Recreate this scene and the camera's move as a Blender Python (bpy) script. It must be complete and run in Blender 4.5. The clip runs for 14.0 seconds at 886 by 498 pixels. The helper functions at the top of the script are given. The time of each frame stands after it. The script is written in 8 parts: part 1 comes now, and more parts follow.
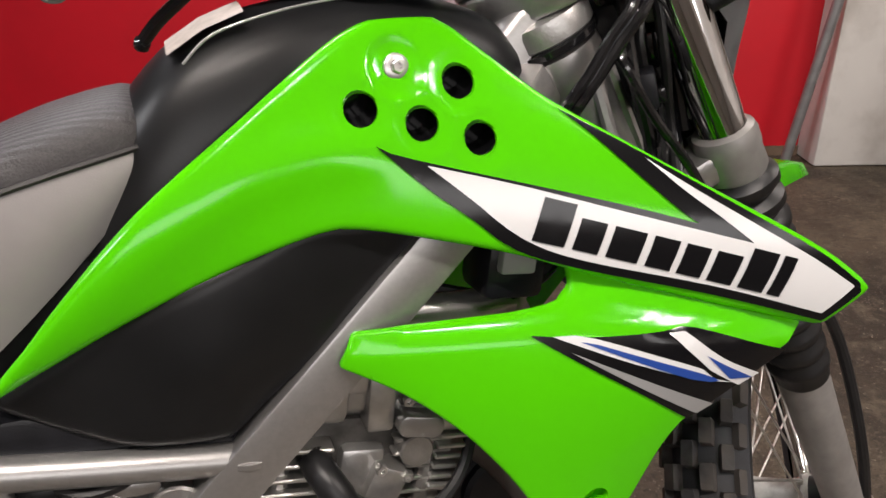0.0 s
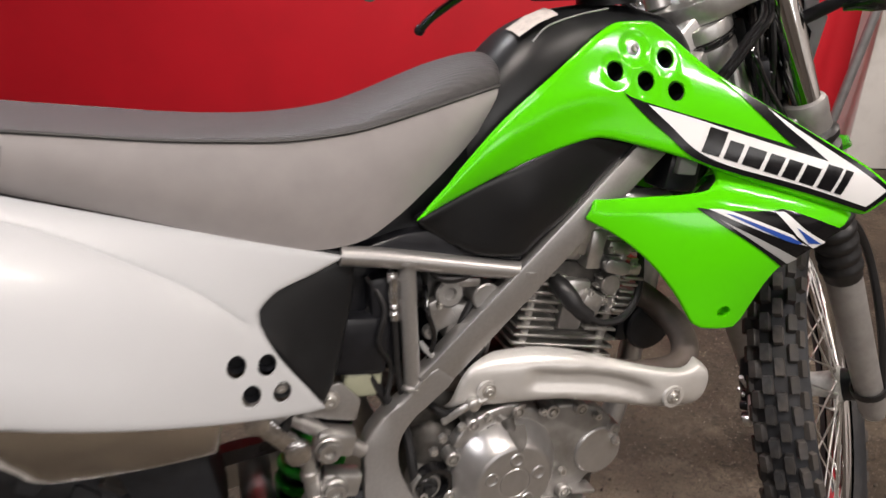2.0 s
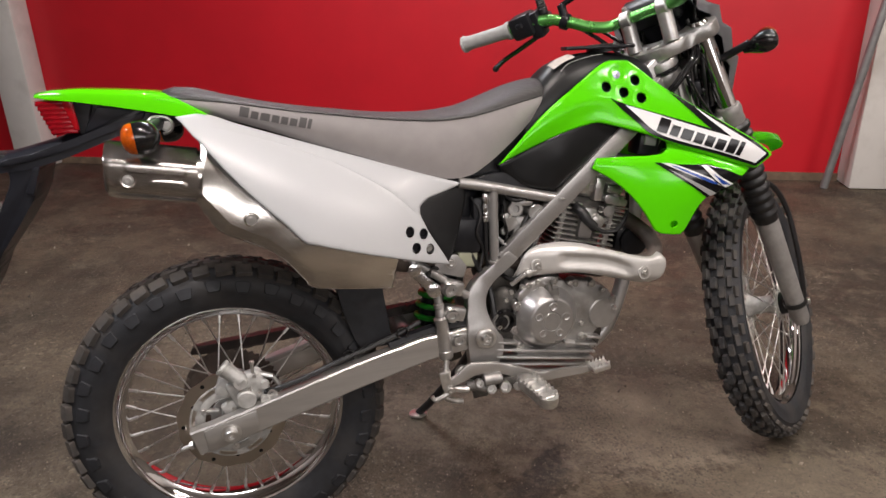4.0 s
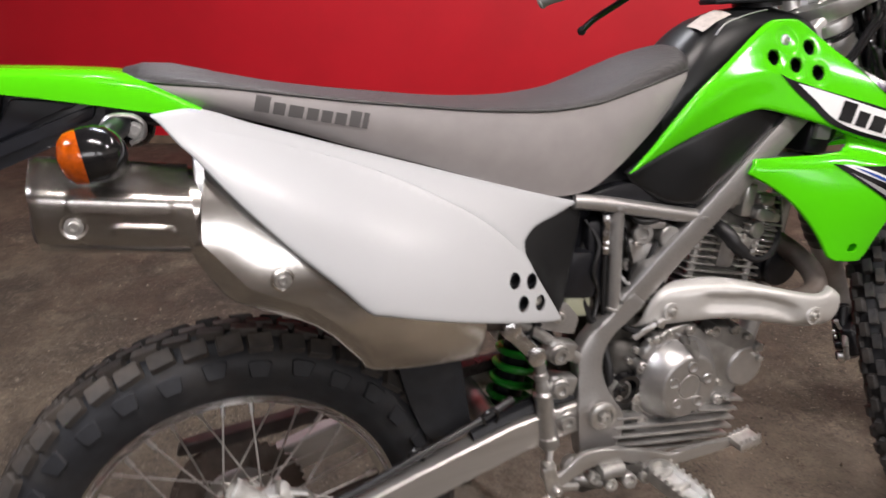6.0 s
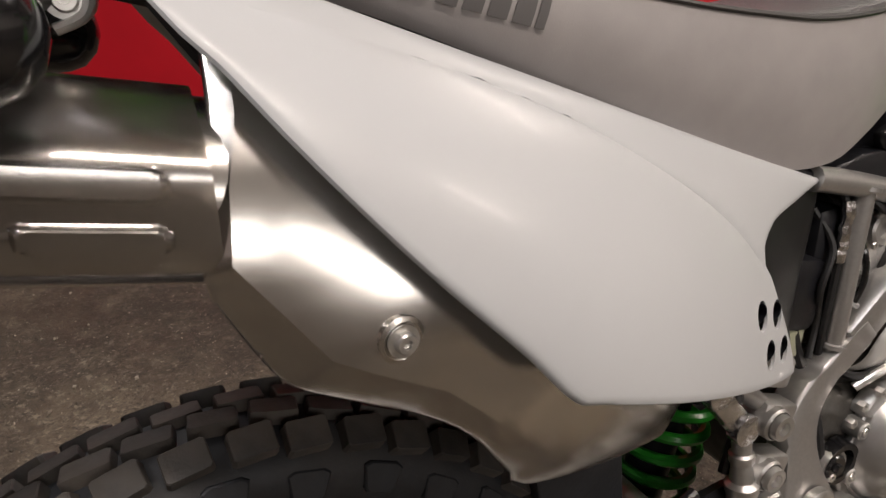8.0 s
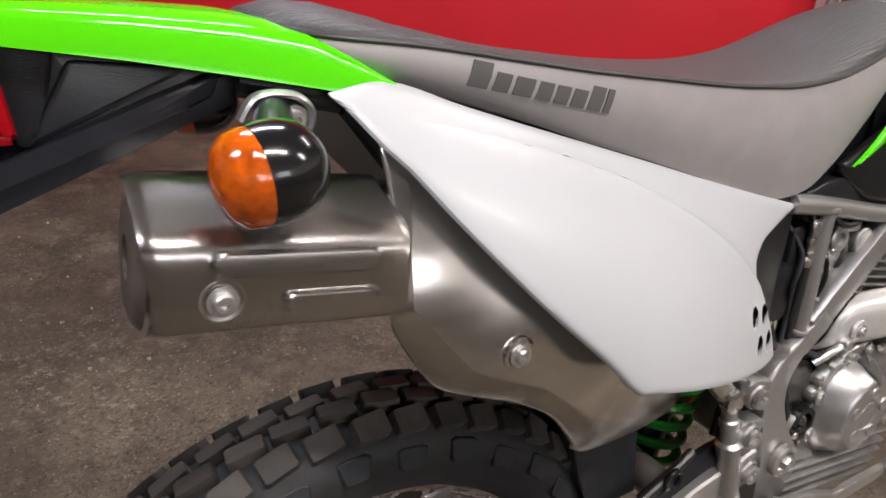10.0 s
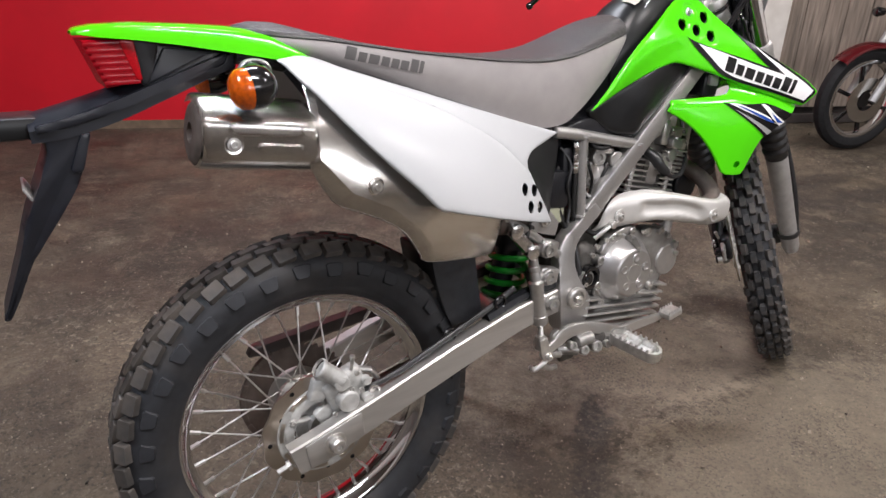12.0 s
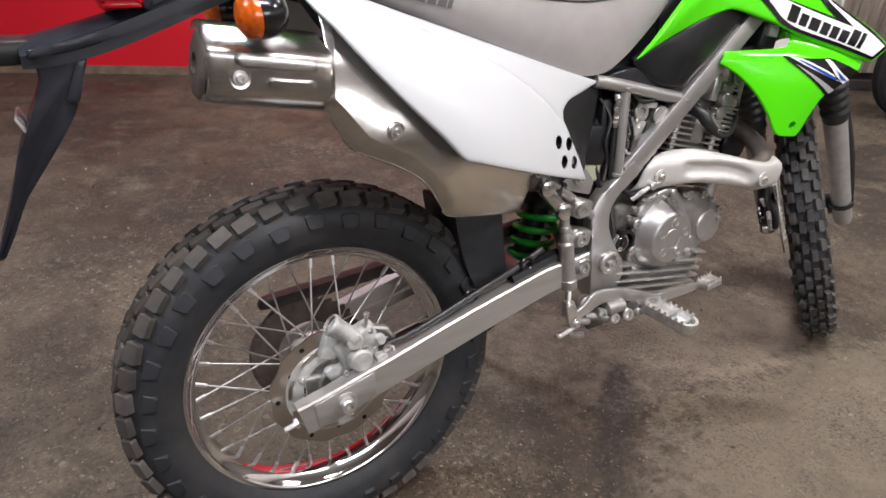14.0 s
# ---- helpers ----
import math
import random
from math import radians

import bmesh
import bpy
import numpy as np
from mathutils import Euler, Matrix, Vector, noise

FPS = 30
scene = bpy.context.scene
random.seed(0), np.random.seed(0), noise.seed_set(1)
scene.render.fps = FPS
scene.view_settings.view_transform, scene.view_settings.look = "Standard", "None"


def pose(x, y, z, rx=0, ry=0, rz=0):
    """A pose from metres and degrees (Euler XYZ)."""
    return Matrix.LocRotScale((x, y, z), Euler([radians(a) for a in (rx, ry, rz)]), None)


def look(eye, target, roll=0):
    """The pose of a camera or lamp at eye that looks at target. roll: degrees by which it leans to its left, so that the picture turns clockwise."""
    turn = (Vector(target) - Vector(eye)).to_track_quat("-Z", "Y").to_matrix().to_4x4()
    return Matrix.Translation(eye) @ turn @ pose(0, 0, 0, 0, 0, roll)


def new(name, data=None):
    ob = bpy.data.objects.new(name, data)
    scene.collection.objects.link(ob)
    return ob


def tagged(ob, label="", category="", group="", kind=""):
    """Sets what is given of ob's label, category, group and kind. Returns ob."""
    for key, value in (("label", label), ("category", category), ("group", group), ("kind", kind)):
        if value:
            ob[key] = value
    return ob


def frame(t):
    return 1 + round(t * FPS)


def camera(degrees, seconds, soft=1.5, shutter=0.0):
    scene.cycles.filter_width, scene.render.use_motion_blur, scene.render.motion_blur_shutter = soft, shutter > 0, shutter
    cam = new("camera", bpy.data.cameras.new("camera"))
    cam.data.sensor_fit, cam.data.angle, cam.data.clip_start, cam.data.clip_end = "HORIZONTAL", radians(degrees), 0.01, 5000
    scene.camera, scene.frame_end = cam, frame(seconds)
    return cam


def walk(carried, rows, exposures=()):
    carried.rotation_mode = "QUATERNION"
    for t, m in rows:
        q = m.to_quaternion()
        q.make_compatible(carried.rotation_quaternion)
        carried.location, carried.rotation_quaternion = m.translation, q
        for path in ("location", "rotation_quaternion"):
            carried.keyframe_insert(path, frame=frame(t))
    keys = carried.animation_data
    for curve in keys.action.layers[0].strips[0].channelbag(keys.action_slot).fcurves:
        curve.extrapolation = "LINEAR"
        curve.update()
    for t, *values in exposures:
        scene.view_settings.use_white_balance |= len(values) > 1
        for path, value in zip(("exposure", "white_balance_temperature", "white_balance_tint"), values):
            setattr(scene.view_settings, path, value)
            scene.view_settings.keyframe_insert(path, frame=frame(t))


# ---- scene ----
cam = camera(66.8, 14.0, shutter=0.4)
PATH = [
    (0, (0.108, 0.123, 1.041), (-0.054, 1.929, 0.197), -2.3),
    (0.5, (0.123, 0.117, 1.041), (-0.055, 1.915, 0.184), -2.1),
    (1, (0.108, 0.067, 1.033), (-0.092, 1.842, 0.134), -0.4),
    (1.5, (-0.014, -0.068, 1.038), (-0.174, 1.734, 0.184), 0.6),
    (2, (-0.084, -0.252, 1.083), (-0.287, 1.55, 0.238), -0.1),
    (2.5, (-0.004, -0.465, 1.107), (-0.367, 1.334, 0.313), -0.9),
    (3, (-0.039, -0.68, 1.133), (-0.398, 1.161, 0.438), -1.4),
    (3.5, (-0.062, -0.889, 1.159), (-0.376, 0.97, 0.491), -1.3),
    (3.7, (-0.048, -0.935, 1.145), (-0.405, 0.911, 0.464), -1.4),
    (5.8, (-0.282, -0.585, 1.121), (-0.527, 1.201, 0.255), -0.3),
    (6, (-0.35, -0.514, 1.098), (-0.55, 1.3, 0.28), -1.0),
    (6.5, (-0.54, -0.357, 1.097), (-0.545, 1.431, 0.2), -0.3),
    (7, (-0.597, -0.256, 1.052), (-0.534, 1.506, 0.109), 2.0),
    (7.5, (-0.593, -0.181, 0.98), (-0.561, 1.617, 0.106), 1.4),
    (8, (-0.579, -0.167, 0.955), (-0.579, 1.646, 0.11), 1.1),
    (8.5, (-0.589, -0.172, 0.968), (-0.593, 1.597, 0.035), 1.6),
    (10.8, (-0.717, -0.462, 1.088), (-0.52, 1.295, 0.152), 2.8),
    (11, (-0.66, -0.552, 1.093), (-0.466, 1.223, 0.192), 2.7),
    (11.5, (-0.618, -0.701, 1.101), (-0.402, 1.1, 0.259), 1.4),
    (12, (-0.614, -0.804, 1.1), (-0.394, 0.995, 0.253), 0.9),
    (12.5, (-0.593, -0.815, 1.078), (-0.405, 0.974, 0.204), 1.4),
    (13, (-0.583, -0.797, 1.062), (-0.418, 0.983, 0.165), 1.4),
    (13.5, (-0.576, -0.784, 1.063), (-0.445, 0.993, 0.155), 0.7),
    (14, (-0.594, -0.741, 1.058), (-0.467, 1.013, 0.106), 1.9),
]
EXPOSURES = [(0, -0.12, 6550, 14), (1.0, 0.0, 6550, 14), (1.5, 0.16, 6550, 14), (2.0, 0.0, 6550, 14), (3.0, -0.06, 6550, 15), (3.7, -0.06, 6550, 15), (5.8, 0.10, 6280, 15), (6.5, -0.16, 6600, 14),
             (7.0, -0.25, 6800, 14), (8.7, -0.3, 6800, 14), (10.8, 0.30, 6050, 14), (12.0, 0.32, 6080, 13), (13.0, 0.40, 6080, 13), (14, 0.44, 6080, 13)]
walk(cam, [(t, look(eye, target, roll)) for t, eye, target, roll in PATH], EXPOSURES)

# ---- light and world ----
world = bpy.data.worlds.new("garage_world")
scene.world = world
world.use_nodes = True
world.node_tree.nodes["Background"].inputs[0].default_value = (0.55, 0.58, 0.62, 1)
world.node_tree.nodes["Background"].inputs[1].default_value = 0.08


def area_lamp(name, m, sx, sy, watts, colour):
    data = bpy.data.lights.new(name, "AREA")
    data.shape, data.size, data.size_y = "RECTANGLE", sx, sy
    data.energy, data.color = watts, colour
    ob = new(name, data)
    ob.matrix_world = m
    return ob


WARM = (1.0, 0.92, 0.84)
CEIL = 3.0
TUBES = [(-2.3, -0.7, 90), (0.2, -0.6, 90), (2.6, -0.3, 90), (-1.0, 1.6, 90), (1.6, 1.7, 90)]
for n, (tx, ty, turn) in enumerate(TUBES):
    area_lamp("tube_glow", pose(tx, ty, CEIL - 0.135, 0, 0, turn - 90), 1.2, 0.07, 42 if n == 4 else 54, WARM if n in (1, 2, 4) else (0.97, 0.98, 1.0))
# unseen windows, added so that the steel shield reflects bright patches
for wx in (1.25, 3.5):
    area_lamp("window_daylight", pose(wx, -3.62, 2.2, 90, 0, 0), 1.7, 0.95, 31, (1.0, 0.98, 0.95))


# ---- materials ----
def material(name, colour, rough=0.5, metal=0.0, grain=0.0, grain_scale=60.0, stain=0.0, stain_scale=6.0,
             stain_colour=None, bump=0.0, bump_scale=300.0, coat=0.0, coords="Object", stretch=None, rough_var=0.0, spec=0.5):
    """A procedural surface: base colour, fine grain, broad stains, relief and uneven gloss."""
    m = bpy.data.materials.new(name)
    m.use_nodes = True
    nt = m.node_tree
    nodes, links = nt.nodes, nt.links
    b = nodes["Principled BSDF"]
    b.inputs["Roughness"].default_value, b.inputs["Metallic"].default_value = rough, metal
    b.inputs["Coat Weight"].default_value = coat
    b.inputs["Coat Roughness"].default_value = 0.06
    b.inputs["Specular IOR Level"].default_value = spec
    tc = nodes.new("ShaderNodeTexCoord")
    src = tc.outputs[coords]
    if stretch:
        mp = nodes.new("ShaderNodeMapping")
        mp.inputs["Scale"].default_value = stretch
        links.new(src, mp.inputs[0])
        src = mp.outputs[0]

    def noise_tex(scale, detail=4.0):
        n = nodes.new("ShaderNodeTexNoise")
        n.inputs["Scale"].default_value, n.inputs["Detail"].default_value = scale, detail
        links.new(src, n.inputs["Vector"])
        return n.outputs["Fac"]

    def mix(fac, a, c, blend="MIX"):
        x = nodes.new("ShaderNodeMix")
        x.data_type, x.blend_type = "RGBA", blend
        for sock, v in ((x.inputs[0], fac), (x.inputs[6], a), (x.inputs[7], c)):
            if hasattr(v, "is_linked"):
                links.new(v, sock)
            else:
                sock.default_value = v if isinstance(v, float) else (*v, 1)
        return x.outputs[2]

    def ramp(fac, lo, hi):
        r = nodes.new("ShaderNodeMapRange")
        r.inputs[1].default_value, r.inputs[2].default_value = lo, hi
        links.new(fac, r.inputs[0])
        return r.outputs[0]

    col = None
    base = tuple(colour)
    if grain:
        col = mix(ramp(noise_tex(grain_scale), 0.3, 0.7), tuple(c * (1 - grain) for c in base), tuple(min(1, c * (1 + grain)) for c in base))
    if stain:
        s = stain_colour or tuple(c * 0.5 for c in base)
        fac = nodes.new("ShaderNodeMath")
        fac.operation = "MULTIPLY"
        fac.inputs[1].default_value = stain
        links.new(ramp(noise_tex(stain_scale, 6.0), 0.48, 0.72), fac.inputs[0])
        col = mix(fac.outputs[0], col if col else base, s)
    if col:
        links.new(col, b.inputs["Base Color"])
    else:
        b.inputs["Base Color"].default_value = (*base, 1)
    if rough_var:
        r = nodes.new("ShaderNodeMapRange")
        r.inputs[3].default_value, r.inputs[4].default_value = max(0.02, rough - rough_var), min(1, rough + rough_var)
        links.new(noise_tex(18.0, 5.0), r.inputs[0])
        links.new(r.outputs[0], b.inputs["Roughness"])
    if bump:
        bp = nodes.new("ShaderNodeBump")
        bp.inputs["Strength"].default_value, bp.inputs["Distance"].default_value = bump, 0.002
        links.new(noise_tex(bump_scale), bp.inputs["Height"])
        links.new(bp.outputs[0], b.inputs["Normal"])
    return m


GREEN = material("lime_green_plastic", (0.085, 0.62, 0.001), 0.12, grain=0.03, grain_scale=5, rough_var=0.03, spec=0.35)
WHITE = material("white_plastic", (0.47, 0.482, 0.497), 0.34, grain=0.02, grain_scale=8, stain=0.12, stain_scale=5, stain_colour=(0.48, 0.47, 0.445), coat=0.05, rough_var=0.05, spec=0.35)
BLACK = material("black_moulded_plastic", (0.010, 0.0105, 0.013), 0.33, grain=0.3, bump=0.12, bump_scale=900, rough_var=0.1, spec=0.35)
ARMBLACK = material("satin_black_mudguard", (0.011, 0.0125, 0.018), 0.32, grain=0.2, bump=0.1, bump_scale=900, rough_var=0.08)
GLOSSBLACK = material("gloss_black", (0.008, 0.008, 0.009), 0.15, coat=0.3, rough_var=0.05)
TANKBLACK = material("satin_black_tank", (0.010, 0.0105, 0.0115), 0.34, grain=0.2, grain_scale=20, rough_var=0.1, bump=0.03, bump_scale=400, spec=0.32)
VINYL = material("grey_seat_vinyl", (0.335, 0.315, 0.312), 0.46, grain=0.06, grain_scale=30, stain=0.25, stain_scale=7, stain_colour=(0.28, 0.262, 0.26), bump=0.08, bump_scale=900, rough_var=0.08)
GRIPTOP = material("dark_textured_seat_vinyl", (0.045, 0.042, 0.043), 0.45, grain=0.25, grain_scale=700, bump=0.45, bump_scale=650, rough_var=0.06)
# fine ribs that run along the seat's top
rib_nodes, rib_links = GRIPTOP.node_tree.nodes, GRIPTOP.node_tree.links
rib_place, rib_wave, rib_bump = rib_nodes.new("ShaderNodeTexCoord"), rib_nodes.new("ShaderNodeTexWave"), rib_nodes.new("ShaderNodeBump")
rib_wave.bands_direction = "Y"
rib_wave.inputs["Scale"].default_value = 75
rib_bump.inputs["Strength"].default_value, rib_bump.inputs["Distance"].default_value = 0.35, 0.0012
rib_links.new(rib_place.outputs["Object"], rib_wave.inputs["Vector"])
rib_links.new(rib_wave.outputs["Fac"], rib_bump.inputs["Height"])
for node in list(rib_nodes):
    if node.type == "BUMP" and node != rib_bump:
        rib_links.new(rib_bump.outputs[0], node.inputs["Normal"])
FRAME = material("silver_frame_paint", (0.45, 0.443, 0.436), 0.36, 0.8, grain=0.05, grain_scale=260, stain=0.25, stain_scale=14, stain_colour=(0.42, 0.405, 0.39), bump=0.05, bump_scale=600, rough_var=0.06)
SATIN = material("brushed_aluminium", (0.54, 0.528, 0.51), 0.38, 0.8, grain=0.08, grain_scale=25, stain=0.3, stain_scale=9, stain_colour=(0.38, 0.36, 0.33), stretch=(0.25, 1, 3), bump=0.05, bump_scale=200, rough_var=0.1)
CAST = material("cast_aluminium", (0.56, 0.555, 0.545), 0.34, 0.85, grain=0.12, grain_scale=50, stain=0.55, stain_scale=16, stain_colour=(0.2, 0.18, 0.155), bump=0.15, bump_scale=450, rough_var=0.12)
DULL = material("oxidised_aluminium", (0.50, 0.50, 0.485), 0.55, 0.35, grain=0.2, grain_scale=60, stain=0.6, stain_scale=25, stain_colour=(0.2, 0.185, 0.16), bump=0.3, bump_scale=350, rough_var=0.1)
SHIELDPAINT = material("silver_heat_shield_paint", (0.57, 0.557, 0.535), 0.36, 0.35, grain=0.04, stain=0.2, stain_scale=10, stain_colour=(0.42, 0.4, 0.37), bump=0.04, rough_var=0.08)
STEEL = material("brushed_stainless", (0.72, 0.695, 0.66), 0.2, 1.0, grain=0.08, grain_scale=12, stain=0.2, stain_scale=7, stain_colour=(0.62, 0.58, 0.53), stretch=(0.4, 2, 3), bump=0.006, bump_scale=150, rough_var=0.07)
DISC = material("bronzed_disc_steel", (0.46, 0.41, 0.35), 0.3, 0.95, grain=0.1, grain_scale=30, stain=0.3, stain_scale=15, rough_var=0.08)
CANSTEEL = material("satin_muffler_steel", (0.76, 0.735, 0.71), 0.23, 1.0, grain=0.06, grain_scale=12, stain=0.2, stain_scale=7, stain_colour=(0.6, 0.56, 0.51), stretch=(0.4, 2, 3), bump=0.006, bump_scale=150, rough_var=0.06)
CHROME = material("chrome", (0.74, 0.74, 0.75), 0.06, 1.0, stain=0.4, stain_scale=30, stain_colour=(0.55, 0.53, 0.5), rough_var=0.05)
BOLT = material("zinc_bolt", (0.66, 0.65, 0.63), 0.33, 0.9, grain=0.15, grain_scale=90, rough_var=0.1)
RUST = material("rusty_steel", (0.10, 0.08, 0.068), 0.65, 0.25, grain=0.3, grain_scale=40, stain=0.7, stain_scale=22, stain_colour=(0.08, 0.05, 0.04), bump=0.2)
RUBBER = material("tyre_rubber", (0.017, 0.0185, 0.0225), 0.62, grain=0.25, grain_scale=60, stain=0.45, stain_scale=9, stain_colour=(0.062, 0.055, 0.048), bump=0.15, bump_scale=350, rough_var=0.1)
HOSE = material("black_hose", (0.012, 0.012, 0.013), 0.4, grain=0.2, rough_var=0.1)
GRIP = material("grey_grip_rubber", (0.36, 0.36, 0.35), 0.65, grain=0.1, bump=0.3, bump_scale=700)
BAR = material("green_anodised_bar", (0.13, 0.42, 0.10), 0.28, 0.75, grain=0.06, rough_var=0.08)
SPRING = material("green_spring_paint", (0.016, 0.27, 0.022), 0.3, grain=0.1, stain=0.6, stain_scale=30, stain_colour=(0.02, 0.12, 0.02))
AMBER = material("amber_lens", (0.52, 0.088, 0.003), 0.12, grain=0.35, grain_scale=120, coat=0.5, bump=0.15, bump_scale=240)
REDLENS = material("red_lens", (0.24, 0.002, 0.007), 0.2, grain=0.15, grain_scale=80, spec=0.3)
REDSTRIP = material("bright_red_reflector", (0.36, 0.003, 0.008), 0.2, grain=0.2, grain_scale=300, spec=0.3)
# black of the decals, also the shade painted into shroud and disc holes
DECALHOLEBLACK = material("black_vinyl_decal", (0.006, 0.006, 0.007), 0.14, spec=0.35)
DECALWHITE = material("white_vinyl_decal", (0.8, 0.8, 0.8), 0.25, coat=0.3)
# grey for decals and small parts, and for the tank's painted highlight
DECALGLINTGREY = material("grey_vinyl_decal", (0.3, 0.3, 0.3), 0.28, coat=0.3)
DECALBLUE = material("blue_vinyl_decal", (0.02, 0.07, 0.34), 0.25, coat=0.3)
SEATINK = material("grey_printed_ink", (0.10, 0.095, 0.095), 0.5)
STICKER = material("pale_paper_label", (0.42, 0.36, 0.32), 0.5, grain=0.15, grain_scale=150)
PIPING = material("dark_seat_piping", (0.03, 0.028, 0.028), 0.45)
FOIL = material("crumpled_foil_tape", (0.72, 0.72, 0.73), 0.18, 1.0, bump=0.5, bump_scale=160, grain=0.2, grain_scale=120)
GREYPART = material("grey_fork_paint", (0.33, 0.32, 0.31), 0.42, 0.4, grain=0.1, stain=0.4, stain_scale=18, stain_colour=(0.2, 0.185, 0.17), rough_var=0.1)


def floor_material():
    m = bpy.data.materials.new("dirty_concrete")
    m.use_nodes = True
    nt = m.node_tree
    nodes, links = nt.nodes, nt.links
    b = nodes["Principled BSDF"]
    tc = nodes.new("ShaderNodeTexCoord")

    def noise_tex(scale, detail=6.0, rough=0.6):
        n = nodes.new("ShaderNodeTexNoise")
        n.inputs["Scale"].default_value, n.inputs["Detail"].default_value, n.inputs["Roughness"].default_value = scale, detail, rough
        links.new(tc.outputs["Object"], n.inputs["Vector"])
        return n.outputs["Fac"]

    def ramp(fac, lo, hi, a=0.0, z=1.0):
        r = nodes.new("ShaderNodeMapRange")
        for i, v in zip((1, 2, 3, 4), (lo, hi, a, z)):
            r.inputs[i].default_value = v
        links.new(fac, r.inputs[0])
        return r.outputs[0]

    def mix(fac, a, c):
        x = nodes.new("ShaderNodeMix")
        x.data_type = "RGBA"
        links.new(fac, x.inputs[0])
        for sock, v in ((x.inputs[6], a), (x.inputs[7], c)):
            if isinstance(v, tuple):
                sock.default_value = (*v, 1)
            else:
                links.new(v, sock)
        return x.outputs[2]

    def math_node(op, a, c):
        x = nodes.new("ShaderNodeMath")
        x.operation = op
        x.use_clamp = True
        for sock, v in ((x.inputs[0], a), (x.inputs[1], c)):
            if isinstance(v, float):
                sock.default_value = v
            else:
                links.new(v, sock)
        return x.outputs[0]

    def blot(cx, cy, rx, ry, turn, wobble=0.5):
        """A stain with a ragged edge at a place on the floor."""
        mp = nodes.new("ShaderNodeMapping")
        mp.vector_type = "TEXTURE"
        mp.inputs["Location"].default_value = (cx, cy, 0)
        mp.inputs["Rotation"].default_value = (0, 0, radians(turn))
        mp.inputs["Scale"].default_value = (rx, ry, 1)
        links.new(tc.outputs["Object"], mp.inputs[0])
        ln = nodes.new("ShaderNodeVectorMath")
        ln.operation = "LENGTH"
        links.new(mp.outputs[0], ln.inputs[0])
        d = math_node("SUBTRACT", 1.15, ln.outputs["Value"])
        w = ramp(noise_tex(19.0, 9.0, 0.78), 0.32, 0.68, -wobble, wobble)
        x = nodes.new("ShaderNodeMath")
        x.operation = "ADD"
        links.new(d, x.inputs[0])
        links.new(w, x.inputs[1])
        return math_node("MULTIPLY", ramp(x.outputs[0], 0.1, 0.35), ramp(d, 0.0, 0.25))

    col = mix(ramp(noise_tex(0.9, 6.0, 0.65), 0.42, 0.58), (0.034, 0.025, 0.016), (0.101, 0.078, 0.051))
    col = mix(ramp(noise_tex(2.8, 9.0, 0.7), 0.48, 0.58, 0.0, 0.6), col, (0.034, 0.025, 0.016))
    col = mix(ramp(noise_tex(6.5, 9.0, 0.72), 0.52, 0.62, 0.0, 0.55), col, (0.152, 0.122, 0.082))
    col = mix(ramp(noise_tex(15.0, 9.0, 0.75), 0.52, 0.60, 0.0, 0.5), col, (0.027, 0.020, 0.013))
    col = mix(ramp(noise_tex(34.0, 6.0, 0.7), 0.56, 0.64, 0.0, 0.34), col, (0.160, 0.130, 0.090))
    col = mix(ramp(noise_tex(75.0, 4.0, 0.65), 0.57, 0.63, 0.0, 0.55), col, (0.019, 0.014, 0.010))
    # scuffed pale patches and chips
    scuff = math_node("MULTIPLY", ramp(noise_tex(1.7, 5.0, 0.6), 0.50, 0.62), ramp(noise_tex(48.0, 5.0, 0.75), 0.55, 0.62, 0.0, 0.6))
    col = mix(scuff, col, (0.272, 0.228, 0.168))
    col = mix(ramp(noise_tex(95.0, 3.0, 0.6), 0.675, 0.70, 0.0, 0.6), col, (0.376, 0.320, 0.240))
    dry = noise_tex(25.0, 8.0, 0.7)
    pits = noise_tex(55.0, 6.0, 0.75)
    # ground trodden smooth and dusty beside the front wheel
    f = math_node("MULTIPLY", blot(0.66, 0.22, 0.82, 0.50, 8, 0.3), ramp(noise_tex(7.0, 8.0, 0.7), 0.35, 0.6, 0.62, 0.4))
    col = mix(f, col, (0.235, 0.195, 0.142))
    f = math_node("MULTIPLY", blot(0.24, 0.76, 0.34, 0.24, 10, 0.35), ramp(noise_tex(9.0, 8.0, 0.7), 0.35, 0.6, 0.6, 0.25))
    col = mix(f, col, (0.235, 0.190, 0.140))
    f = math_node("MULTIPLY", blot(-0.20, 0.62, 0.42, 0.22, -10, 0.5), ramp(noise_tex(16.0, 8.0, 0.75), 0.38, 0.6, 0.75, 0.2))
    col = mix(f, col, (0.165, 0.130, 0.094))
    for cx, cy, rx, ry, turn, dark in STAINS:
        f = math_node("MULTIPLY", blot(cx, cy, rx, ry, turn), dark)
        f = math_node("MULTIPLY", f, ramp(dry, 0.3, 0.55, 0.55, 1.0))
        f = math_node("MULTIPLY", f, ramp(pits, 0.42, 0.56, 0.35, 1.0))
        col = mix(f, col, (0.017, 0.013, 0.010))
    # fine grain: dark pores and pale sand, heavier in some patches than in others
    rough_patch = ramp(noise_tex(2.2, 4.0, 0.6), 0.42, 0.58, 0.35, 1.0)
    col = mix(math_node("MULTIPLY", rough_patch, ramp(noise_tex(150.0, 4.0, 0.7), 0.53, 0.60, 0.0, 0.7)), col, (0.016, 0.012, 0.009))
    col = mix(math_node("MULTIPLY", rough_patch, ramp(noise_tex(125.0, 4.0, 0.75), 0.60, 0.66, 0.0, 0.75)), col, (0.30, 0.25, 0.19))
    links.new(col, b.inputs["Base Color"])
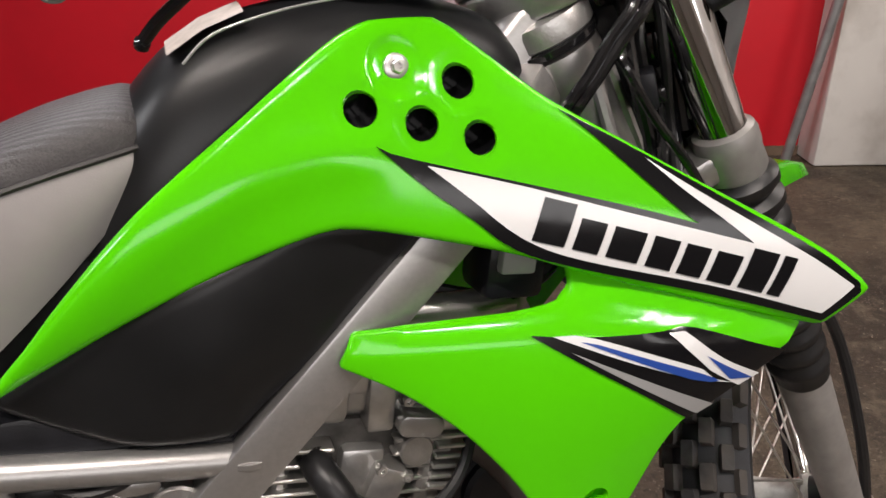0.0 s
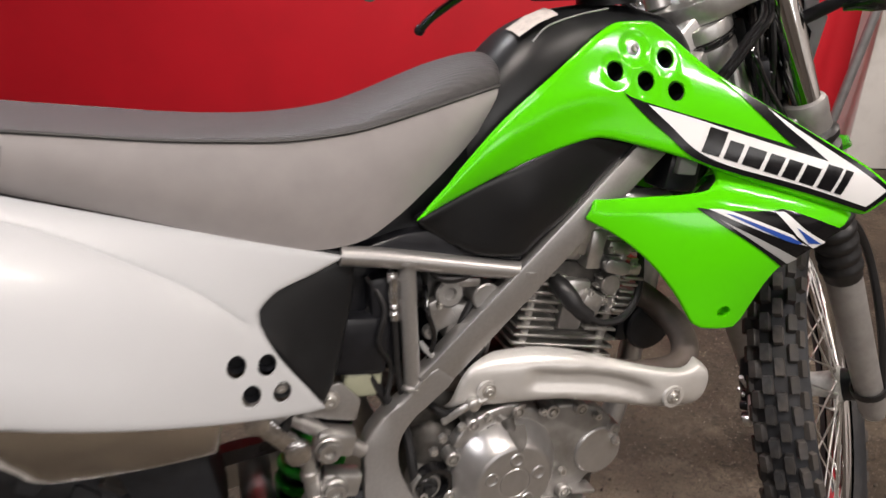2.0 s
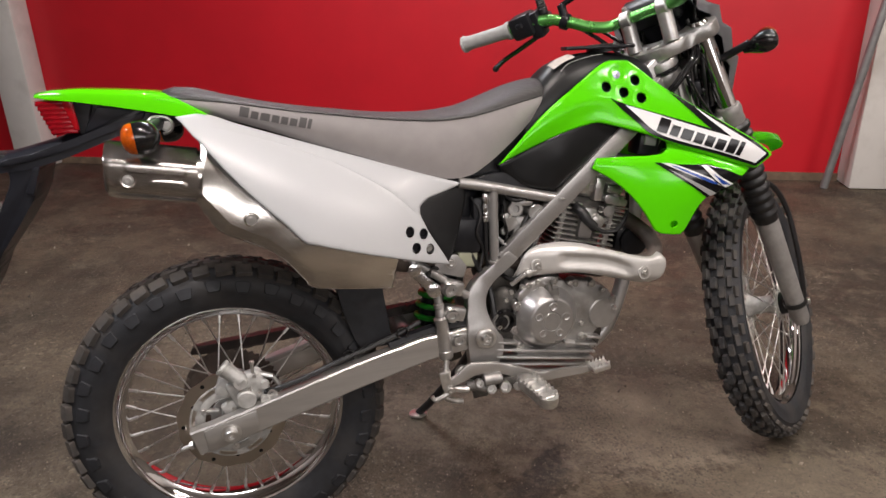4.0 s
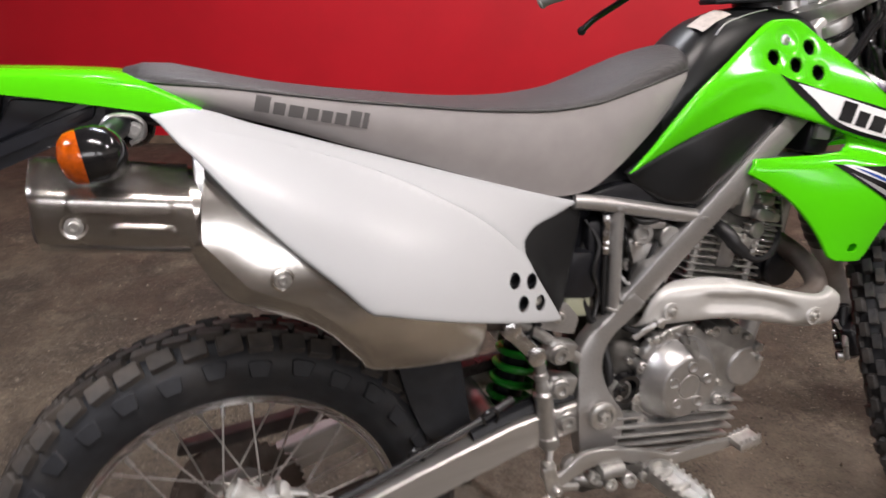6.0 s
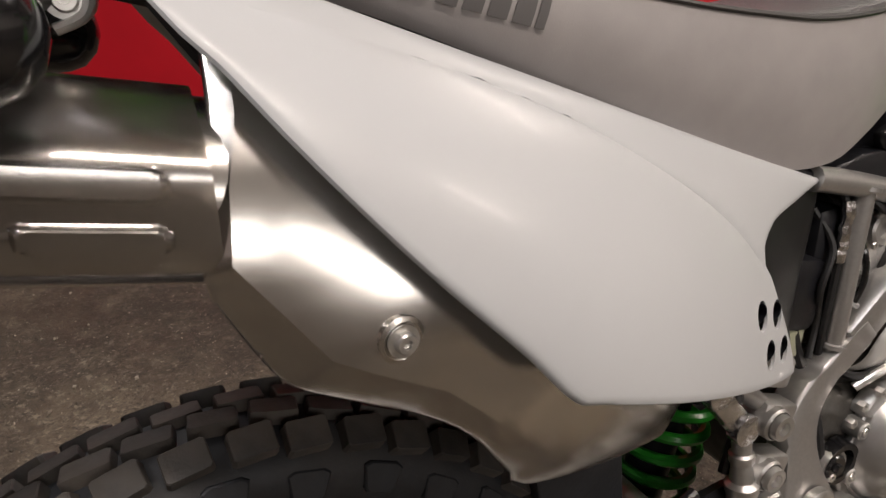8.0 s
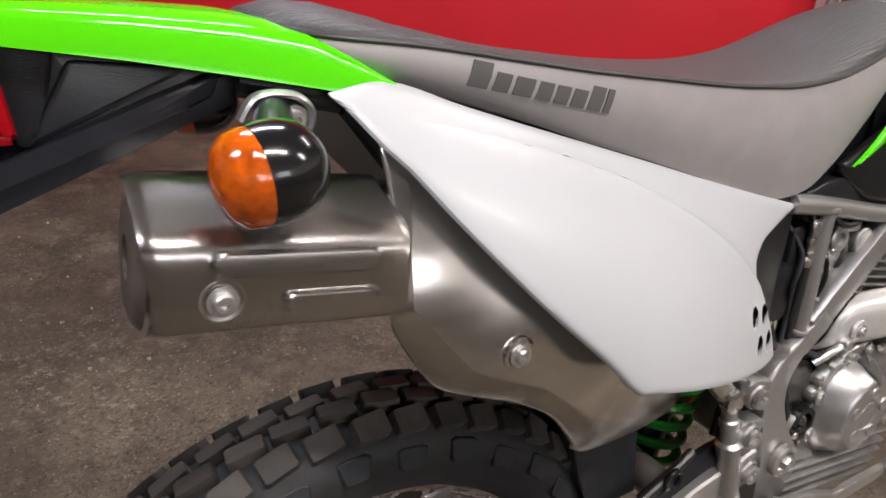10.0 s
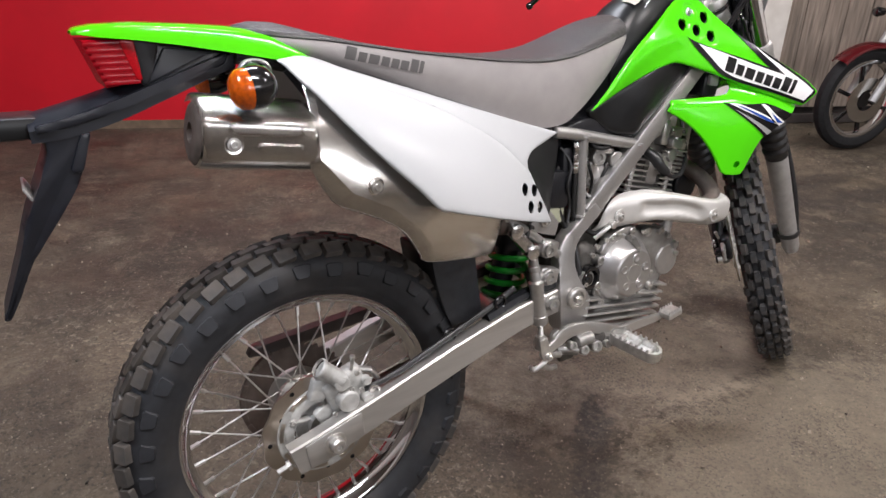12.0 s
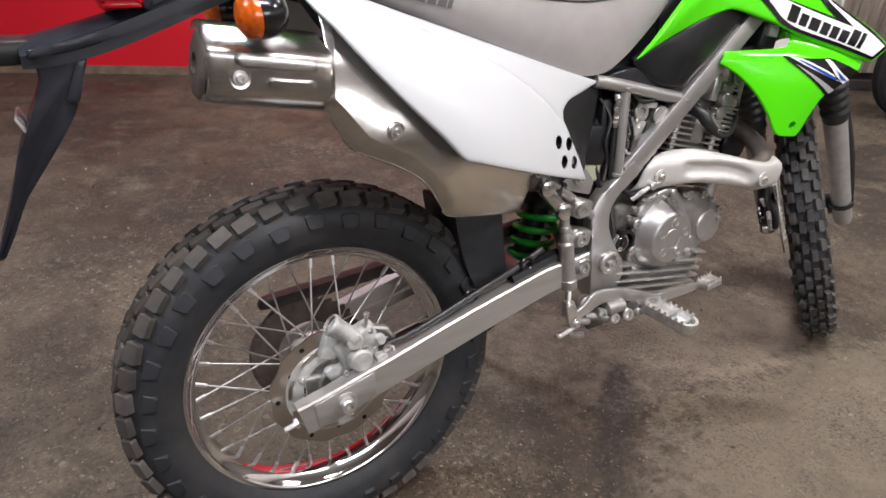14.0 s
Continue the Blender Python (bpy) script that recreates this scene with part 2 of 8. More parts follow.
    links.new(ramp(noise_tex(4.0), 0.3, 0.7, 0.5, 0.85), b.inputs["Roughness"])
    bp = nodes.new("ShaderNodeBump")
    bp.inputs["Strength"].default_value, bp.inputs["Distance"].default_value = 0.9, 0.008
    links.new(noise_tex(42.0, 8.0, 0.75), bp.inputs["Height"])
    links.new(bp.outputs[0], b.inputs["Normal"])
    return m


# Oil and damp marks on the floor: place, half sizes, turn, depth of colour.
STAINS = [(-0.105, 0.40, 0.045, 0.25, -20, 1.0), (-0.24, 0.33, 0.16, 0.20, 0, 0.22), (-0.055, 0.50, 0.05, 0.08, -10, 0.85), (1.47, 1.90, 0.26, 0.10, -30, 0.9), (1.45, 3.18, 0.2, 0.1, 0, 0.9),
          (-2.45, 2.06, 0.26, 0.13, 10, 0.75), (1.62, 2.18, 0.34, 0.09, 15, 0.85), (1.82, 1.97, 0.28, 0.09, 5, 0.9), (1.52, 1.60, 0.14, 0.06, -20, 0.8), (-0.9, 1.9, 0.5, 0.2, 15, 0.3)]
FLOOR = floor_material()
REDWALL = material("red_wall_paint", (0.56, 0.008, 0.018), 0.42, grain=0.05, grain_scale=3, stain=0.35, stain_scale=2.5, stain_colour=(0.42, 0.006, 0.014), bump=0.12, bump_scale=35, rough_var=0.06)
WALLWHITE = material("off_white_wall_paint", (0.70, 0.67, 0.63), 0.6, grain=0.05, grain_scale=4, stain=0.5, stain_scale=5, stain_colour=(0.4, 0.36, 0.32), bump=0.2, bump_scale=60)
# dark tone added to unseen walls for dark reflections in the metal
WALLDIM = material("dull_workshop_wall_paint", (0.17, 0.15, 0.13), 0.7, grain=0.1, grain_scale=3, stain=0.5, stain_scale=2, stain_colour=(0.10, 0.085, 0.075), bump=0.2, bump_scale=60)
CEILING = material("ceiling_board", (0.24, 0.22, 0.20), 0.8, grain=0.06, stain=0.3, stain_scale=2)
WOOD = material("weathered_wood", (0.21, 0.17, 0.14), 0.75, grain=0.4, grain_scale=9, stain=0.6, stain_scale=3, stain_colour=(0.10, 0.08, 0.065), stretch=(6, 6, 0.5), bump=0.4, bump_scale=40)
STRIP = material("bare_wood_strip", (0.17, 0.115, 0.075), 0.75, grain=0.3, grain_scale=20, stain=0.5, stain_scale=8)
DARKBASE = material("dark_skirting", (0.035, 0.028, 0.026), 0.7, grain=0.3, grain_scale=20)
POLE = material("galvanised_pipe", (0.33, 0.33, 0.33), 0.45, 0.6, grain=0.12, grain_scale=20, stain=0.4, stain_scale=12)
SIGNBLACK = material("sign_black", (0.018, 0.017, 0.018), 0.5, grain=0.1)
SIGNWHITE = material("sign_white", (0.75, 0.73, 0.70), 0.5)
RED2 = material("dark_red_fender_paint", (0.13, 0.008, 0.012), 0.22, coat=0.3)
OLDRUBBER = material("old_road_tyre_rubber", (0.010, 0.010, 0.011), 0.75, grain=0.3, spec=0.25)
TUBEGLOW = bpy.data.materials.new("tube_glass")
TUBEGLOW.use_nodes = True
TUBEGLOW.node_tree.nodes["Principled BSDF"].inputs["Emission Color"].default_value = (1, 0.93, 0.82, 1)
TUBEGLOW.node_tree.nodes["Principled BSDF"].inputs["Emission Strength"].default_value = 6.0


# ---- mesh tools ----
def part(name, bm, mat, parent=None, label="", smooth=35, m=None):
    """Links a bmesh as one mesh object under a thing or a part."""
    if m is not None:
        bm.transform(m)
    bmesh.ops.recalc_face_normals(bm, faces=bm.faces)
    data = bpy.data.meshes.new(name)
    bm.to_mesh(data)
    bm.free()
    data.materials.append(mat)
    if smooth:
        data.polygons.foreach_set("use_smooth", [True] * len(data.polygons))
        data.set_sharp_from_angle(angle=radians(smooth))
    ob = new(name, data)
    ob.parent = parent
    if label:
        ob["label"] = label
    return ob


def again(ob, m, parent):
    """The same mesh once more at another pose."""
    twin = new(ob.name.split(".")[0], ob.data)
    twin.parent = parent
    twin.matrix_basis = m
    return twin


def empty(name, m=None):
    ob = new(name)
    ob.empty_display_size = 0.1
    if m is not None:
        ob.matrix_world = m
    return ob


def spline(pts, n=6, closed=False):
    """Catmull-Rom through points."""
    p = [Vector(q) for q in pts]
    out = []
    k = len(p)
    for i in range(k if closed else k - 1):
        a, b, c, d = (p[(i + j) % k] if closed else p[min(max(i + j, 0), k - 1)] for j in (-1, 0, 1, 2))
        for s in range(n):
            t = s / n
            out.append(0.5 * (2 * b + (c - a) * t + (2 * a - 5 * b + 4 * c - d) * t * t + (3 * b - a - 3 * c + d) * t ** 3))
    if not closed:
        out.append(p[-1])
    return out


def sweep(bm, path, radius, seg=10, caps=True, flat=1.0, closed=False):
    """A tube along a path; radius a number or one for each point; flat squeezes it along its side axis."""
    path = [Vector(p) for p in path]
    radii = radius if isinstance(radius, (list, tuple)) else [radius] * len(path)
    rings, side = [], None
    k = len(path)
    for i, p in enumerate(path):
        if closed:
            d = path[(i + 1) % k] - path[i - 1]
        else:
            d = path[min(i + 1, k - 1)] - path[max(i - 1, 0)]
        d.normalize()
        if side is None:
            side = d.cross(Vector((0, 0, 1)) if abs(d.z) < 0.9 else Vector((0, 1, 0)))
        side = (side - side.dot(d) * d).normalized()
        up = side.cross(d)
        rings.append([bm.verts.new(p + radii[i] * (math.cos(a) * side * flat + math.sin(a) * up)) for a in (2 * math.pi * j / seg for j in range(seg))])
    for a, b in zip(rings, rings[1:] + ([rings[0]] if closed else [])):
        for j in range(seg):
            bm.faces.new((a[j], a[(j + 1) % seg], b[(j + 1) % seg], b[j]))
    if caps and not closed:
        bm.faces.new(rings[0])
        bm.faces.new(rings[-1])
    return bm


def lathe(bm, profile, origin, axis, seg=32, arc=360.0, start=0.0, up=(0, 0, 1)):
    """Turns a profile of (along, radius) round an axis."""
    o, ax = Vector(origin), Vector(axis).normalized()
    u = Vector(up)
    if abs(u.dot(ax)) > 0.95:
        u = Vector((1, 0, 0))
    u = (u - u.dot(ax) * ax).normalized()
    v = ax.cross(u)
    full = arc >= 359.9
    count = seg if full else seg + 1
    rings = []
    for s, r in profile:
        if r < 1e-6:
            rings.append([bm.verts.new(o + s * ax)])
        else:
            rings.append([bm.verts.new(o + s * ax + r * (math.cos(a) * u + math.sin(a) * v)) for a in (radians(start + arc * j / seg) for j in range(count))])
    for a, b in zip(rings, rings[1:]):
        for j in range(seg if full else count - 1):
            quad = [a[j % len(a)], a[(j + 1) % len(a)], b[(j + 1) % len(b)], b[j % len(b)]]
            uniq = list(dict.fromkeys(quad))
            if len(uniq) > 2:
                bm.faces.new(uniq)
    return bm


def rod(bm, p, q, r, seg=12, r2=None):
    p, q = Vector(p), Vector(q)
    r2 = r if r2 is None else r2
    n = (q - p).length
    return lathe(bm, [(0, 0), (0, r * 0.9), (min(0.1 * r, n / 4), r), (n - min(0.1 * r, n / 4), r2), (n, r2 * 0.9), (n, 0)], p, q - p, seg)


def block(bm, size, m=None, bevel=0.0, segs=2):
    """A bevelled box; m places its middle."""
    made = bmesh.ops.create_cube(bm, size=1.0, matrix=(m or Matrix()) @ Matrix.Diagonal((*size, 1)))
    if bevel:
        vs = set(made["verts"])
        edges = [e for e in bm.edges if e.verts[0] in vs and e.verts[1] in vs]
        bmesh.ops.bevel(bm, geom=edges, offset=bevel, segments=segs, profile=0.5, affect="EDGES")
    return bm


def beam(bm, p, q, wide, high, bevel=0.003, up=(0, 0, 1)):
    """A box section from p to q."""
    p, q = Vector(p), Vector(q)
    d = (q - p).normalized()
    side = Vector(up).cross(d).normalized()
    rise = d.cross(side)
    m = Matrix((d, side, rise)).transposed().to_4x4()
    m.translation = (p + q) / 2
    return block(bm, ((q - p).length, wide, high), m, bevel)


def outline(pts, corner=50, n=5, nib=0.004):
    """A closed 2D outline: smooth through gentle vertices, tight rounds at corners."""
    p = [Vector((a, b)) for a, b in pts]
    k = len(p)

    def turn(i):
        a, b = p[i] - p[i - 1], p[(i + 1) % k] - p[i]
        return abs(math.degrees(a.angle_signed(b, 0)))

    sharp = [turn(i) > corner for i in range(k)]
    out = []
    for i in range(k):
        j = (i + 1) % k
        a = p[i] * 2 - p[j] if sharp[i] else p[i - 1]
        d = p[j] * 2 - p[i] if sharp[j] else p[(j + 1) % k]
        b, c = p[i], p[j]
        steps = max(1, min(n, int((c - b).length / 0.008)))
        if sharp[i] and sharp[j]:
            steps = 1
        for s in range(steps):
            t = s / steps
            q = 0.5 * (2 * b + (c - a) * t + (2 * a - 5 * b + 4 * c - d) * t * t + (3 * b - a - 3 * c + d) * t ** 3)
            out.append((q, sharp[i] and s == 0))
    done = []
    for i, (q, s) in enumerate(out):
        if s and nib:
            before, after = out[i - 1][0], out[(i + 1) % len(out)][0]
            x, y = min(nib, (before - q).length / 3), min(nib, (after - q).length / 3)
            a, b = q + (before - q).normalized() * x, q + (after - q).normalized() * y
            done += [a, (a + b + 2 * q) / 4, b]
        else:
            done.append(q)
    return done


def inside(q, poly):
    hit = False
    for i in range(len(poly)):
        a, b = poly[i - 1], poly[i]
        if (a[1] > q[1]) != (b[1] > q[1]) and q[0] < (b[0] - a[0]) * (q[1] - a[1]) / (b[1] - a[1]) + a[0]:
            hit = not hit
    return hit


def field(points):
    """A smooth side distance y(x, z) through control points of (x, y, z)."""
    c = np.array(points, float)
    xz, y = c[:, [0, 2]], c[:, 1]

    def phi(d):
        return np.where(d > 1e-9, d * d * np.log(np.maximum(d, 1e-9)), 0.0)

    n = len(c)
    k = phi(np.linalg.norm(xz[:, None] - xz[None], axis=-1)) + 2e-4 * np.eye(n)
    p = np.c_[np.ones(n), xz]
    w = np.linalg.solve(np.block([[k, p], [p.T, np.zeros((3, 3))]]), np.r_[y, 0, 0, 0])

    def at(x, z):
        return float(phi(np.hypot(xz[:, 0] - x, xz[:, 1] - z)) @ w[:n] + w[n] + w[n + 1] * x + w[n + 2] * z)

    return at


def soft_field(points, power=3):
    """A gentle y(x, z) through scattered depths: one low polynomial, so that the panel stays fair."""
    pts = np.array(points)
    cx, cz = pts[:, 0].mean(), pts[:, 2].mean()

    def terms(x, z):
        return np.stack([((x - cx) / 0.2) ** i * ((z - cz) / 0.2) ** j for i in range(power + 1) for j in range(power + 1 - i)], -1)

    a = terms(pts[:, 0], pts[:, 2])
    w = np.linalg.solve(a.T @ a + 0.001 * np.eye(a.shape[1]), a.T @ pts[:, 1])
    return lambda x, z: float(terms(x, z) @ w)


def even(poly, step):
    """The outline with its long edges cut into short ones."""
    out = []
    for i, a in enumerate(poly):
        b = poly[(i + 1) % len(poly)]
        n = max(1, int((b - a).length / step + 0.5))
        out += [a + (b - a) * (k / n) for k in range(n)]
    return out


def gap(q, poly):
    """The distance from a point to an outline."""
    best = 1e9
    for i in range(len(poly)):
        a = poly[i - 1]
        ab = poly[i] - a
        t = max(0.0, min(1.0, (q - a).dot(ab) / max(ab.length_squared, 1e-12)))
        best = min(best, (a + t * ab - q).length)
    return best


def skin(poly, side, thick=0.003, step=0.02, holes=(), lift=0.0, edge_turn=0.0, edge_width=0.008, mirror=1, lines=()):
    """A curved panel over a 2D outline in (x, z): its y comes from side(x, z). thick goes inwards; lift outwards; edge_turn rolls its rim in."""
    from mathutils.geometry import delaunay_2d_cdt
    poly = even([Vector((q[0], q[1])) for q in poly], step * 0.7)
    loops = [poly] + [[Vector(q) for q in h] for h in holes]
    verts, edges, extra = [], [], []
    for lp in loops:
        i0 = len(verts)
        verts += lp
        edges += [(i0 + i, i0 + (i + 1) % len(lp)) for i in range(len(lp))]
    for ln in lines:
        ln = [q for q in (Vector((p[0], p[1])) for p in ln) if inside(q, poly)]
        i0 = len(verts)
        verts += ln
        edges += [(i0 + i, i0 + i + 1) for i in range(len(ln) - 1)]
        extra += ln
    xs, zs = [q.x for q in poly], [q.y for q in poly]
    if edge_turn:
        for share in (0.25, 0.6, 1.0):
            d = edge_width * share
            for i in range(len(poly)):
                t = poly[(i + 1) % len(poly)] - poly[i - 1]
                for n in (Vector((-t.y, t.x)), Vector((t.y, -t.x))):
                    q = poly[i] + n.normalized() * d
                    if inside(q, poly) and not any(inside(q, h) for h in loops[1:]) and gap(q, poly) > d * 0.85 and all((q - r).length > 0.0012 for r in extra[-60:]):
                        verts.append(q)
                        extra.append(q)
    ring = [q for lp in loops for q in lp] + extra

    def clear(q, d):
        return all((q - r).length > d for r in ring)

    row, z = 0, min(zs) + step / 2
    while z < max(zs):
        x = min(xs) + (step / 2 if row % 2 else 0)
        while x < max(xs):
            q = Vector((x, z))
            if inside(q, poly) and not any(inside(q, h) for h in loops[1:]) and clear(q, step * 0.45):
                verts.append(q)
            x += step
        z += step * 0.87
        row += 1
    v2, _, faces, *_ = delaunay_2d_cdt(verts, edges, [], 1, 1e-6)
    faces = [f for f in faces if inside(sum((v2[i] for i in f), Vector((0, 0))) / 3, poly)
             and not any(inside(sum((v2[i] for i in f), Vector((0, 0))) / 3, h) for h in loops[1:])]
    bm = bmesh.new()

    front, back = [], []
    for q in v2:
        y = side(q.x, q.y) - lift
        if edge_turn:
            d = gap(q, poly)
            if d < edge_width:
                y += edge_turn * (1 - math.sqrt(max(0.0, 1 - (1 - d / edge_width) ** 2)))
        front.append(bm.verts.new((q.x, mirror * y, q.y)))
        back.append(bm.verts.new((q.x, mirror * (y + thick), q.y)) if thick else None)
    count = {}
    for f in faces:
        bm.faces.new([front[i] for i in f])
        if thick:
            bm.faces.new([back[i] for i in reversed(f)])
        for i in range(3):
            e = (f[i], f[(i + 1) % 3])
            count[frozenset(e)] = count.get(frozenset(e), []) + [e]
    if thick:
        for es in count.values():
            if len(es) == 1:
                a, b = es[0]
                bm.faces.new((front[b], front[a], back[a], back[b]))
    loose = [v for v in bm.verts if not v.link_faces]
    bmesh.ops.delete(bm, geom=loose, context="VERTS")
    return bm


def disc2d(cx, cz, r, n=20, squeeze=1.0):
    return [(cx + r * math.cos(2 * math.pi * i / n), cz + squeeze * r * math.sin(2 * math.pi * i / n)) for i in range(n)]


def plate(pts, y0, y1, bevel=0.002, smooth_outline=True):
    """A flat piece cut from an outline in (x, z), from y0 to y1, with bevelled rims."""
    bm = bmesh.new()
    poly = outline(pts) if smooth_outline else [Vector(p) for p in pts]
    face = bm.faces.new([bm.verts.new((q[0], y0, q[1])) for q in poly])
    made = bmesh.ops.extrude_face_region(bm, geom=[face])
    for v in made["geom"]:
        if isinstance(v, bmesh.types.BMVert):
            v.co.y = y1
    if bevel:
        edges = [e for e in bm.edges if abs(e.verts[0].co.y - e.verts[1].co.y) < 1e-7]
        bmesh.ops.bevel(bm, geom=edges, offset=bevel, segments=2, profile=0.5, affect="EDGES")
    bmesh.ops.triangulate(bm, faces=[f for f in bm.faces if len(f.verts) > 4])
    return bm


def loft(bm, rings, close_ring=False, caps=False):
    """Joins rows of points with the same count."""
    vs = [[bm.verts.new(p) for p in r] for r in rings]
    for a, b in zip(vs, vs[1:]):
        for j in range(len(a) if close_ring else len(a) - 1):
            k = (j + 1) % len(a)
            bm.faces.new((a[j], a[k], b[k], b[j]))
    if caps:
        bm.faces.new(vs[0])
        bm.faces.new(vs[-1])
    return bm


def hex_bolt(at, axis, r, parent, high=0.006, name="bolt", mat=None, washer=True, m=None):
    bm = bmesh.new()
    at, ax = Vector(at), Vector(axis).normalized()
    if washer:
        lathe(bm, [(0, 0), (0, r * 1.5), (0.0015, r * 1.5), (0.0015, 0)], at, ax, 20)
    lathe(bm, [(0.0015, 0), (0.0015, r), (high * 0.8, r), (high, r * 0.85), (high, r * 0.45), (high * 0.6, r * 0.4), (high * 0.6, 0)], at, ax, 6 if not washer else 12)
    return part(name, bm, mat or BOLT, parent, smooth=30, m=m)


# ---- the room ----
def wall_box(name, x0, x1, y0, y1, z0, z1, mat, label="", kind="structure", category=""):
    bm = bmesh.new()
    block(bm, (x1 - x0, y1 - y0, z1 - z0), Matrix.Translation(((x0 + x1) / 2, (y0 + y1) / 2, (z0 + z1) / 2)))
    return tagged(part(name, bm, mat, smooth=0), label, category, kind=kind)


def build_floor():
    bm = bmesh.new()
    nx, ny = 60, 50
    x0, x1, y0, y1 = -6.0, 4.6, -3.7, 3.6
    grid = [[bm.verts.new((x0 + (x1 - x0) * i / nx, y0 + (y1 - y0) * j / ny, 0)) for j in range(ny + 1)] for i in range(nx + 1)]
    for i in range(nx):
        for j in range(ny):
            bm.faces.new((grid[i][j], grid[i + 1][j], grid[i + 1][j + 1], grid[i][j + 1]))
    for v in bm.verts:
        v.co.z = 0.003 * noise.noise((v.co.x * 1.7, v.co.y * 1.7, 0.3)) - 0.003
    return tagged(part("floor", bm, FLOOR, smooth=60), "worn brown stained concrete workshop floor", "floor", kind="structure")


build_floor()
wall_box("wall_north", -5.6, 1.579, 3.45, 3.6, 0.045, CEIL, REDWALL, "bright red painted workshop wall", category="wall")
wall_box("baseboard", -5.6, 1.579, 3.44, 3.6, -0.02, 0.045, STRIP, "worn brown wooden strip along the foot of the red wall", category="skirting")
# below this height the unseen walls are darkened, to shape the metal's reflections
DARKHALF = 1.3
# the window openings are added; the wall between them reflects as a dark band
for name, x0, x1, y0, y1, z0, z1, words in (("wall_east", 4.5, 4.65, -3.6, 3.6, 0, CEIL, "side wall"), ("wall_west", -6.1, -5.95, -3.6, 3.6, 0, CEIL, "side wall"), ("wall_south_a", -6.1, 0.35, -3.75, -3.6, 0, CEIL, "wall beside the added windows"),
                                            ("wall_south_b", 2.15, 2.6, -3.75, -3.6, 1.7, 2.7, "wall between the added windows"), ("wall_south_c", 4.4, 4.65, -3.75, -3.6, 0, CEIL, "wall beside the added windows"),
                                            ("wall_south_d", 0.35, 4.4, -3.75, -3.6, 0, 1.7, "wall under the added windows"), ("wall_south_e", 0.35, 4.4, -3.75, -3.6, 2.7, CEIL, "wall over the added windows")):
    if z0 < DARKHALF:
        wall_box(name + "_dado", x0, x1, y0, y1, z0, DARKHALF, WALLDIM, "reflected dark lower half of the " + words, category="wall")
    wall_box(name, x0, x1, y0, y1, max(z0, DARKHALF), z1, WALLWHITE, "off-white " + words, category="wall")
wall_box("ceiling", -6.1, 4.65, -3.75, 3.75, CEIL, CEIL + 0.1, CEILING, "plain dark ceiling", category="ceiling")


def build_column(name, x0, x1, y0, y1, label):
    bm = bmesh.new()
    block(bm, (x1 - x0, y1 - y0, CEIL), Matrix.Translation(((x0 + x1) / 2, (y0 + y1) / 2, CEIL / 2)), 0.012, 2)
    return tagged(part(name, bm, WALLWHITE), label, "column", kind="structure")


build_column("column_1", 1.58, 2.0, 3.252, 3.6, "off-white painted square column at the end of the red wall")
build_column("column_2", -4.05, -3.80, 3.28, 3.449, "off-white painted square column against the red wall")


def build_wood_wall():
    root = tagged(empty("wall_plank"), "weathered grey-brown vertical board wall", "wall", kind="structure")
    rng = random.Random(4)
    x = 2.01
    while x < 4.5:
        w = rng.uniform(0.13, 0.17)
        bm = bmesh.new()
        block(bm, (min(w, 4.5 - x) - 0.006, 0.025, CEIL - 0.1), Matrix.Translation((x + w / 2, 3.34 + rng.uniform(-0.003, 0.003), CEIL / 2 + 0.05)), 0.003, 1)
        part("plank", bm, WOOD, root, smooth=0)
        x += w
    bm = bmesh.new()
    block(bm, (2.5, 0.12, CEIL), Matrix.Translation((3.26, 3.44, CEIL / 2)))
    part("backing", bm, DARKBASE, root, smooth=0)
    bm = bmesh.new()
    block(bm, (2.48, 0.03, 0.06), Matrix.Translation((3.26, 3.315, 0.03)), 0.004, 1)
    part("base_rail", bm, DARKBASE, root, smooth=0)


build_wood_wall()


def build_pole():
    bm = bmesh.new()
    sweep(bm, spline([(1.452, 3.27, 0), (1.52, 3.235, 0.6), (1.585, 3.195, 1.2), (1.70, 3.12, 2.3), (1.77, 3.08, CEIL)], 3), 0.022, 14)
    tagged(part("pipe", bm, POLE), "grey galvanised pipe leaning up against the red wall", "pipe")


build_pole()


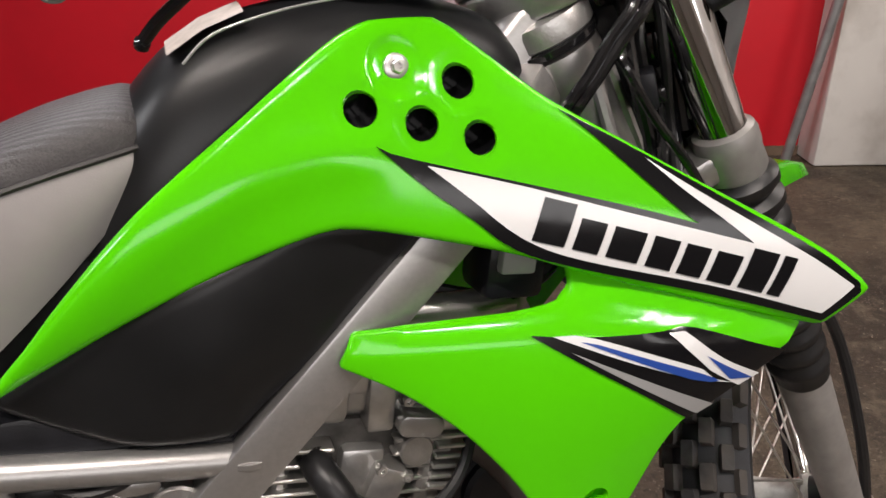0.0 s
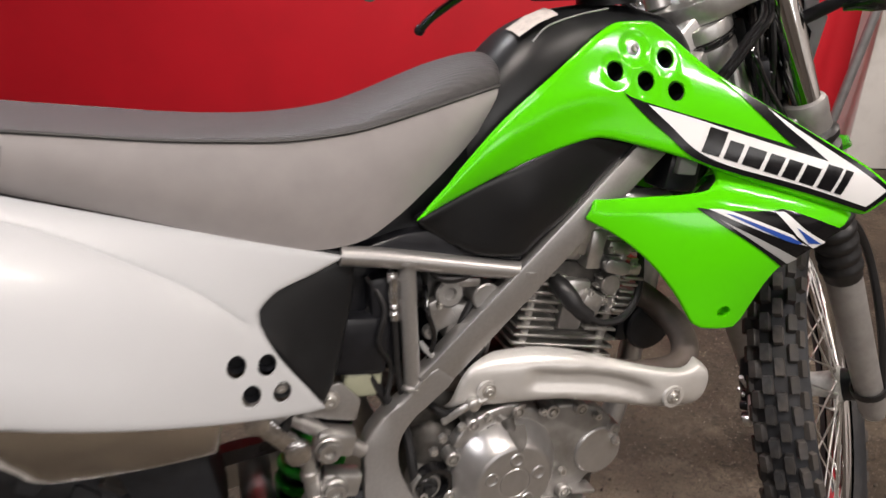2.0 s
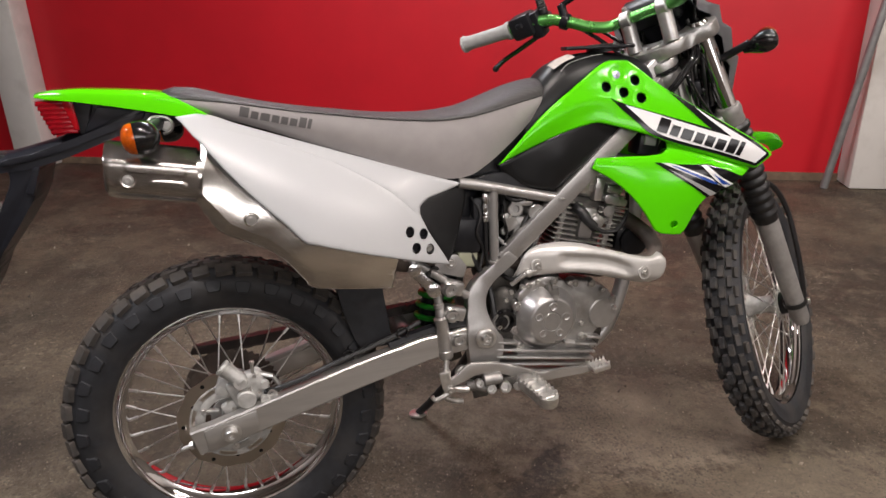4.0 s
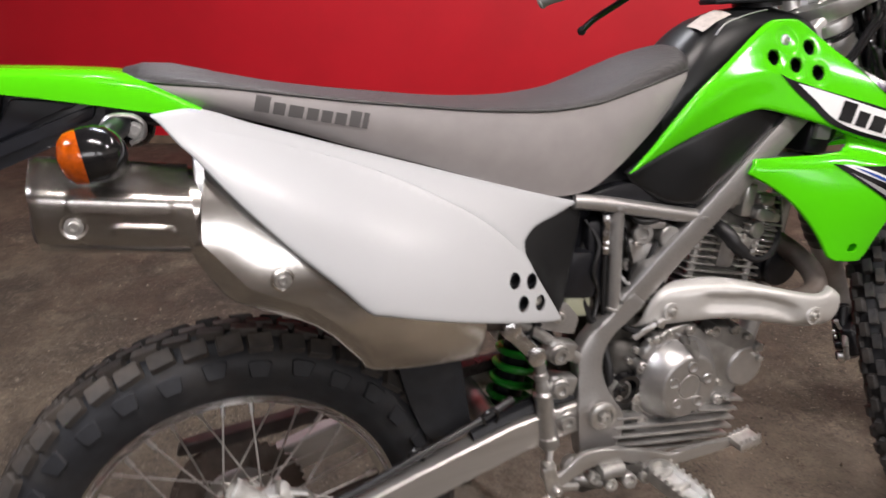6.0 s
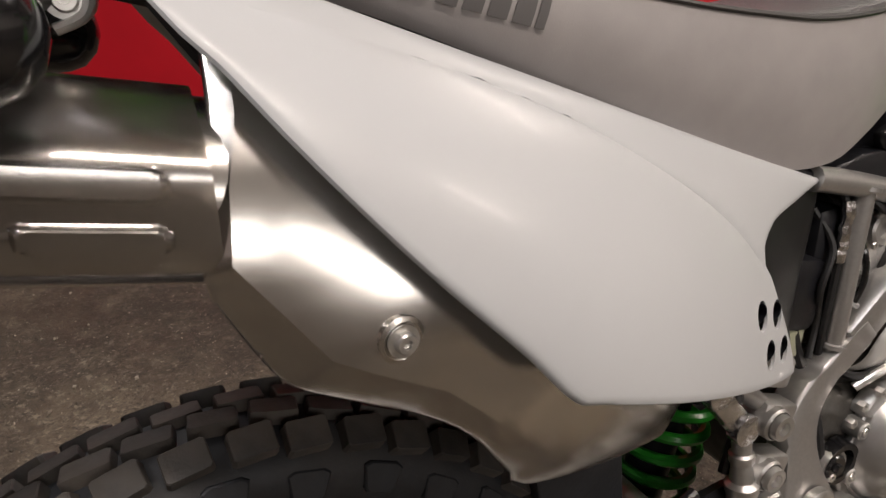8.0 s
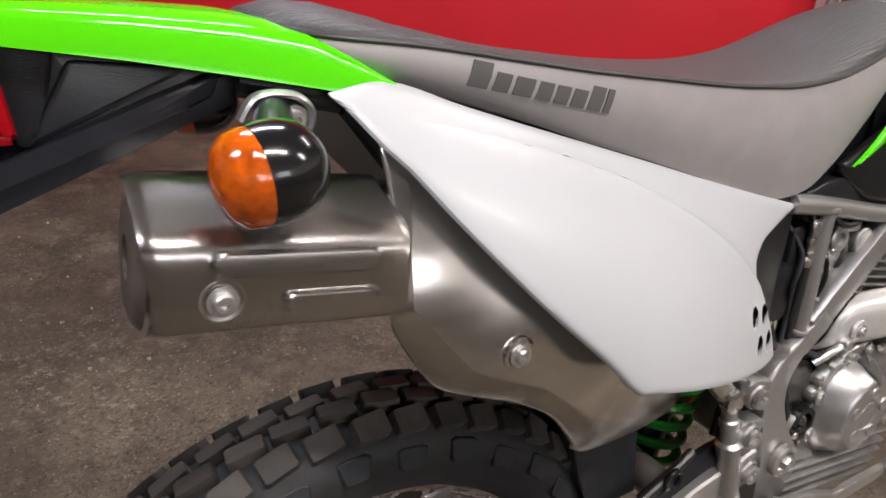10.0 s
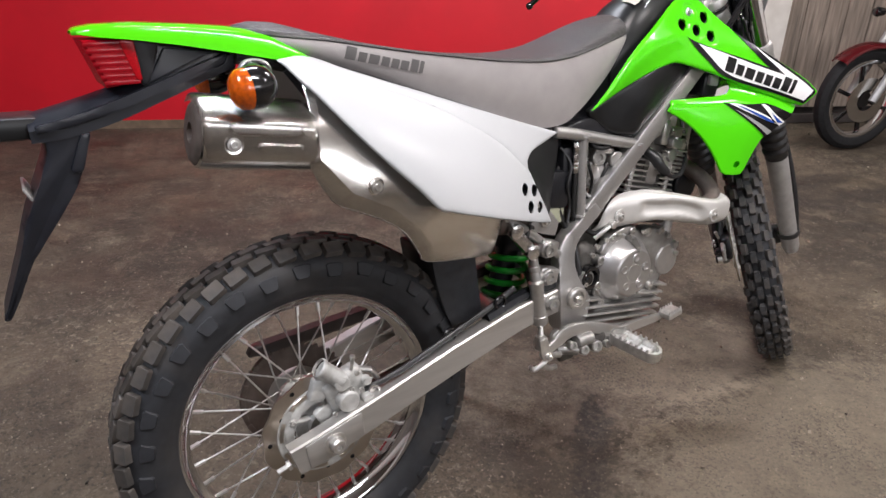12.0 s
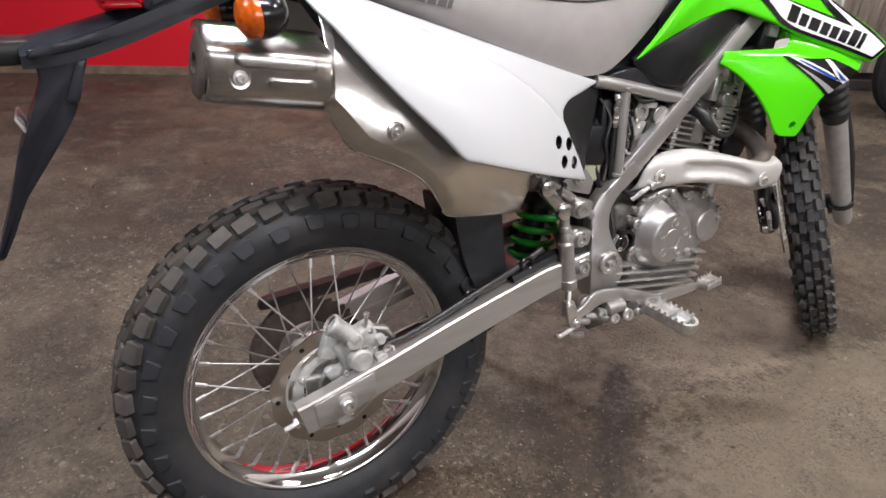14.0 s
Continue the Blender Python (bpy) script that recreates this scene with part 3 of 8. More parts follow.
def build_sign():
    root = tagged(empty("wall_sign", Matrix.Translation((-0.86, 3.425, 1.42))), "long black sign board with white lettering and round emblems", "sign")
    bm = bmesh.new()
    block(bm, (2.46, 0.03, 0.54), pose(0, 0, 0, 0, 1.0, 0), 0.004, 1)
    part("board", bm, SIGNBLACK, root)
    tilt = pose(0, -0.017, 0, 0, 1.0, 0)
    for word, x0, x1 in (("MOTOR", 0.13, 0.50), ("STYLE", 0.56, 0.94)):
        text = bpy.data.curves.new("lettering", "FONT")
        text.body, text.size, text.shear, text.offset, text.extrude = word, 0.19, 0.18, 0.006, 0.002
        shape = bpy.data.objects.new("lettering", text)
        scene.collection.objects.link(shape)
        bpy.context.view_layer.update()
        bm = bmesh.new()
        bm.from_mesh(shape.to_mesh())
        shape.to_mesh_clear()
        bpy.data.objects.remove(shape)
        xs = [v.co.x for v in bm.verts]
        k = (x1 - x0) / (max(xs) - min(xs))
        part("lettering", bm, SIGNWHITE, root, "white slanted capital letters", smooth=0,
             m=tilt @ Matrix.Translation((x0, 0, -0.228)) @ Matrix.Rotation(radians(90), 4, "X") @ Matrix.Diagonal((k, 1, 1, 1)) @ Matrix.Translation((-min(xs), 0, 0)))
    for x in (-1.10, 1.09):
        bm = bmesh.new()
        lathe(bm, [(0, 0.03), (0, 0.07), (0.004, 0.07), (0.004, 0.03)], tilt @ Vector((x, 0, -0.13)), (0, -1, 0), 20)
        for k in range(3):
            a = radians(90 + 120 * k)
            rod(bm, tilt @ Vector((x, 0, -0.12)), tilt @ Vector((x + 0.05 * math.cos(a), 0, -0.12 + 0.05 * math.sin(a))), 0.008, 8)
        part("emblem", bm, SIGNWHITE, root)


build_sign()


def build_tube_light(x, y, turn):
    root = tagged(empty("ceiling_light", pose(x, y, CEIL, 0, 0, turn - 90)), "white fluorescent batten on the ceiling", "ceiling light", "tube lights")
    bm = bmesh.new()
    block(bm, (1.3, 0.10, 0.05), Matrix.Translation((0, 0, -0.025)), 0.006)
    part("housing", bm, WALLWHITE, root)
    bm = bmesh.new()
    rod(bm, (-0.6, 0, -0.085), (0.6, 0, -0.085), 0.016, 12)
    part("tube", bm, TUBEGLOW, root)
    for s in (-1, 1):
        bm = bmesh.new()
        block(bm, (0.03, 0.03, 0.055), Matrix.Translation((0.61 * s, 0, -0.075)), 0.003)
        part("holder", bm, WALLWHITE, root)


for tx, ty, turn in TUBES:
    build_tube_light(tx, ty, turn)


def build_grit():
    """Crumbs of grit and flakes strewn over the floor."""
    rng = random.Random(11)
    bm = bmesh.new()
    for _ in range(13000):
        x, y = rng.uniform(-3.2, 2.6), rng.uniform(-0.5, 3.3)
        if noise.noise((x * 1.3, y * 1.3, 4.0)) < rng.uniform(-0.5, 0.3):
            continue
        r = rng.uniform(0.0011, 0.0034) * (2.3 if rng.random() < 0.05 else 1) * (1.9 if rng.random() < 0.02 else 1)
        m = Matrix.Translation((x, y, 0.0)) @ Euler((rng.uniform(0, 3), rng.uniform(0, 3), rng.uniform(0, 3))).to_matrix().to_4x4() @ Matrix.Diagonal((r, r * rng.uniform(0.6, 1), r * rng.uniform(0.4, 0.8), 1))
        vs = [bm.verts.new(m @ Vector(c)) for c in ((1, 0, 0), (-1, 0, 0), (0, 1, 0), (0, -1, 0), (0, 0, 1), (0, 0, -1))]
        for a, b, c in ((0, 2, 4), (2, 1, 4), (1, 3, 4), (3, 0, 4), (2, 0, 5), (1, 2, 5), (3, 1, 5), (0, 3, 5)):
            bm.faces.new((vs[a], vs[b], vs[c]))
    tagged(part("grit", bm, GRITMAT, smooth=0), "pale crumbs of grit scattered over the floor", "debris", kind="stuff")


GRITMAT = material("pale_grit", (0.3, 0.26, 0.22), 0.8)
island = GRITMAT.node_tree.nodes.new("ShaderNodeNewGeometry")
shade = GRITMAT.node_tree.nodes.new("ShaderNodeValToRGB")
shade.color_ramp.elements[0].color, shade.color_ramp.elements[1].color = (0.025, 0.019, 0.013, 1), (0.33, 0.28, 0.22, 1)
GRITMAT.node_tree.links.new(island.outputs["Random Per Island"], shade.inputs[0])
GRITMAT.node_tree.links.new(shade.outputs[0], GRITMAT.node_tree.nodes["Principled BSDF"].inputs["Base Color"])
build_grit()

RUBBERTOP = material("dusty_tread_rubber", (0.028, 0.0285, 0.031), 0.75, grain=0.35, grain_scale=80, stain=0.85, stain_scale=11, stain_colour=(0.105, 0.086, 0.068), bump=0.2, bump_scale=350)
def vary_blocks(mat):
    """Each block a little cleaner or dustier than the next."""
    nodes, links = mat.node_tree.nodes, mat.node_tree.links
    b = nodes["Principled BSDF"]
    old = b.inputs["Base Color"].links[0].from_socket
    info = nodes.new("ShaderNodeObjectInfo")
    rng_map = nodes.new("ShaderNodeMapRange")
    rng_map.inputs[3].default_value, rng_map.inputs[4].default_value = 0.7, 1.45
    links.new(info.outputs["Random"], rng_map.inputs[0])
    mul = nodes.new("ShaderNodeVectorMath")
    mul.operation = "SCALE"
    links.new(old, mul.inputs[0])
    links.new(rng_map.outputs[0], mul.inputs["Scale"])
    links.new(mul.outputs[0], b.inputs["Base Color"])


vary_blocks(RUBBERTOP)
# ---- the motorcycle: its own axes run ahead (x), to its left (y) and up (z) from the rear tyre's foot ----
ROOT = pose(-0.7194, 0.1677, 0, 0, 0, 25.9) @ pose(0, 0, 0, -5.0, 0, 0)
RAKE, STEER_TURN = radians(25.6), radians(40.4)
_ahead = Vector((math.cos(RAKE), 0, math.sin(RAKE)))
_f = math.cos(STEER_TURN) * _ahead + math.sin(STEER_TURN) * Vector((0, 1, 0))
_l = -math.sin(STEER_TURN) * _ahead + math.cos(STEER_TURN) * Vector((0, 1, 0))
_u = Vector((-math.sin(RAKE), 0, math.cos(RAKE)))
# The turned front end: f ahead, l left, u up along the steering axis.
STEER = Matrix((_f, _l, _u)).transposed().to_4x4()
STEER.translation = (0.992, 0, 1.0)

bike = tagged(empty("motorcycle", ROOT), "lime green and white trail motorcycle on its side stand, bars turned", "motorcycle")


def block_mesh(rows, mm):
    """A tread block from a ring of corners: foot, shoulder and worn, slightly smaller top; z is outward."""
    bm = bmesh.new()
    rings = [[bm.verts.new(mm @ Vector((x * k, y * k, z))) for x, y in rows[0]] for k, z in rows[1]]
    for a, b in zip(rings, rings[1:]):
        for i in range(len(a)):
            j = (i + 1) % len(a)
            bm.faces.new((a[i], a[j], b[j], b[i]))
    bm.faces.new(rings[-1])
    return bm


def tyre(parent, radius, rim_r, half, count, rows, m, lugs=0):
    """A knobbly tyre: carcass of revolution; rows of (offset across, share of pitch, wide, height, phase, lean, skew); lugs on the sidewall."""
    bm = bmesh.new()
    crown = radius - 0.009
    prof = [(-0.62 * half, rim_r - 0.004), (-0.78 * half, rim_r + 0.005), (-0.90 * half, rim_r + 0.016), (-0.915 * half, rim_r + 0.020), (-0.97 * half, rim_r + 0.030), (-1.0 * half, rim_r + 0.045), (-0.95 * half, crown - 0.024),
            (-0.80 * half, crown - 0.012), (-0.58 * half, crown - 0.005), (-0.3 * half, crown - 0.001), (0, crown)]
    prof = prof + [(-s, r) for s, r in reversed(prof[:-1])]
    lathe(bm, prof, (0, 0, 0), (0, 1, 0), 128)
    part("tyre", bm, RUBBER, parent, "worn black knobbly tyre", smooth=50, m=m)
    arc = 2 * math.pi * radius / count
    rng = random.Random(5)
    for off, long, wide, high, phase, lean, skew in rows:
        for s in (-1, 1):
            w, h = arc * long / 2, half * wide / 2
            c = 0.16
            ring = [(-w, -h + h * c), (-w + w * c, -h), (w - w * c, -h), (w, -h + h * c), (w, h - h * c), (w - w * c, h), (-w + w * c, h), (-w, h - h * c)]
            y = s * off * half
            base = crown - 0.001 - 0.027 * max(0, off - 0.25) ** 1.9
            mm = Matrix.Translation((0, y, base)) @ Matrix.Rotation(s * -lean, 4, "X") @ Matrix.Rotation(s * skew, 4, "Z")
            first = None
            for k in range(count):
                turn = m @ Matrix.Rotation(2 * math.pi * (k + phase + (0.5 if s > 0 else 0)) / count + rng.uniform(-0.006, 0.006), 4, "Y")
                if first is None:
                    first = part("tread_block", block_mesh((ring, [(1.06, -0.008), (1.0, high - 0.0010), (0.95, high)]), mm), RUBBERTOP, parent, smooth=30)
                    first.matrix_basis = turn
                else:
                    again(first, turn @ Matrix.Diagonal((1, rng.uniform(0.95, 1.05), rng.uniform(0.994, 1.002), 1)), parent)
    for s in (-1, 1):
        first = None
        for k in range(lugs):
            big = k % 2
            turn = m @ Matrix.Rotation(2 * math.pi * k / lugs, 4, "Y") @ Matrix.Translation((0, 0, -0.004 * big))
            if first is None:
                mm = Matrix.Translation((0, s * half * 0.955, crown - 0.031)) @ Matrix.Rotation(s * -1.28, 4, "X")
                ring = [(-0.016, -0.008), (-0.011, -0.011), (0.011, -0.011), (0.016, -0.008), (0.012, 0.009), (0.009, 0.012), (-0.009, 0.012), (-0.012, 0.009)]
                if s < 0:
                    ring = [(x, -y) for x, y in reversed(ring)]
                first = part("side_lug", block_mesh((ring, [(1.08, -0.005), (1.0, 0.003), (0.90, 0.0042)]), mm), RUBBER, parent, smooth=30)
                first.matrix_basis = turn
            else:
                again(first, turn, parent)


def rim(parent, rim_r, half, m=None):
    bm = bmesh.new()
    prof = [(-half, rim_r + 0.003), (-half - 0.002, rim_r), (-half, rim_r - 0.008), (-half + 0.004, rim_r - 0.012), (-half * 0.62, rim_r - 0.016), (-half * 0.45, rim_r - 0.026), (0, rim_r - 0.029)]
    prof = prof + [(-s, r) for s, r in reversed(prof[:-1])]
    lathe(bm, prof, (0, 0, 0), (0, 1, 0), 96)
    return part("rim", bm, CHROME, parent, "chrome spoked wheel rim", smooth=40, m=m)


def spokes(parent, rim_r, hub_r, hub_half, count, m):
    """Crossed wire spokes, each its own piece with its nipple at the rim."""
    shapes = []
    for s in (-1, 1):
        for lean in (-1, 1):
            bm = bmesh.new()
            a = radians(38) * lean
            p = Vector((hub_r * math.sin(a), s * hub_half, hub_r * math.cos(a)))
            q = Vector((0, s * 0.004, rim_r - 0.027))
            rod(bm, p, q, 0.0016, 6)
            rod(bm, q, q + (p - q).normalized() * 0.018, 0.0036, 6)
            rod(bm, p, p + Vector((0, -s * 0.006, 0)), 0.003, 6)
            shapes.append(part("spoke", bm, BOLT, parent, smooth=40))
    n = 0
    first = set()
    for i in range(count):
        kind = i % 4
        mm = m @ Matrix.Rotation(2 * math.pi * i / count, 4, "Y")
        if kind not in first:
            shapes[kind].matrix_basis = mm
            first.add(kind)
        else:
            again(shapes[kind], mm, parent)
        n += 1


def brake_disc(parent, r_out, r_in, y, m):
    bm = bmesh.new()
    seg = 72
    def wave(j):
        return r_out - 0.004 * (0.5 + 0.5 * math.cos(2 * math.pi * j / seg * 12))
    rings = []
    for yy in (y - 0.002, y + 0.002):
        rings.append(([bm.verts.new((wave(j) * math.sin(2 * math.pi * j / seg), yy, wave(j) * math.cos(2 * math.pi * j / seg))) for j in range(seg)],
                      [bm.verts.new((r_in * math.sin(2 * math.pi * j / seg), yy, r_in * math.cos(2 * math.pi * j / seg))) for j in range(seg)]))
    (ao, ai), (bo, bi) = rings
    for j in range(seg):
        k = (j + 1) % seg
        bm.faces.new((ao[j], ao[k], ai[k], ai[j]))
        bm.faces.new((bo[j], bi[j], bi[k], bo[k]))
        bm.faces.new((ao[j], bo[j], bo[k], ao[k]))
        bm.faces.new((ai[j], ai[k], bi[k], bi[j]))
    disc = part("brake_disc", bm, DISC, parent, "thin bronzed steel brake disc with a wavy rim", smooth=30, m=m)
    bm = bmesh.new()
    lathe(bm, [(y - 0.003, r_in + 0.003), (y - 0.0045, r_in), (y - 0.0045, r_in - 0.012), (y - 0.002, r_in - 0.014), (y + 0.002, r_in - 0.012), (y + 0.002, r_in + 0.003)], (0, 0, 0), (0, 1, 0), 48)
    part("disc_carrier", bm, DULL, parent, m=m)
    bm = bmesh.new()
    lathe(bm, [(y - 0.0024, r_in + 0.002), (y - 0.0034, r_in + 0.003), (y - 0.0034, r_in + 0.0155), (y - 0.0022, r_in + 0.0165)], (0, 0, 0), (0, 1, 0), 64)
    part("carrier_ring", bm, DULL, parent, "pale worn ring on the disc", m=m)
    for k in range(8):
        bm = bmesh.new()
        lathe(bm, [(y - 0.0034, r_in + 0.0055), (y - 0.0042, r_in + 0.006), (y - 0.0042, r_in + 0.0125), (y - 0.0034, r_in + 0.013)], (0, 0, 0), (0, 1, 0), 10, 27, 45 * k)
        part("disc_slot", bm, DISC, parent, smooth=30, m=m)
    for k in range(6):
        a = 2 * math.pi * k / 6
        p = Vector((math.sin(a), 0, math.cos(a)))
        q = Vector((math.sin(a + 0.35), 0, math.cos(a + 0.35)))
        bm = bmesh.new()
        beam(bm, p * (r_in - 0.006) + Vector((0, y, 0)), q * 0.034 + Vector((0, y, 0)), 0.004, 0.014, 0.001, up=(0, 1, 0))
        part("disc_spoke", bm, DULL, parent, m=m)
        hex_bolt(m @ (p * (r_in - 0.006) + Vector((0, y - 0.004, 0))), (0, -1, 0), 0.005, parent, 0.004)
    # no holes are cut: black discs paint the dark of the drillings
    for k in range(12):
        bm = bmesh.new()
        a = 2 * math.pi * k / 12
        r = (r_out + r_in) / 2 + (0.008 if k % 2 else -0.006)
        at = Vector((r * math.sin(a), y - 0.0024, r * math.cos(a)))
        lathe(bm, [(0, 0), (0, 0.0042), (0.0006, 0.0042), (0.0006, 0)], at, (0, 1, 0), 10)
        part("disc_hole", bm, DECALHOLEBLACK, parent, m=m)


def hub(name, r, half, mat, m, label):
    bm = bmesh.new()
    lathe(bm, [(-half - 0.012, 0), (-half - 0.012, 0.02), (-half, 0.022), (-half, r * 1.25), (-half + 0.008, r * 1.25), (-half + 0.016, r), (0, r * 0.85), (half - 0.016, r), (half - 0.008, r * 1.25),
               (half, r * 1.25), (half, 0.022), (half + 0.012, 0.02), (half + 0.012, 0)], (0, 0, 0), (0, 1, 0), 40)
    return part(name, bm, mat, bike, label, m=m)


REAR = Matrix.Translation((0, 0, 0.324))
FRONT = STEER @ Matrix.Translation((0.085, 0, -0.773))
# ---- rear wheel ----
rear_wheel = hub("rear_wheel", 0.034, 0.05, DULL, REAR, "spoked rear wheel with a chrome rim")
tyre(rear_wheel, 0.324, 0.234, 0.052, 48, [(0.20, 0.80, 0.34, 0.010, 0.0, 0.05, 0.1), (0.66, 0.74, 0.44, 0.010, 0.5, 0.62, -0.12)], REAR, 32)
rim(rear_wheel, 0.235, 0.029, REAR)
spokes(rear_wheel, 0.235, 0.042, 0.045, 36, REAR)
brake_disc(rear_wheel, 0.108, 0.066, -0.066, REAR)


def sprocket(parent):
    bm = bmesh.new()
    seg = 84
    ring = [[], []]
    for k, y in enumerate((0.062, 0.067)):
        for j in range(seg):
            r = 0.098 + (0.004 if j % 2 else -0.003)
            a = 2 * math.pi * j / seg
            ring[k].append(bm.verts.new((r * math.sin(a), y, r * math.cos(a))))
    for j in range(seg):
        k = (j + 1) % seg
        bm.faces.new((ring[0][j], ring[0][k], ring[1][k], ring[1][j]))
    for k, y in enumerate((0.062, 0.067)):
        inner = [bm.verts.new((0.055 * math.sin(2 * math.pi * j / seg), y, 0.055 * math.cos(2 * math.pi * j / seg))) for j in range(seg)]
        for j in range(seg):
            i = (j + 1) % seg
            bm.faces.new((ring[k][j], ring[k][i], inner[i], inner[j]))
    part("sprocket", bm, RUST, parent, "dirty dark chain sprocket", smooth=20, m=REAR)


sprocket(rear_wheel)


GUARD = material("scuffed_brown_black_guard", (0.035, 0.028, 0.026), 0.3, 0.2, grain=0.2, stain=0.5, stain_scale=20, stain_colour=(0.09, 0.07, 0.06), rough_var=0.1)


def chain():
    bm = bmesh.new()
    path = []
    for a in range(100, 261, 8):
        path.append(Vector((0.1 * math.cos(radians(a)), 0.065, 0.324 + 0.1 * math.sin(radians(a)))))
    low, high = Vector((0.50, 0.065, 0.40)), Vector((0.50, 0.065, 0.46))
    path = [high] + path + [low]
    total = []
    for a, b in zip(path, path[1:]):
        n = max(1, round((b - a).length / 0.0127))
        total += [(a + (b - a) * i / n, (b - a).normalized()) for i in range(n)]
    for i, (p, d) in enumerate(total):
        w = 0.008 if i % 2 else 0.012
        beam(bm, p - d * 0.008, p + d * 0.008, w, 0.009, 0.0015)
    part("chain", bm, RUST, bike, "dirty drive chain", smooth=30)
    bm = bmesh.new()
    bm.free()
    bm = plate([(0.50, 0.478), (0.25, 0.462), (0.06, 0.450), (-0.07, 0.442), (-0.078, 0.428), (-0.06, 0.424), (0.06, 0.430), (0.25, 0.440), (0.50, 0.458)], 0.056, 0.078, 0.003)
    part("chain_guard", bm, GUARD, bike, "dark scuffed chain guard")


chain()


# ---- swingarm ----
def arm_profile(side):
    """One side of the swingarm: a tall box tapering to the axle."""
    bm = bmesh.new()
    rings = []
    for x, zm, h, yo, w in ((-0.070, 0.309, 0.052, 0.104, 0.026), (-0.03, 0.317, 0.054, 0.104, 0.026), (0.09, 0.351, 0.052, 0.104, 0.028), (0.25, 0.395, 0.052, 0.100, 0.03), (0.40, 0.428, 0.050, 0.092, 0.032), (0.53, 0.440, 0.048, 0.085, 0.034)):
        cut = 0.0028
        ys = [(-w / 2 + cut, -h / 2), (w / 2 - cut, -h / 2), (w / 2, -h / 2 + cut), (w / 2, h / 2 - cut), (w / 2 - cut, h / 2), (-w / 2 + cut, h / 2), (-w / 2, h / 2 - cut), (-w / 2, -h / 2 + cut)]
        rings.append([(x - dz * 0.28, side * yo + dy, zm + dz) for dy, dz in ys])
    loft(bm, rings, True, True)
    return bm


swingarm = part("swingarm", arm_profile(-1), SATIN, bike, "satin silver box-section swingarm")
part("arm_left", arm_profile(1), SATIN, swingarm)
bm = bmesh.new()
rod(bm, (0.38, -0.09, 0.425), (0.38, 0.09, 0.425), 0.022, 16)
part("cross_tube", bm, SATIN, swingarm)
bm = plate([(-0.052, 0.335), (0.052, 0.362), (0.055, 0.318), (-0.046, 0.290)], -0.1195, -0.1165, 0.0008)
part("axle_plate", bm, SATIN, swingarm, "flat adjuster plate with index marks")
hex_bolt((0.0, -0.119, 0.322), (0, -1, 0), 0.013, swingarm, 0.016, "axle_nut")
bm = bmesh.new()
rod(bm, (-0.075, -0.104, 0.303), (-0.098, -0.104, 0.297), 0.0045, 8)
lathe(bm, [(0, 0), (0, 0.009), (0.006, 0.009), (0.006, 0)], (-0.075, -0.104, 0.303), (-1, 0, -0.26), 6)
part("chain_adjuster", bm, BOLT, swingarm)
bm = bmesh.new()
sweep(bm, spline([(0.07, -0.092, 0.385), (0.14, -0.098, 0.402), (0.245, -0.098, 0.437), (0.34, -0.09, 0.463), (0.40, -0.085, 0.485)], 6), 0.006, 10)
part("brake_hose", bm, HOSE, swingarm, "black rear brake hose clipped along the arm")
for cx, cz in ((0.245, 0.437), (0.36, 0.47)):
    bm = bmesh.new()
    sweep(bm, [(cx + 0.012 * math.cos(a), -0.096, cz + 0.012 * math.sin(a)) for a in (radians(k) for k in range(-60, 241, 25))], 0.003, 6)
    part("hose_clip", bm, GLOSSBLACK, swingarm)
bm = bmesh.new()
sweep(bm, spline([(0.33, -0.088, 0.444), (0.42, -0.083, 0.462), (0.52, -0.082, 0.468)], 6), 0.012, 8, flat=1.2)
part("chain_slider", bm, BLACK, swingarm)


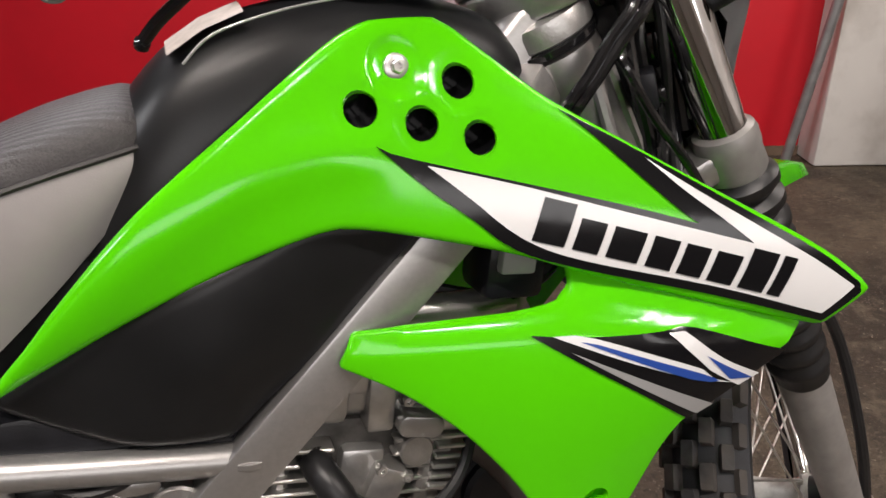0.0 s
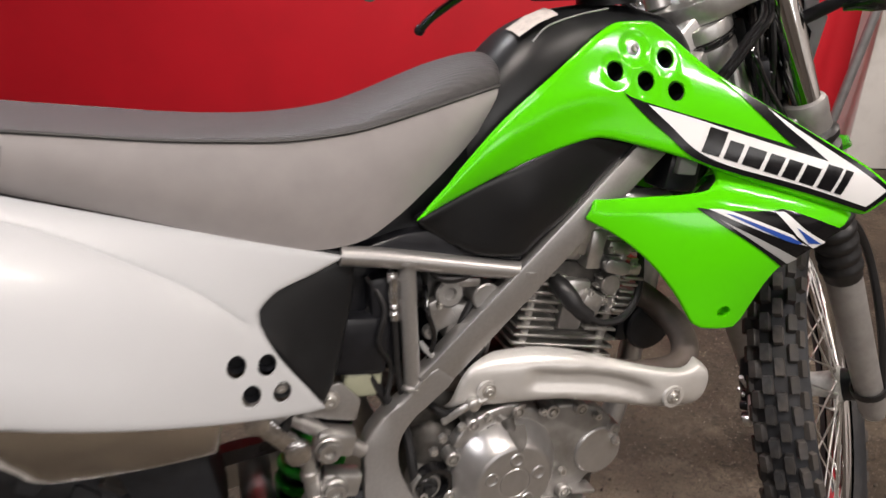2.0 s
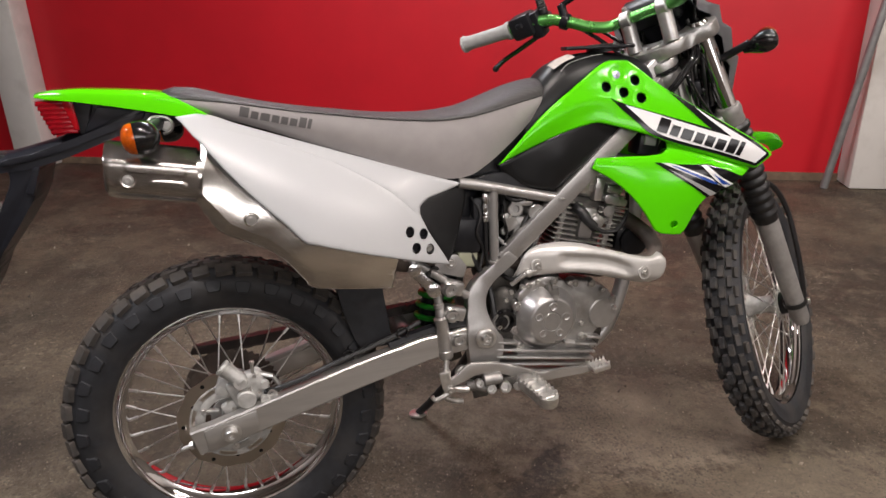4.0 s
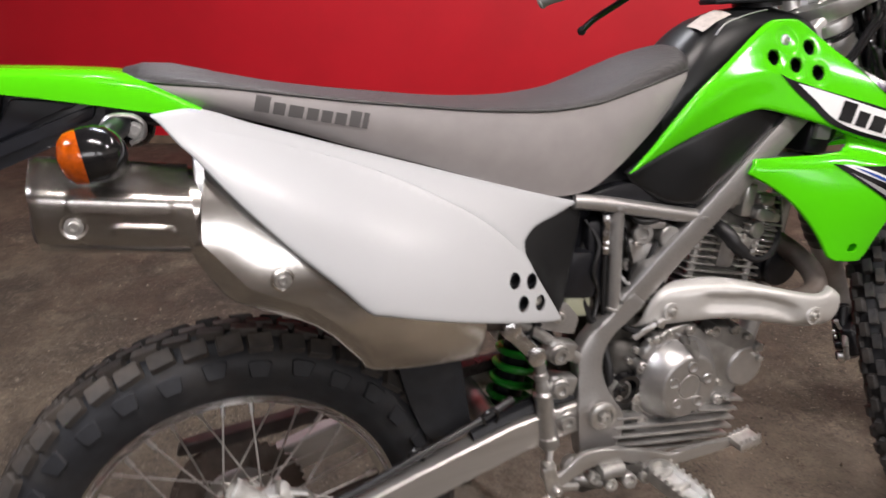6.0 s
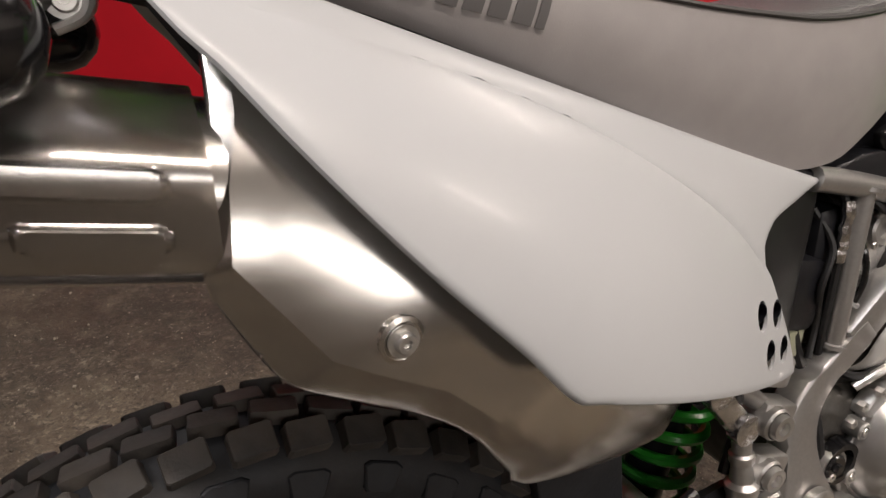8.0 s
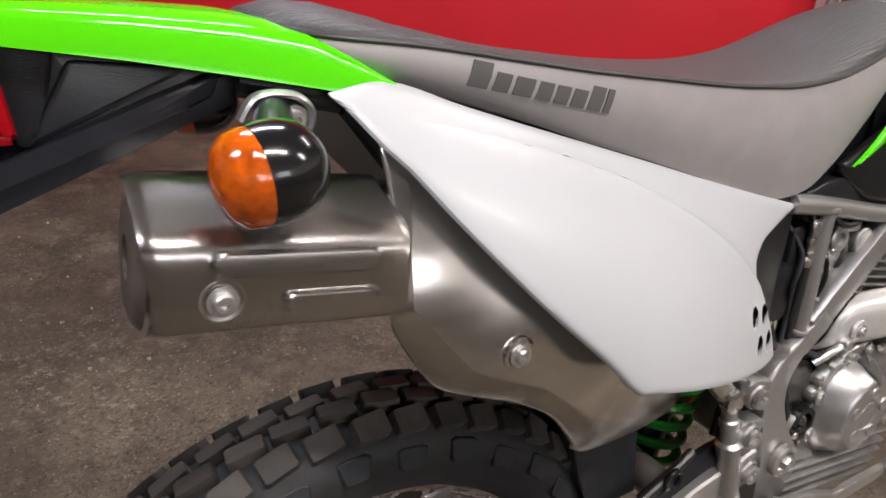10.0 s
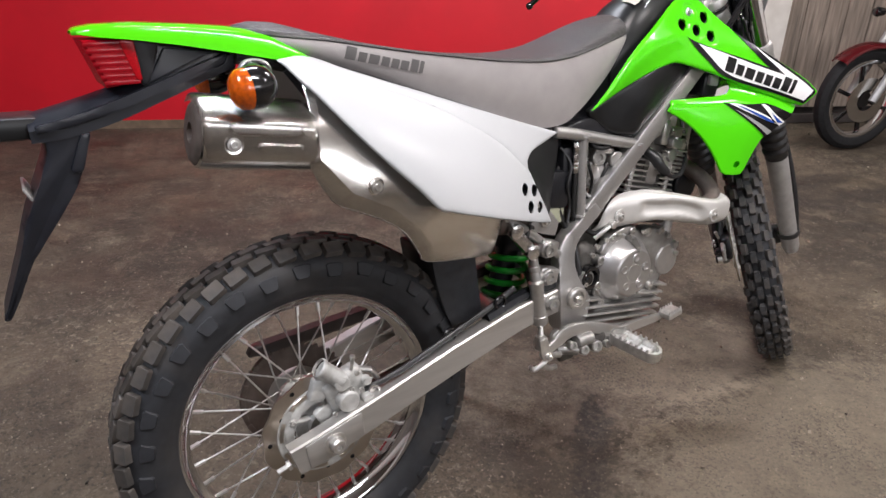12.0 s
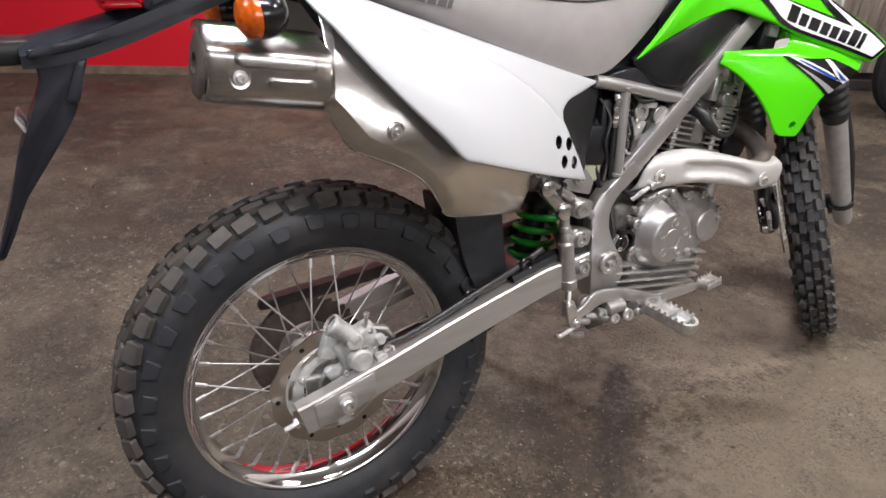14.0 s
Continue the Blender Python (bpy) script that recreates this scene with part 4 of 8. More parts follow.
# ---- rear brake caliper ----
def build_caliper(m, name, mat):
    bm = bmesh.new()
    block(bm, (0.075, 0.03, 0.062), pose(0, 0, 0, 0, -18, 0), 0.010, 3)
    body = part(name, bm, mat, bike, "cast brake caliper over the disc", m=m)
    for dx, dz, r, h in ((-0.004, -0.014, 0.019, 0.016), (-0.012, 0.022, 0.014, 0.012), (0.032, -0.022, 0.010, 0.014), (0.034, 0.010, 0.008, 0.010)):
        bm = bmesh.new()
        lathe(bm, [(0, r * 1.05), (h, r), (h + 0.002, r * 0.86), (h + 0.002, 0)], (dx, -0.014, dz), (0, -1, 0), 18)
        part("piston_cap", bm, mat, body, m=m)
    bm = bmesh.new()
    lathe(bm, [(0, 0.0105), (0.012, 0.0105), (0.012, 0.0075), (0.006, 0.007), (0.006, 0)], (0.046, -0.012, -0.014), (0, -1, 0), 14)
    part("slide_pin", bm, BOLT, body, m=m)
    bm = bmesh.new()
    block(bm, (0.045, 0.018, 0.05), pose(-0.028, 0.004, -0.045, 0, -30, 0), 0.007, 2)
    block(bm, (0.03, 0.02, 0.04), pose(-0.045, 0.002, 0.01, 0, 20, 0), 0.006, 2)
    part("bracket", bm, mat, body, m=m)
    bm = bmesh.new()
    rod(bm, (-0.040, -0.010, 0.052), (-0.008, -0.016, 0.022), 0.016, 18, 0.0145)
    lathe(bm, [(0, 0.0175), (0.005, 0.0175), (0.007, 0.015)], (-0.040, -0.010, 0.052), (-0.73, 0.1, 0.68), 18)
    part("cylinder_housing", bm, mat, body, m=m)
    for dx, dz in ((0.016, 0.032), (0.004, 0.006), (-0.030, -0.030), (0.022, -0.002)):
        hex_bolt(m @ Vector((dx, -0.022, dz)), m.to_3x3() @ Vector((0, -1, 0)), 0.0048, body, 0.006, washer=False)
    bm = bmesh.new()
    rod(bm, (0.012, -0.012, 0.036), (0.014, -0.016, 0.056), 0.0035, 8)
    rod(bm, (0.014, -0.016, 0.056), (0.014, -0.016, 0.062), 0.005, 8)
    part("bleed_nipple", bm, BOLT, body, m=m)
    bm = bmesh.new()
    rod(bm, (0.02, -0.005, 0.03), (0.05, -0.005, 0.018), 0.006, 8)
    rod(bm, (0.05, -0.005, 0.018), (0.062, -0.006, -0.004), 0.005, 8)
    part("banjo", bm, BOLT, body, m=m)
    return body


build_caliper(Matrix.Translation((0.040, -0.078, 0.396)), "rear_caliper", DULL)


# ---- seat ----
SEAT_X = [-0.035, 0.0, 0.06, 0.13, 0.2, 0.27, 0.34, 0.4, 0.46, 0.52, 0.56, 0.6, 0.645, 0.69, 0.704]
SEAM_Z = [0.974, 0.968, 0.960, 0.947, 0.934, 0.923, 0.912, 0.905, 0.900, 0.902, 0.908, 0.916, 0.925, 0.932, 0.933]
TOP_Z = [0.981, 0.984, 0.970, 0.952, 0.938, 0.926, 0.917, 0.912, 0.911, 0.917, 0.928, 0.943, 0.958, 0.966, 0.958]
LOW_Z = [0.968, 0.948, 0.929, 0.905, 0.878, 0.853, 0.827, 0.805, 0.783, 0.782, 0.800, 0.828, 0.864, 0.905, 0.926]
HALF_Y = [0.045, 0.068, 0.077, 0.083, 0.087, 0.089, 0.09, 0.09, 0.088, 0.085, 0.082, 0.078, 0.071, 0.057, 0.046]


def resample(ys, n=4):
    pts = spline([(x, y, 0) for x, y in zip(SEAT_X, ys)], n)
    return [p.y for p in pts]


XS = [p.x for p in spline([(x, 0, 0) for x in SEAT_X], 4)]
SEAMS, TOPS, LOWS, HALVES = resample(SEAM_Z), resample(TOP_Z), resample(LOW_Z), resample(HALF_Y)


def seat_sides(s):
    bm = bmesh.new()
    rings = []
    for x, seam, low, h in zip(XS, SEAMS, LOWS, HALVES):
        rings.append([(x, s * (h * (1.0 - 0.10 * (1 - t) ** 2 + 0.05 * math.sin(math.pi * t))), low + (seam - low) * t) for t in (i / 8 for i in range(9))] )
    loft(bm, rings)
    return bm


def seat_top():
    bm = bmesh.new()
    rings = []
    for x, seam, top, h in zip(XS, SEAMS, TOPS, HALVES):
        rings.append([(x, h * math.sin(a) * (1.0 if abs(math.sin(a)) > 0.99 else 1.0), seam + (top - seam) * max(0, math.cos(a)) ** 0.75) for a in (radians(-90 + 180 * i / 20) for i in range(21))])
    loft(bm, rings)
    # front end
    ring = [v for v in bm.verts if abs(v.co.x - XS[-1]) < 1e-6]
    ring.sort(key=lambda v: v.co.y)
    bm.faces.new(ring)
    return bm


seat = part("seat", seat_top(), GRIPTOP, bike, "long seat with a dark textured top and grey vinyl sides", smooth=50)
part("seat_side", seat_sides(-1), VINYL, seat, "smooth grey vinyl seat side", smooth=60)
part("seat_side", seat_sides(1), VINYL, seat, "smooth grey vinyl seat side", smooth=60)
for s in (-1, 1):
    bm = bmesh.new()
    sweep(bm, [(x, s * (h + 0.0005), z) for x, z, h in zip(XS[:-1], SEAMS, HALVES)] + [(XS[-1] + 0.0015, s * HALVES[-1] * 0.96, SEAMS[-1] + 0.001), (XS[-1] + 0.002, s * HALVES[-1] * 0.6, SEAMS[-1] + (TOPS[-1] - SEAMS[-1]) * 0.7)], 0.0022, 6)
    part("piping", bm, PIPING, seat, "thin dark piping along the seam")
bm = bmesh.new()
loft(bm, [[(x, y, low + 0.004) for y in (-h * 0.88, 0, h * 0.88)] for x, low, h in zip(XS, LOWS, HALVES)])
part("seat_base", bm, BLACK, seat)
# tail of the seat cover, folded over the fender
bm = bmesh.new()
rings = []
for x, z, h in ((-0.047, 0.977, 0.03), (-0.040, 0.984, 0.044), (-0.02, 0.9875, 0.058), (0.01, 0.985, 0.066), (0.05, 0.974, 0.070), (0.07, 0.966, 0.070)):
    rings.append([(x, h * math.sin(a), z - 0.016 * (1 - math.cos(a))) for a in (radians(-88 + 176 * i / 12) for i in range(13))])
loft(bm, rings)
part("seat_tail", bm, GRIPTOP, seat, smooth=60)


def side_word(x0, z0, x1, z1, high, shear, side, parent, mat, lift, count=8, weights=None, name="letter_bar", gap=0.22):
    """Plain slanted bars that stand for a maker's name along a line on a panel."""
    weights = weights or [1.25, 1.0, 1.25, 1.0, 0.95, 1.0, 1.0, 0.5][:count]
    total = sum(weights)
    d = Vector((x1 - x0, z1 - z0))
    n = Vector((-d.y, d.x)).normalized()
    pos = 0.0
    for i, w in enumerate(weights):
        a, b = (pos + gap / 2 * w) / total, (pos + w * (1 - gap / 2)) / total
        hh = high if i in (0, 6, 7) else high * 0.74
        p = [Vector((x0, z0)) + d * a, Vector((x0, z0)) + d * b]
        q = [p[1] + n * hh + d.normalized() * shear * hh, p[0] + n * hh + d.normalized() * shear * hh]
        part(name, skin([*p, *q], side, 0.0004, 0.012, lift=lift), mat, parent, smooth=60)
        pos += w


def seat_y(x, z):
    """The seat's side at a place."""
    low, seam, half = (float(np.interp(x, XS, ys)) for ys in (LOWS, SEAMS, HALVES))
    t = (z - low) / max(seam - low, 1e-3)
    return -half * (1.0 - 0.10 * (1 - t) ** 2 + 0.05 * math.sin(math.pi * min(max(t, 0), 1)))


side_word(0.087, 0.9325, 0.215, 0.9005, 0.0185, 0.05, seat_y, seat, SEATINK, 0.0012)


# ---- rear fender, lamp and plate carrier ----
def build_rear_fender():
    """A flat-topped tail with a crisp crease along each side and a straight cut down to the side panel."""
    bm = bmesh.new()
    # along, top, crease height and half width, rim height and half width
    rows = [(-0.251, 0.987, 0.986, 0.022, 0.984, 0.024), (-0.246, 0.991, 0.988, 0.038, 0.983, 0.042), (-0.225, 0.994, 0.991, 0.050, 0.979, 0.055), (-0.18, 0.9945, 0.990, 0.058, 0.973, 0.064), (-0.12, 0.990, 0.984, 0.063, 0.962, 0.070),
            (-0.06, 0.984, 0.976, 0.067, 0.949, 0.075), (-0.016, 0.976, 0.967, 0.070, 0.939, 0.080), (-0.008, 0.972, 0.963, 0.072, 0.937, 0.081), (0.014, 0.956, 0.951, 0.080, 0.932, 0.086), (0.036, 0.940, 0.937, 0.088, 0.929, 0.0885)]
    for inner in (0.0, 0.003):
        rings = []
        for x, top, cz, cy, low, ly in rows:
            drop, half = (cz - low) * 0.16, cy - inner
            side = [(ly - inner, low), (ly - inner - (ly - cy) * 0.25, low + (cz - low) * 0.4), (half + (ly - cy) * 0.10, cz - drop), (half - 0.0008, cz - drop * 0.25), (half - 0.004, cz + (top - cz) * 0.25), (half * 0.55, top - (top - cz) * 0.12)]
            rings.append([(x, -h, z - inner * (z > low)) for h, z in side] + [(x, 0, top - inner)] + [(x, h, z - inner * (z > low)) for h, z in reversed(side)])
        loft(bm, rings)
    return part("rear_fender", bm, GREEN, bike, "lime green moulded rear fender", smooth=32)


fender = build_rear_fender()


def build_tail_lamp():
    bm = bmesh.new()
    rings = []
    for k, y in enumerate((-0.052, -0.048, 0.048, 0.052)):
        g = 0.004 if k in (0, 3) else 0
        rings.append([(-0.245 + g, y, 0.977 - g), (-0.183 - g, y, 0.974 - g), (-0.180 - g, y, 0.922 + g), (-0.226 + g, y, 0.917 + g)])
    loft(bm, rings, True, True)
    lamp = part("tail_light", bm, REDLENS, bike, "red ribbed tail light lens")
    for i in range(7):
        t = (i + 0.5) / 7
        bm = bmesh.new()
        xa, xb, z = -0.2455 + 0.019 * t, -0.185, 0.975 - 0.056 * t
        beam(bm, (xa, -0.0519, z), (xb, -0.0519, z - 0.001), 0.0008, 0.0052, 0.0004)
        part("lens_rib", bm, REDLENS, lamp)
    bm = plate([(-0.203, 0.9745), (-0.186, 0.9735), (-0.183, 0.924), (-0.189, 0.924)], -0.0535, 0.0535, 0.001)
    part("reflector", bm, REDSTRIP, lamp, "brighter red reflector strip")
    bm = plate([(-0.188, 0.982), (-0.155, 0.980), (-0.158, 0.958), (-0.176, 0.915), (-0.184, 0.917)], -0.05, 0.05, 0.003)
    part("lamp_housing", bm, BLACK, lamp)


build_tail_lamp()


def build_plate_carrier():
    """Black mudguard: a curved spine under the fender, a long flap down, and a stub for the plate."""
    bm = bmesh.new()
    rows = [(-0.06, 0.946, 0.024, 0.046), (-0.10, 0.933, 0.024, 0.048), (-0.16, 0.911, 0.023, 0.050), (-0.22, 0.891, 0.023, 0.052), (-0.28, 0.877, 0.022, 0.054), (-0.322, 0.872, 0.018, 0.050)]
    a = spline([(r[0], r[1], 0) for r in rows], 4)
    b = spline([(r[0], r[2], r[3]) for r in rows], 4)
    rings = []
    for p, q in zip(a, b):
        h, w = q.y, q.z
        rings.append([(p.x, -w, p.y - h * 0.7), (p.x, -w, p.y + h * 0.1), (p.x, -w * 0.72, p.y + h * 0.75), (p.x, 0, p.y + h), (p.x, w * 0.72, p.y + h * 0.75), (p.x, w, p.y + h * 0.1), (p.x, w, p.y - h * 0.7), (p.x, 0, p.y - h * 0.45)])
    loft(bm, rings, True, True)
    body = part("plate_carrier", bm, ARMBLACK, bike, "black plastic rear mudguard and plate carrier", smooth=40)
    bm = plate([(-0.06, 0.962), (-0.16, 0.972), (-0.185, 0.91), (-0.12, 0.925), (-0.06, 0.945)], -0.043, 0.043, 0.004)
    part("filler", bm, ARMBLACK, body)
    # the flap: a long tapering blade with a bevelled front rib
    bm = plate([(-0.310, 0.862), (-0.309, 0.846), (-0.320, 0.818), (-0.348, 0.763), (-0.369, 0.709), (-0.402, 0.633), (-0.395, 0.631), (-0.371, 0.672), (-0.352, 0.708), (-0.303, 0.772), (-0.273, 0.816), (-0.264, 0.846), (-0.252, 0.872), (-0.285, 0.885)], -0.052, 0.052, 0.006)
    for v in bm.verts:
        v.co.y *= 1.0 - 0.30 * max(0.0, (0.78 - v.co.z) / 0.15)
    part("mud_flap", bm, ARMBLACK, body, smooth=40)
    bm = plate([(-0.267, 0.866), (-0.287, 0.822), (-0.284, 0.816), (-0.273, 0.817), (-0.263, 0.846), (-0.255, 0.866)], -0.0565, 0.0565, 0.003)
    part("flap_rib", bm, ARMBLACK, body, smooth=40)
    bm = plate([(-0.070, 0.951), (-0.16, 0.921), (-0.25, 0.893), (-0.315, 0.880), (-0.315, 0.870), (-0.25, 0.880), (-0.16, 0.908), (-0.075, 0.936)], -0.0575, 0.0575, 0.003)
    part("arm_rib", bm, ARMBLACK, body, smooth=40)
    bm = plate([(-0.085, 0.953), (-0.150, 0.962), (-0.178, 0.917), (-0.150, 0.926)], -0.0490, 0.0490, 0.002)
    part("side_facet", bm, ARMBLACK, body, smooth=40)
    bm = bmesh.new()
    block(bm, (0.004, 0.08, 0.03), pose(-0.337, -0.002, 0.79, 0, -24, 0), 0.0015)
    part("plate_clip", bm, GREYPART, body)
    bm = bmesh.new()
    block(bm, (0.085, 0.08, 0.028), pose(-0.352, 0, 0.877, 0, 2, 0), 0.006)
    part("plate_lamp", bm, TANKBLACK, body, "dark grey plate lamp stub")


build_plate_carrier()


def build_indicator(y_sign):
    # the far one hangs lower and closer in on its bent stalk
    at = Vector((-0.070, -0.150, 0.912)) if y_sign < 0 else Vector((-0.056, 0.106, 0.904))
    m = Matrix.Translation(at) @ pose(0, 0, 0, 0, -4, 8 * -y_sign) @ Matrix.Diagonal((0.92, 0.86, 0.90, 1))
    bm = bmesh.new()
    lathe(bm, [(-0.010, 0.0300), (-0.004, 0.0308), (0.006, 0.031), (0.018, 0.028), (0.028, 0.019), (0.033, 0.008), (0.034, 0)], (0, 0, 0), (1, 0, 0), 28)
    body = part("rear_indicator", bm, GLOSSBLACK, bike, "black turn signal with an amber lens on a stalk", m=m)
    bm = bmesh.new()
    lathe(bm, [(-0.010, 0.0296), (-0.013, 0.0296), (-0.022, 0.0275), (-0.029, 0.020), (-0.033, 0.009), (-0.034, 0)], (0, 0, 0), (1, 0, 0), 28)
    part("lens", bm, AMBER, body, "amber plastic lens", m=m)
    bm = bmesh.new()
    sweep(bm, spline([(-0.066, y_sign * 0.140, 0.918), (-0.058, y_sign * 0.116, 0.925), (-0.050, y_sign * 0.09, 0.928), (-0.044, y_sign * 0.07, 0.929)], 5), 0.0115, 12)
    part("stalk", bm, BLACK, body)
    # bracket plate with its bolt
    bm = bmesh.new()
    sweep(bm, spline([(x, y_sign * 0.085, z) for x, z in ((-0.068, 0.926), (-0.060, 0.937), (-0.049, 0.940), (-0.033, 0.937), (-0.025, 0.928), (-0.028, 0.916), (-0.041, 0.910))], 5), 0.0028, 8, flat=2.2)
    part("bracket", bm, FRAME, body)
    bm = bmesh.new()
    lathe(bm, [(-0.004, 0.014), (0.002, 0.013), (0.002, 0)], (-0.038, y_sign * 0.082, 0.924), (0, y_sign, 0), 20)
    part("boss", bm, GLOSSBLACK, body)
    hex_bolt((-0.035, y_sign * 0.084, 0.923), (0, y_sign, 0), 0.006, body)


build_indicator(-1)
build_indicator(1)
bm = bmesh.new()
sweep(bm, spline([(-0.06, -0.055, 0.945), (0.02, -0.064, 0.925), (0.10, -0.068, 0.90), (0.3, -0.066, 0.83), (0.50, -0.066, 0.768)], 5), 0.011, 10)
part("subframe_tube", bm, BLACK, bike)
bm = bmesh.new()
sweep(bm, spline([(-0.06, 0.055, 0.945), (0.02, 0.064, 0.925), (0.10, 0.068, 0.90), (0.3, 0.066, 0.83), (0.50, 0.066, 0.768)], 5), 0.011, 10)
part("subframe_tube", bm, BLACK, bike)
bm = bmesh.new()
sweep(bm, spline([(0.005, -0.075, 0.925), (0.05, -0.08, 0.86), (0.10, -0.08, 0.80)], 4), 0.009, 10)
part("muffler_stay", bm, BLACK, bike)

# ---- right-hand white panel ----
PANEL = soft_field([(-0.014, -0.104, 0.937), (0.031, -0.088, 0.938), (0.105, -0.090, 0.913), (0.234, -0.092, 0.866), (0.384, -0.088, 0.811), (0.505, -0.084, 0.766), (0.410, -0.110, 0.732), (0.459, -0.116, 0.615), (0.43, -0.128, 0.66),
               (0.36, -0.152, 0.67), (0.329, -0.165, 0.653), (0.192, -0.189, 0.701), (0.177, -0.189, 0.711), (0.146, -0.182, 0.747), (0.094, -0.166, 0.803), (0.045, -0.149, 0.856), (0.008, -0.127, 0.904), (0.25, -0.165, 0.76), (0.14, -0.145, 0.84)])
PANEL_EDGE = [(-0.018, 0.939), (0.030, 0.940), (0.084, 0.9195), (0.151, 0.895), (0.257, 0.857), (0.395, 0.807), (0.507, 0.769), (0.470, 0.758), (0.428, 0.749), (0.409, 0.736), (0.408, 0.722), (0.422, 0.687), (0.446, 0.645), (0.464, 0.613),
              (0.444, 0.618), (0.329, 0.658), (0.200, 0.702), (0.178, 0.710), (0.149, 0.743), (0.108, 0.786), (0.073, 0.826), (0.044, 0.862), (0.021, 0.893), (0.008, 0.907), (-0.009, 0.930)]
CREASE = spline([(-0.012, 0.933, 0), (0.018, 0.926, 0), (0.08, 0.907, 0), (0.146, 0.885, 0), (0.2, 0.863, 0), (0.246, 0.841, 0), (0.304, 0.807, 0), (0.345, 0.779, 0), (0.374, 0.754, 0), (0.403, 0.722, 0)], 5)


def offset_line(d):
    out = []
    for a, b in zip(CREASE, CREASE[1:]):
        n = Vector((b.y - a.y, a.x - b.x, 0)).normalized()
        out.append(a + n * d)
    return out


CREASE_LINES = [CREASE[1:-1], offset_line(0.0015)[1:-1], offset_line(0.003)[1:-1]]


def panel_y(x, z):
    """The panel bulges a little below its swept crease."""
    best, side = 1e9, 1
    for a, b in zip(CREASE, CREASE[1:]):
        ab = b - a
        t = max(0, min(1, ((x - a.x) * ab.x + (z - a.y) * ab.y) / ab.length_squared))
        p = a + t * ab
        d = math.hypot(x - p.x, z - p.y)
        if d < best:
            best, side = d, (ab.x * (z - a.y) - ab.y * (x - a.x))
    below = side < 0
    fade = min(1.0, max(0.0, (x - 0.03) / 0.16))
    if below:
        step = (0.0045 * (1 - math.exp(-best / 0.03)) - 0.0034 * max(0.0, 1 - abs(best - 0.0015) / 0.0015)) * fade
    else:
        step = -0.0022 * fade * math.exp(-best / 0.025)
    return PANEL(x, z) - step


HOLES = [(0.380, 0.6955), (0.409, 0.6865), (0.390, 0.663), (0.420, 0.6545)]
hole_loops = [disc2d(x, z, 0.0095, 16, 1.15) for x, z in HOLES]
side_panel = part("side_panel", skin(outline(PANEL_EDGE, 48, 5, 0.003), panel_y, 0.003, 0.0075, hole_loops, edge_turn=0.004, edge_width=0.007, lines=CREASE_LINES), WHITE, bike, "glossy white side panel with four round holes", smooth=40)
left_panel = part("left_panel", skin(outline(PANEL_EDGE, 48, 5, 0.005), panel_y, 0.003, 0.03, mirror=-1), WHITE, bike, "glossy white side panel", smooth=60)
for x, z in HOLES:
    bm = bmesh.new()
    lathe(bm, [(0, 0.0088), (0.012, 0.0085), (0.012, 0)], (x, panel_y(x, z) + 0.004, z), (0, 1, 0), 16)
    part("hole_cup", bm, BLACK, side_panel)
hex_bolt((0.420, panel_y(0.420, 0.6545) + 0.012, 0.6545), (0, -1, 0), 0.005, side_panel)
INSERT = [(0.500, 0.767), (0.467, 0.759), (0.424, 0.750), (0.404, 0.737), (0.403, 0.720), (0.432, 0.666), (0.462, 0.613), (0.482, 0.640), (0.497, 0.68), (0.510, 0.72), (0.517, 0.765)]
part("airbox_cover", skin(outline(INSERT, 60), lambda x, z: panel_y(x, z) + 0.010, 0.02, 0.015, edge_turn=0.003), TANKBLACK, bike, "black plastic airbox cover behind the panel", smooth=50)
bm = bmesh.new()
block(bm, (0.20, 0.13, 0.18), pose(0.44, 0.01, 0.70, 0, 20, 0), 0.03, 3)
part("airbox", bm, BLACK, bike)
bm = bmesh.new()
rod(bm, (0.52, -0.02, 0.70), (0.60, -0.01, 0.70), 0.032, 20)
part("intake_boot", bm, HOSE, bike)

# ---- muffler and its covers ----
MUF_Y = -0.086
mtilt = Vector((0.155, 0, -0.027)).normalized()
muf_o = Vector((-0.147, MUF_Y, 0.856))
bm = bmesh.new()
lathe(bm, [(0.014, 0), (0.014, 0.040), (0.010, 0.043), (0.012, 0.0465), (0.022, 0.048), (0.17, 0.048), (0.30, 0.046), (0.34, 0.03)], muf_o, mtilt, 40)
muffler = part("muffler", bm, STEEL, bike, "brushed stainless exhaust muffler with bolted heat covers", smooth=40)
bm = bmesh.new()
lathe(bm, [(0.013, 0), (0.012, 0.012), (0.004, 0.014), (0.004, 0.032), (0.006, 0.0385), (0.010, 0.0430), (0.014, 0.0455)], muf_o, mtilt, 40)
part("end_cap", bm, RUST, muffler, "heat-stained end cap")


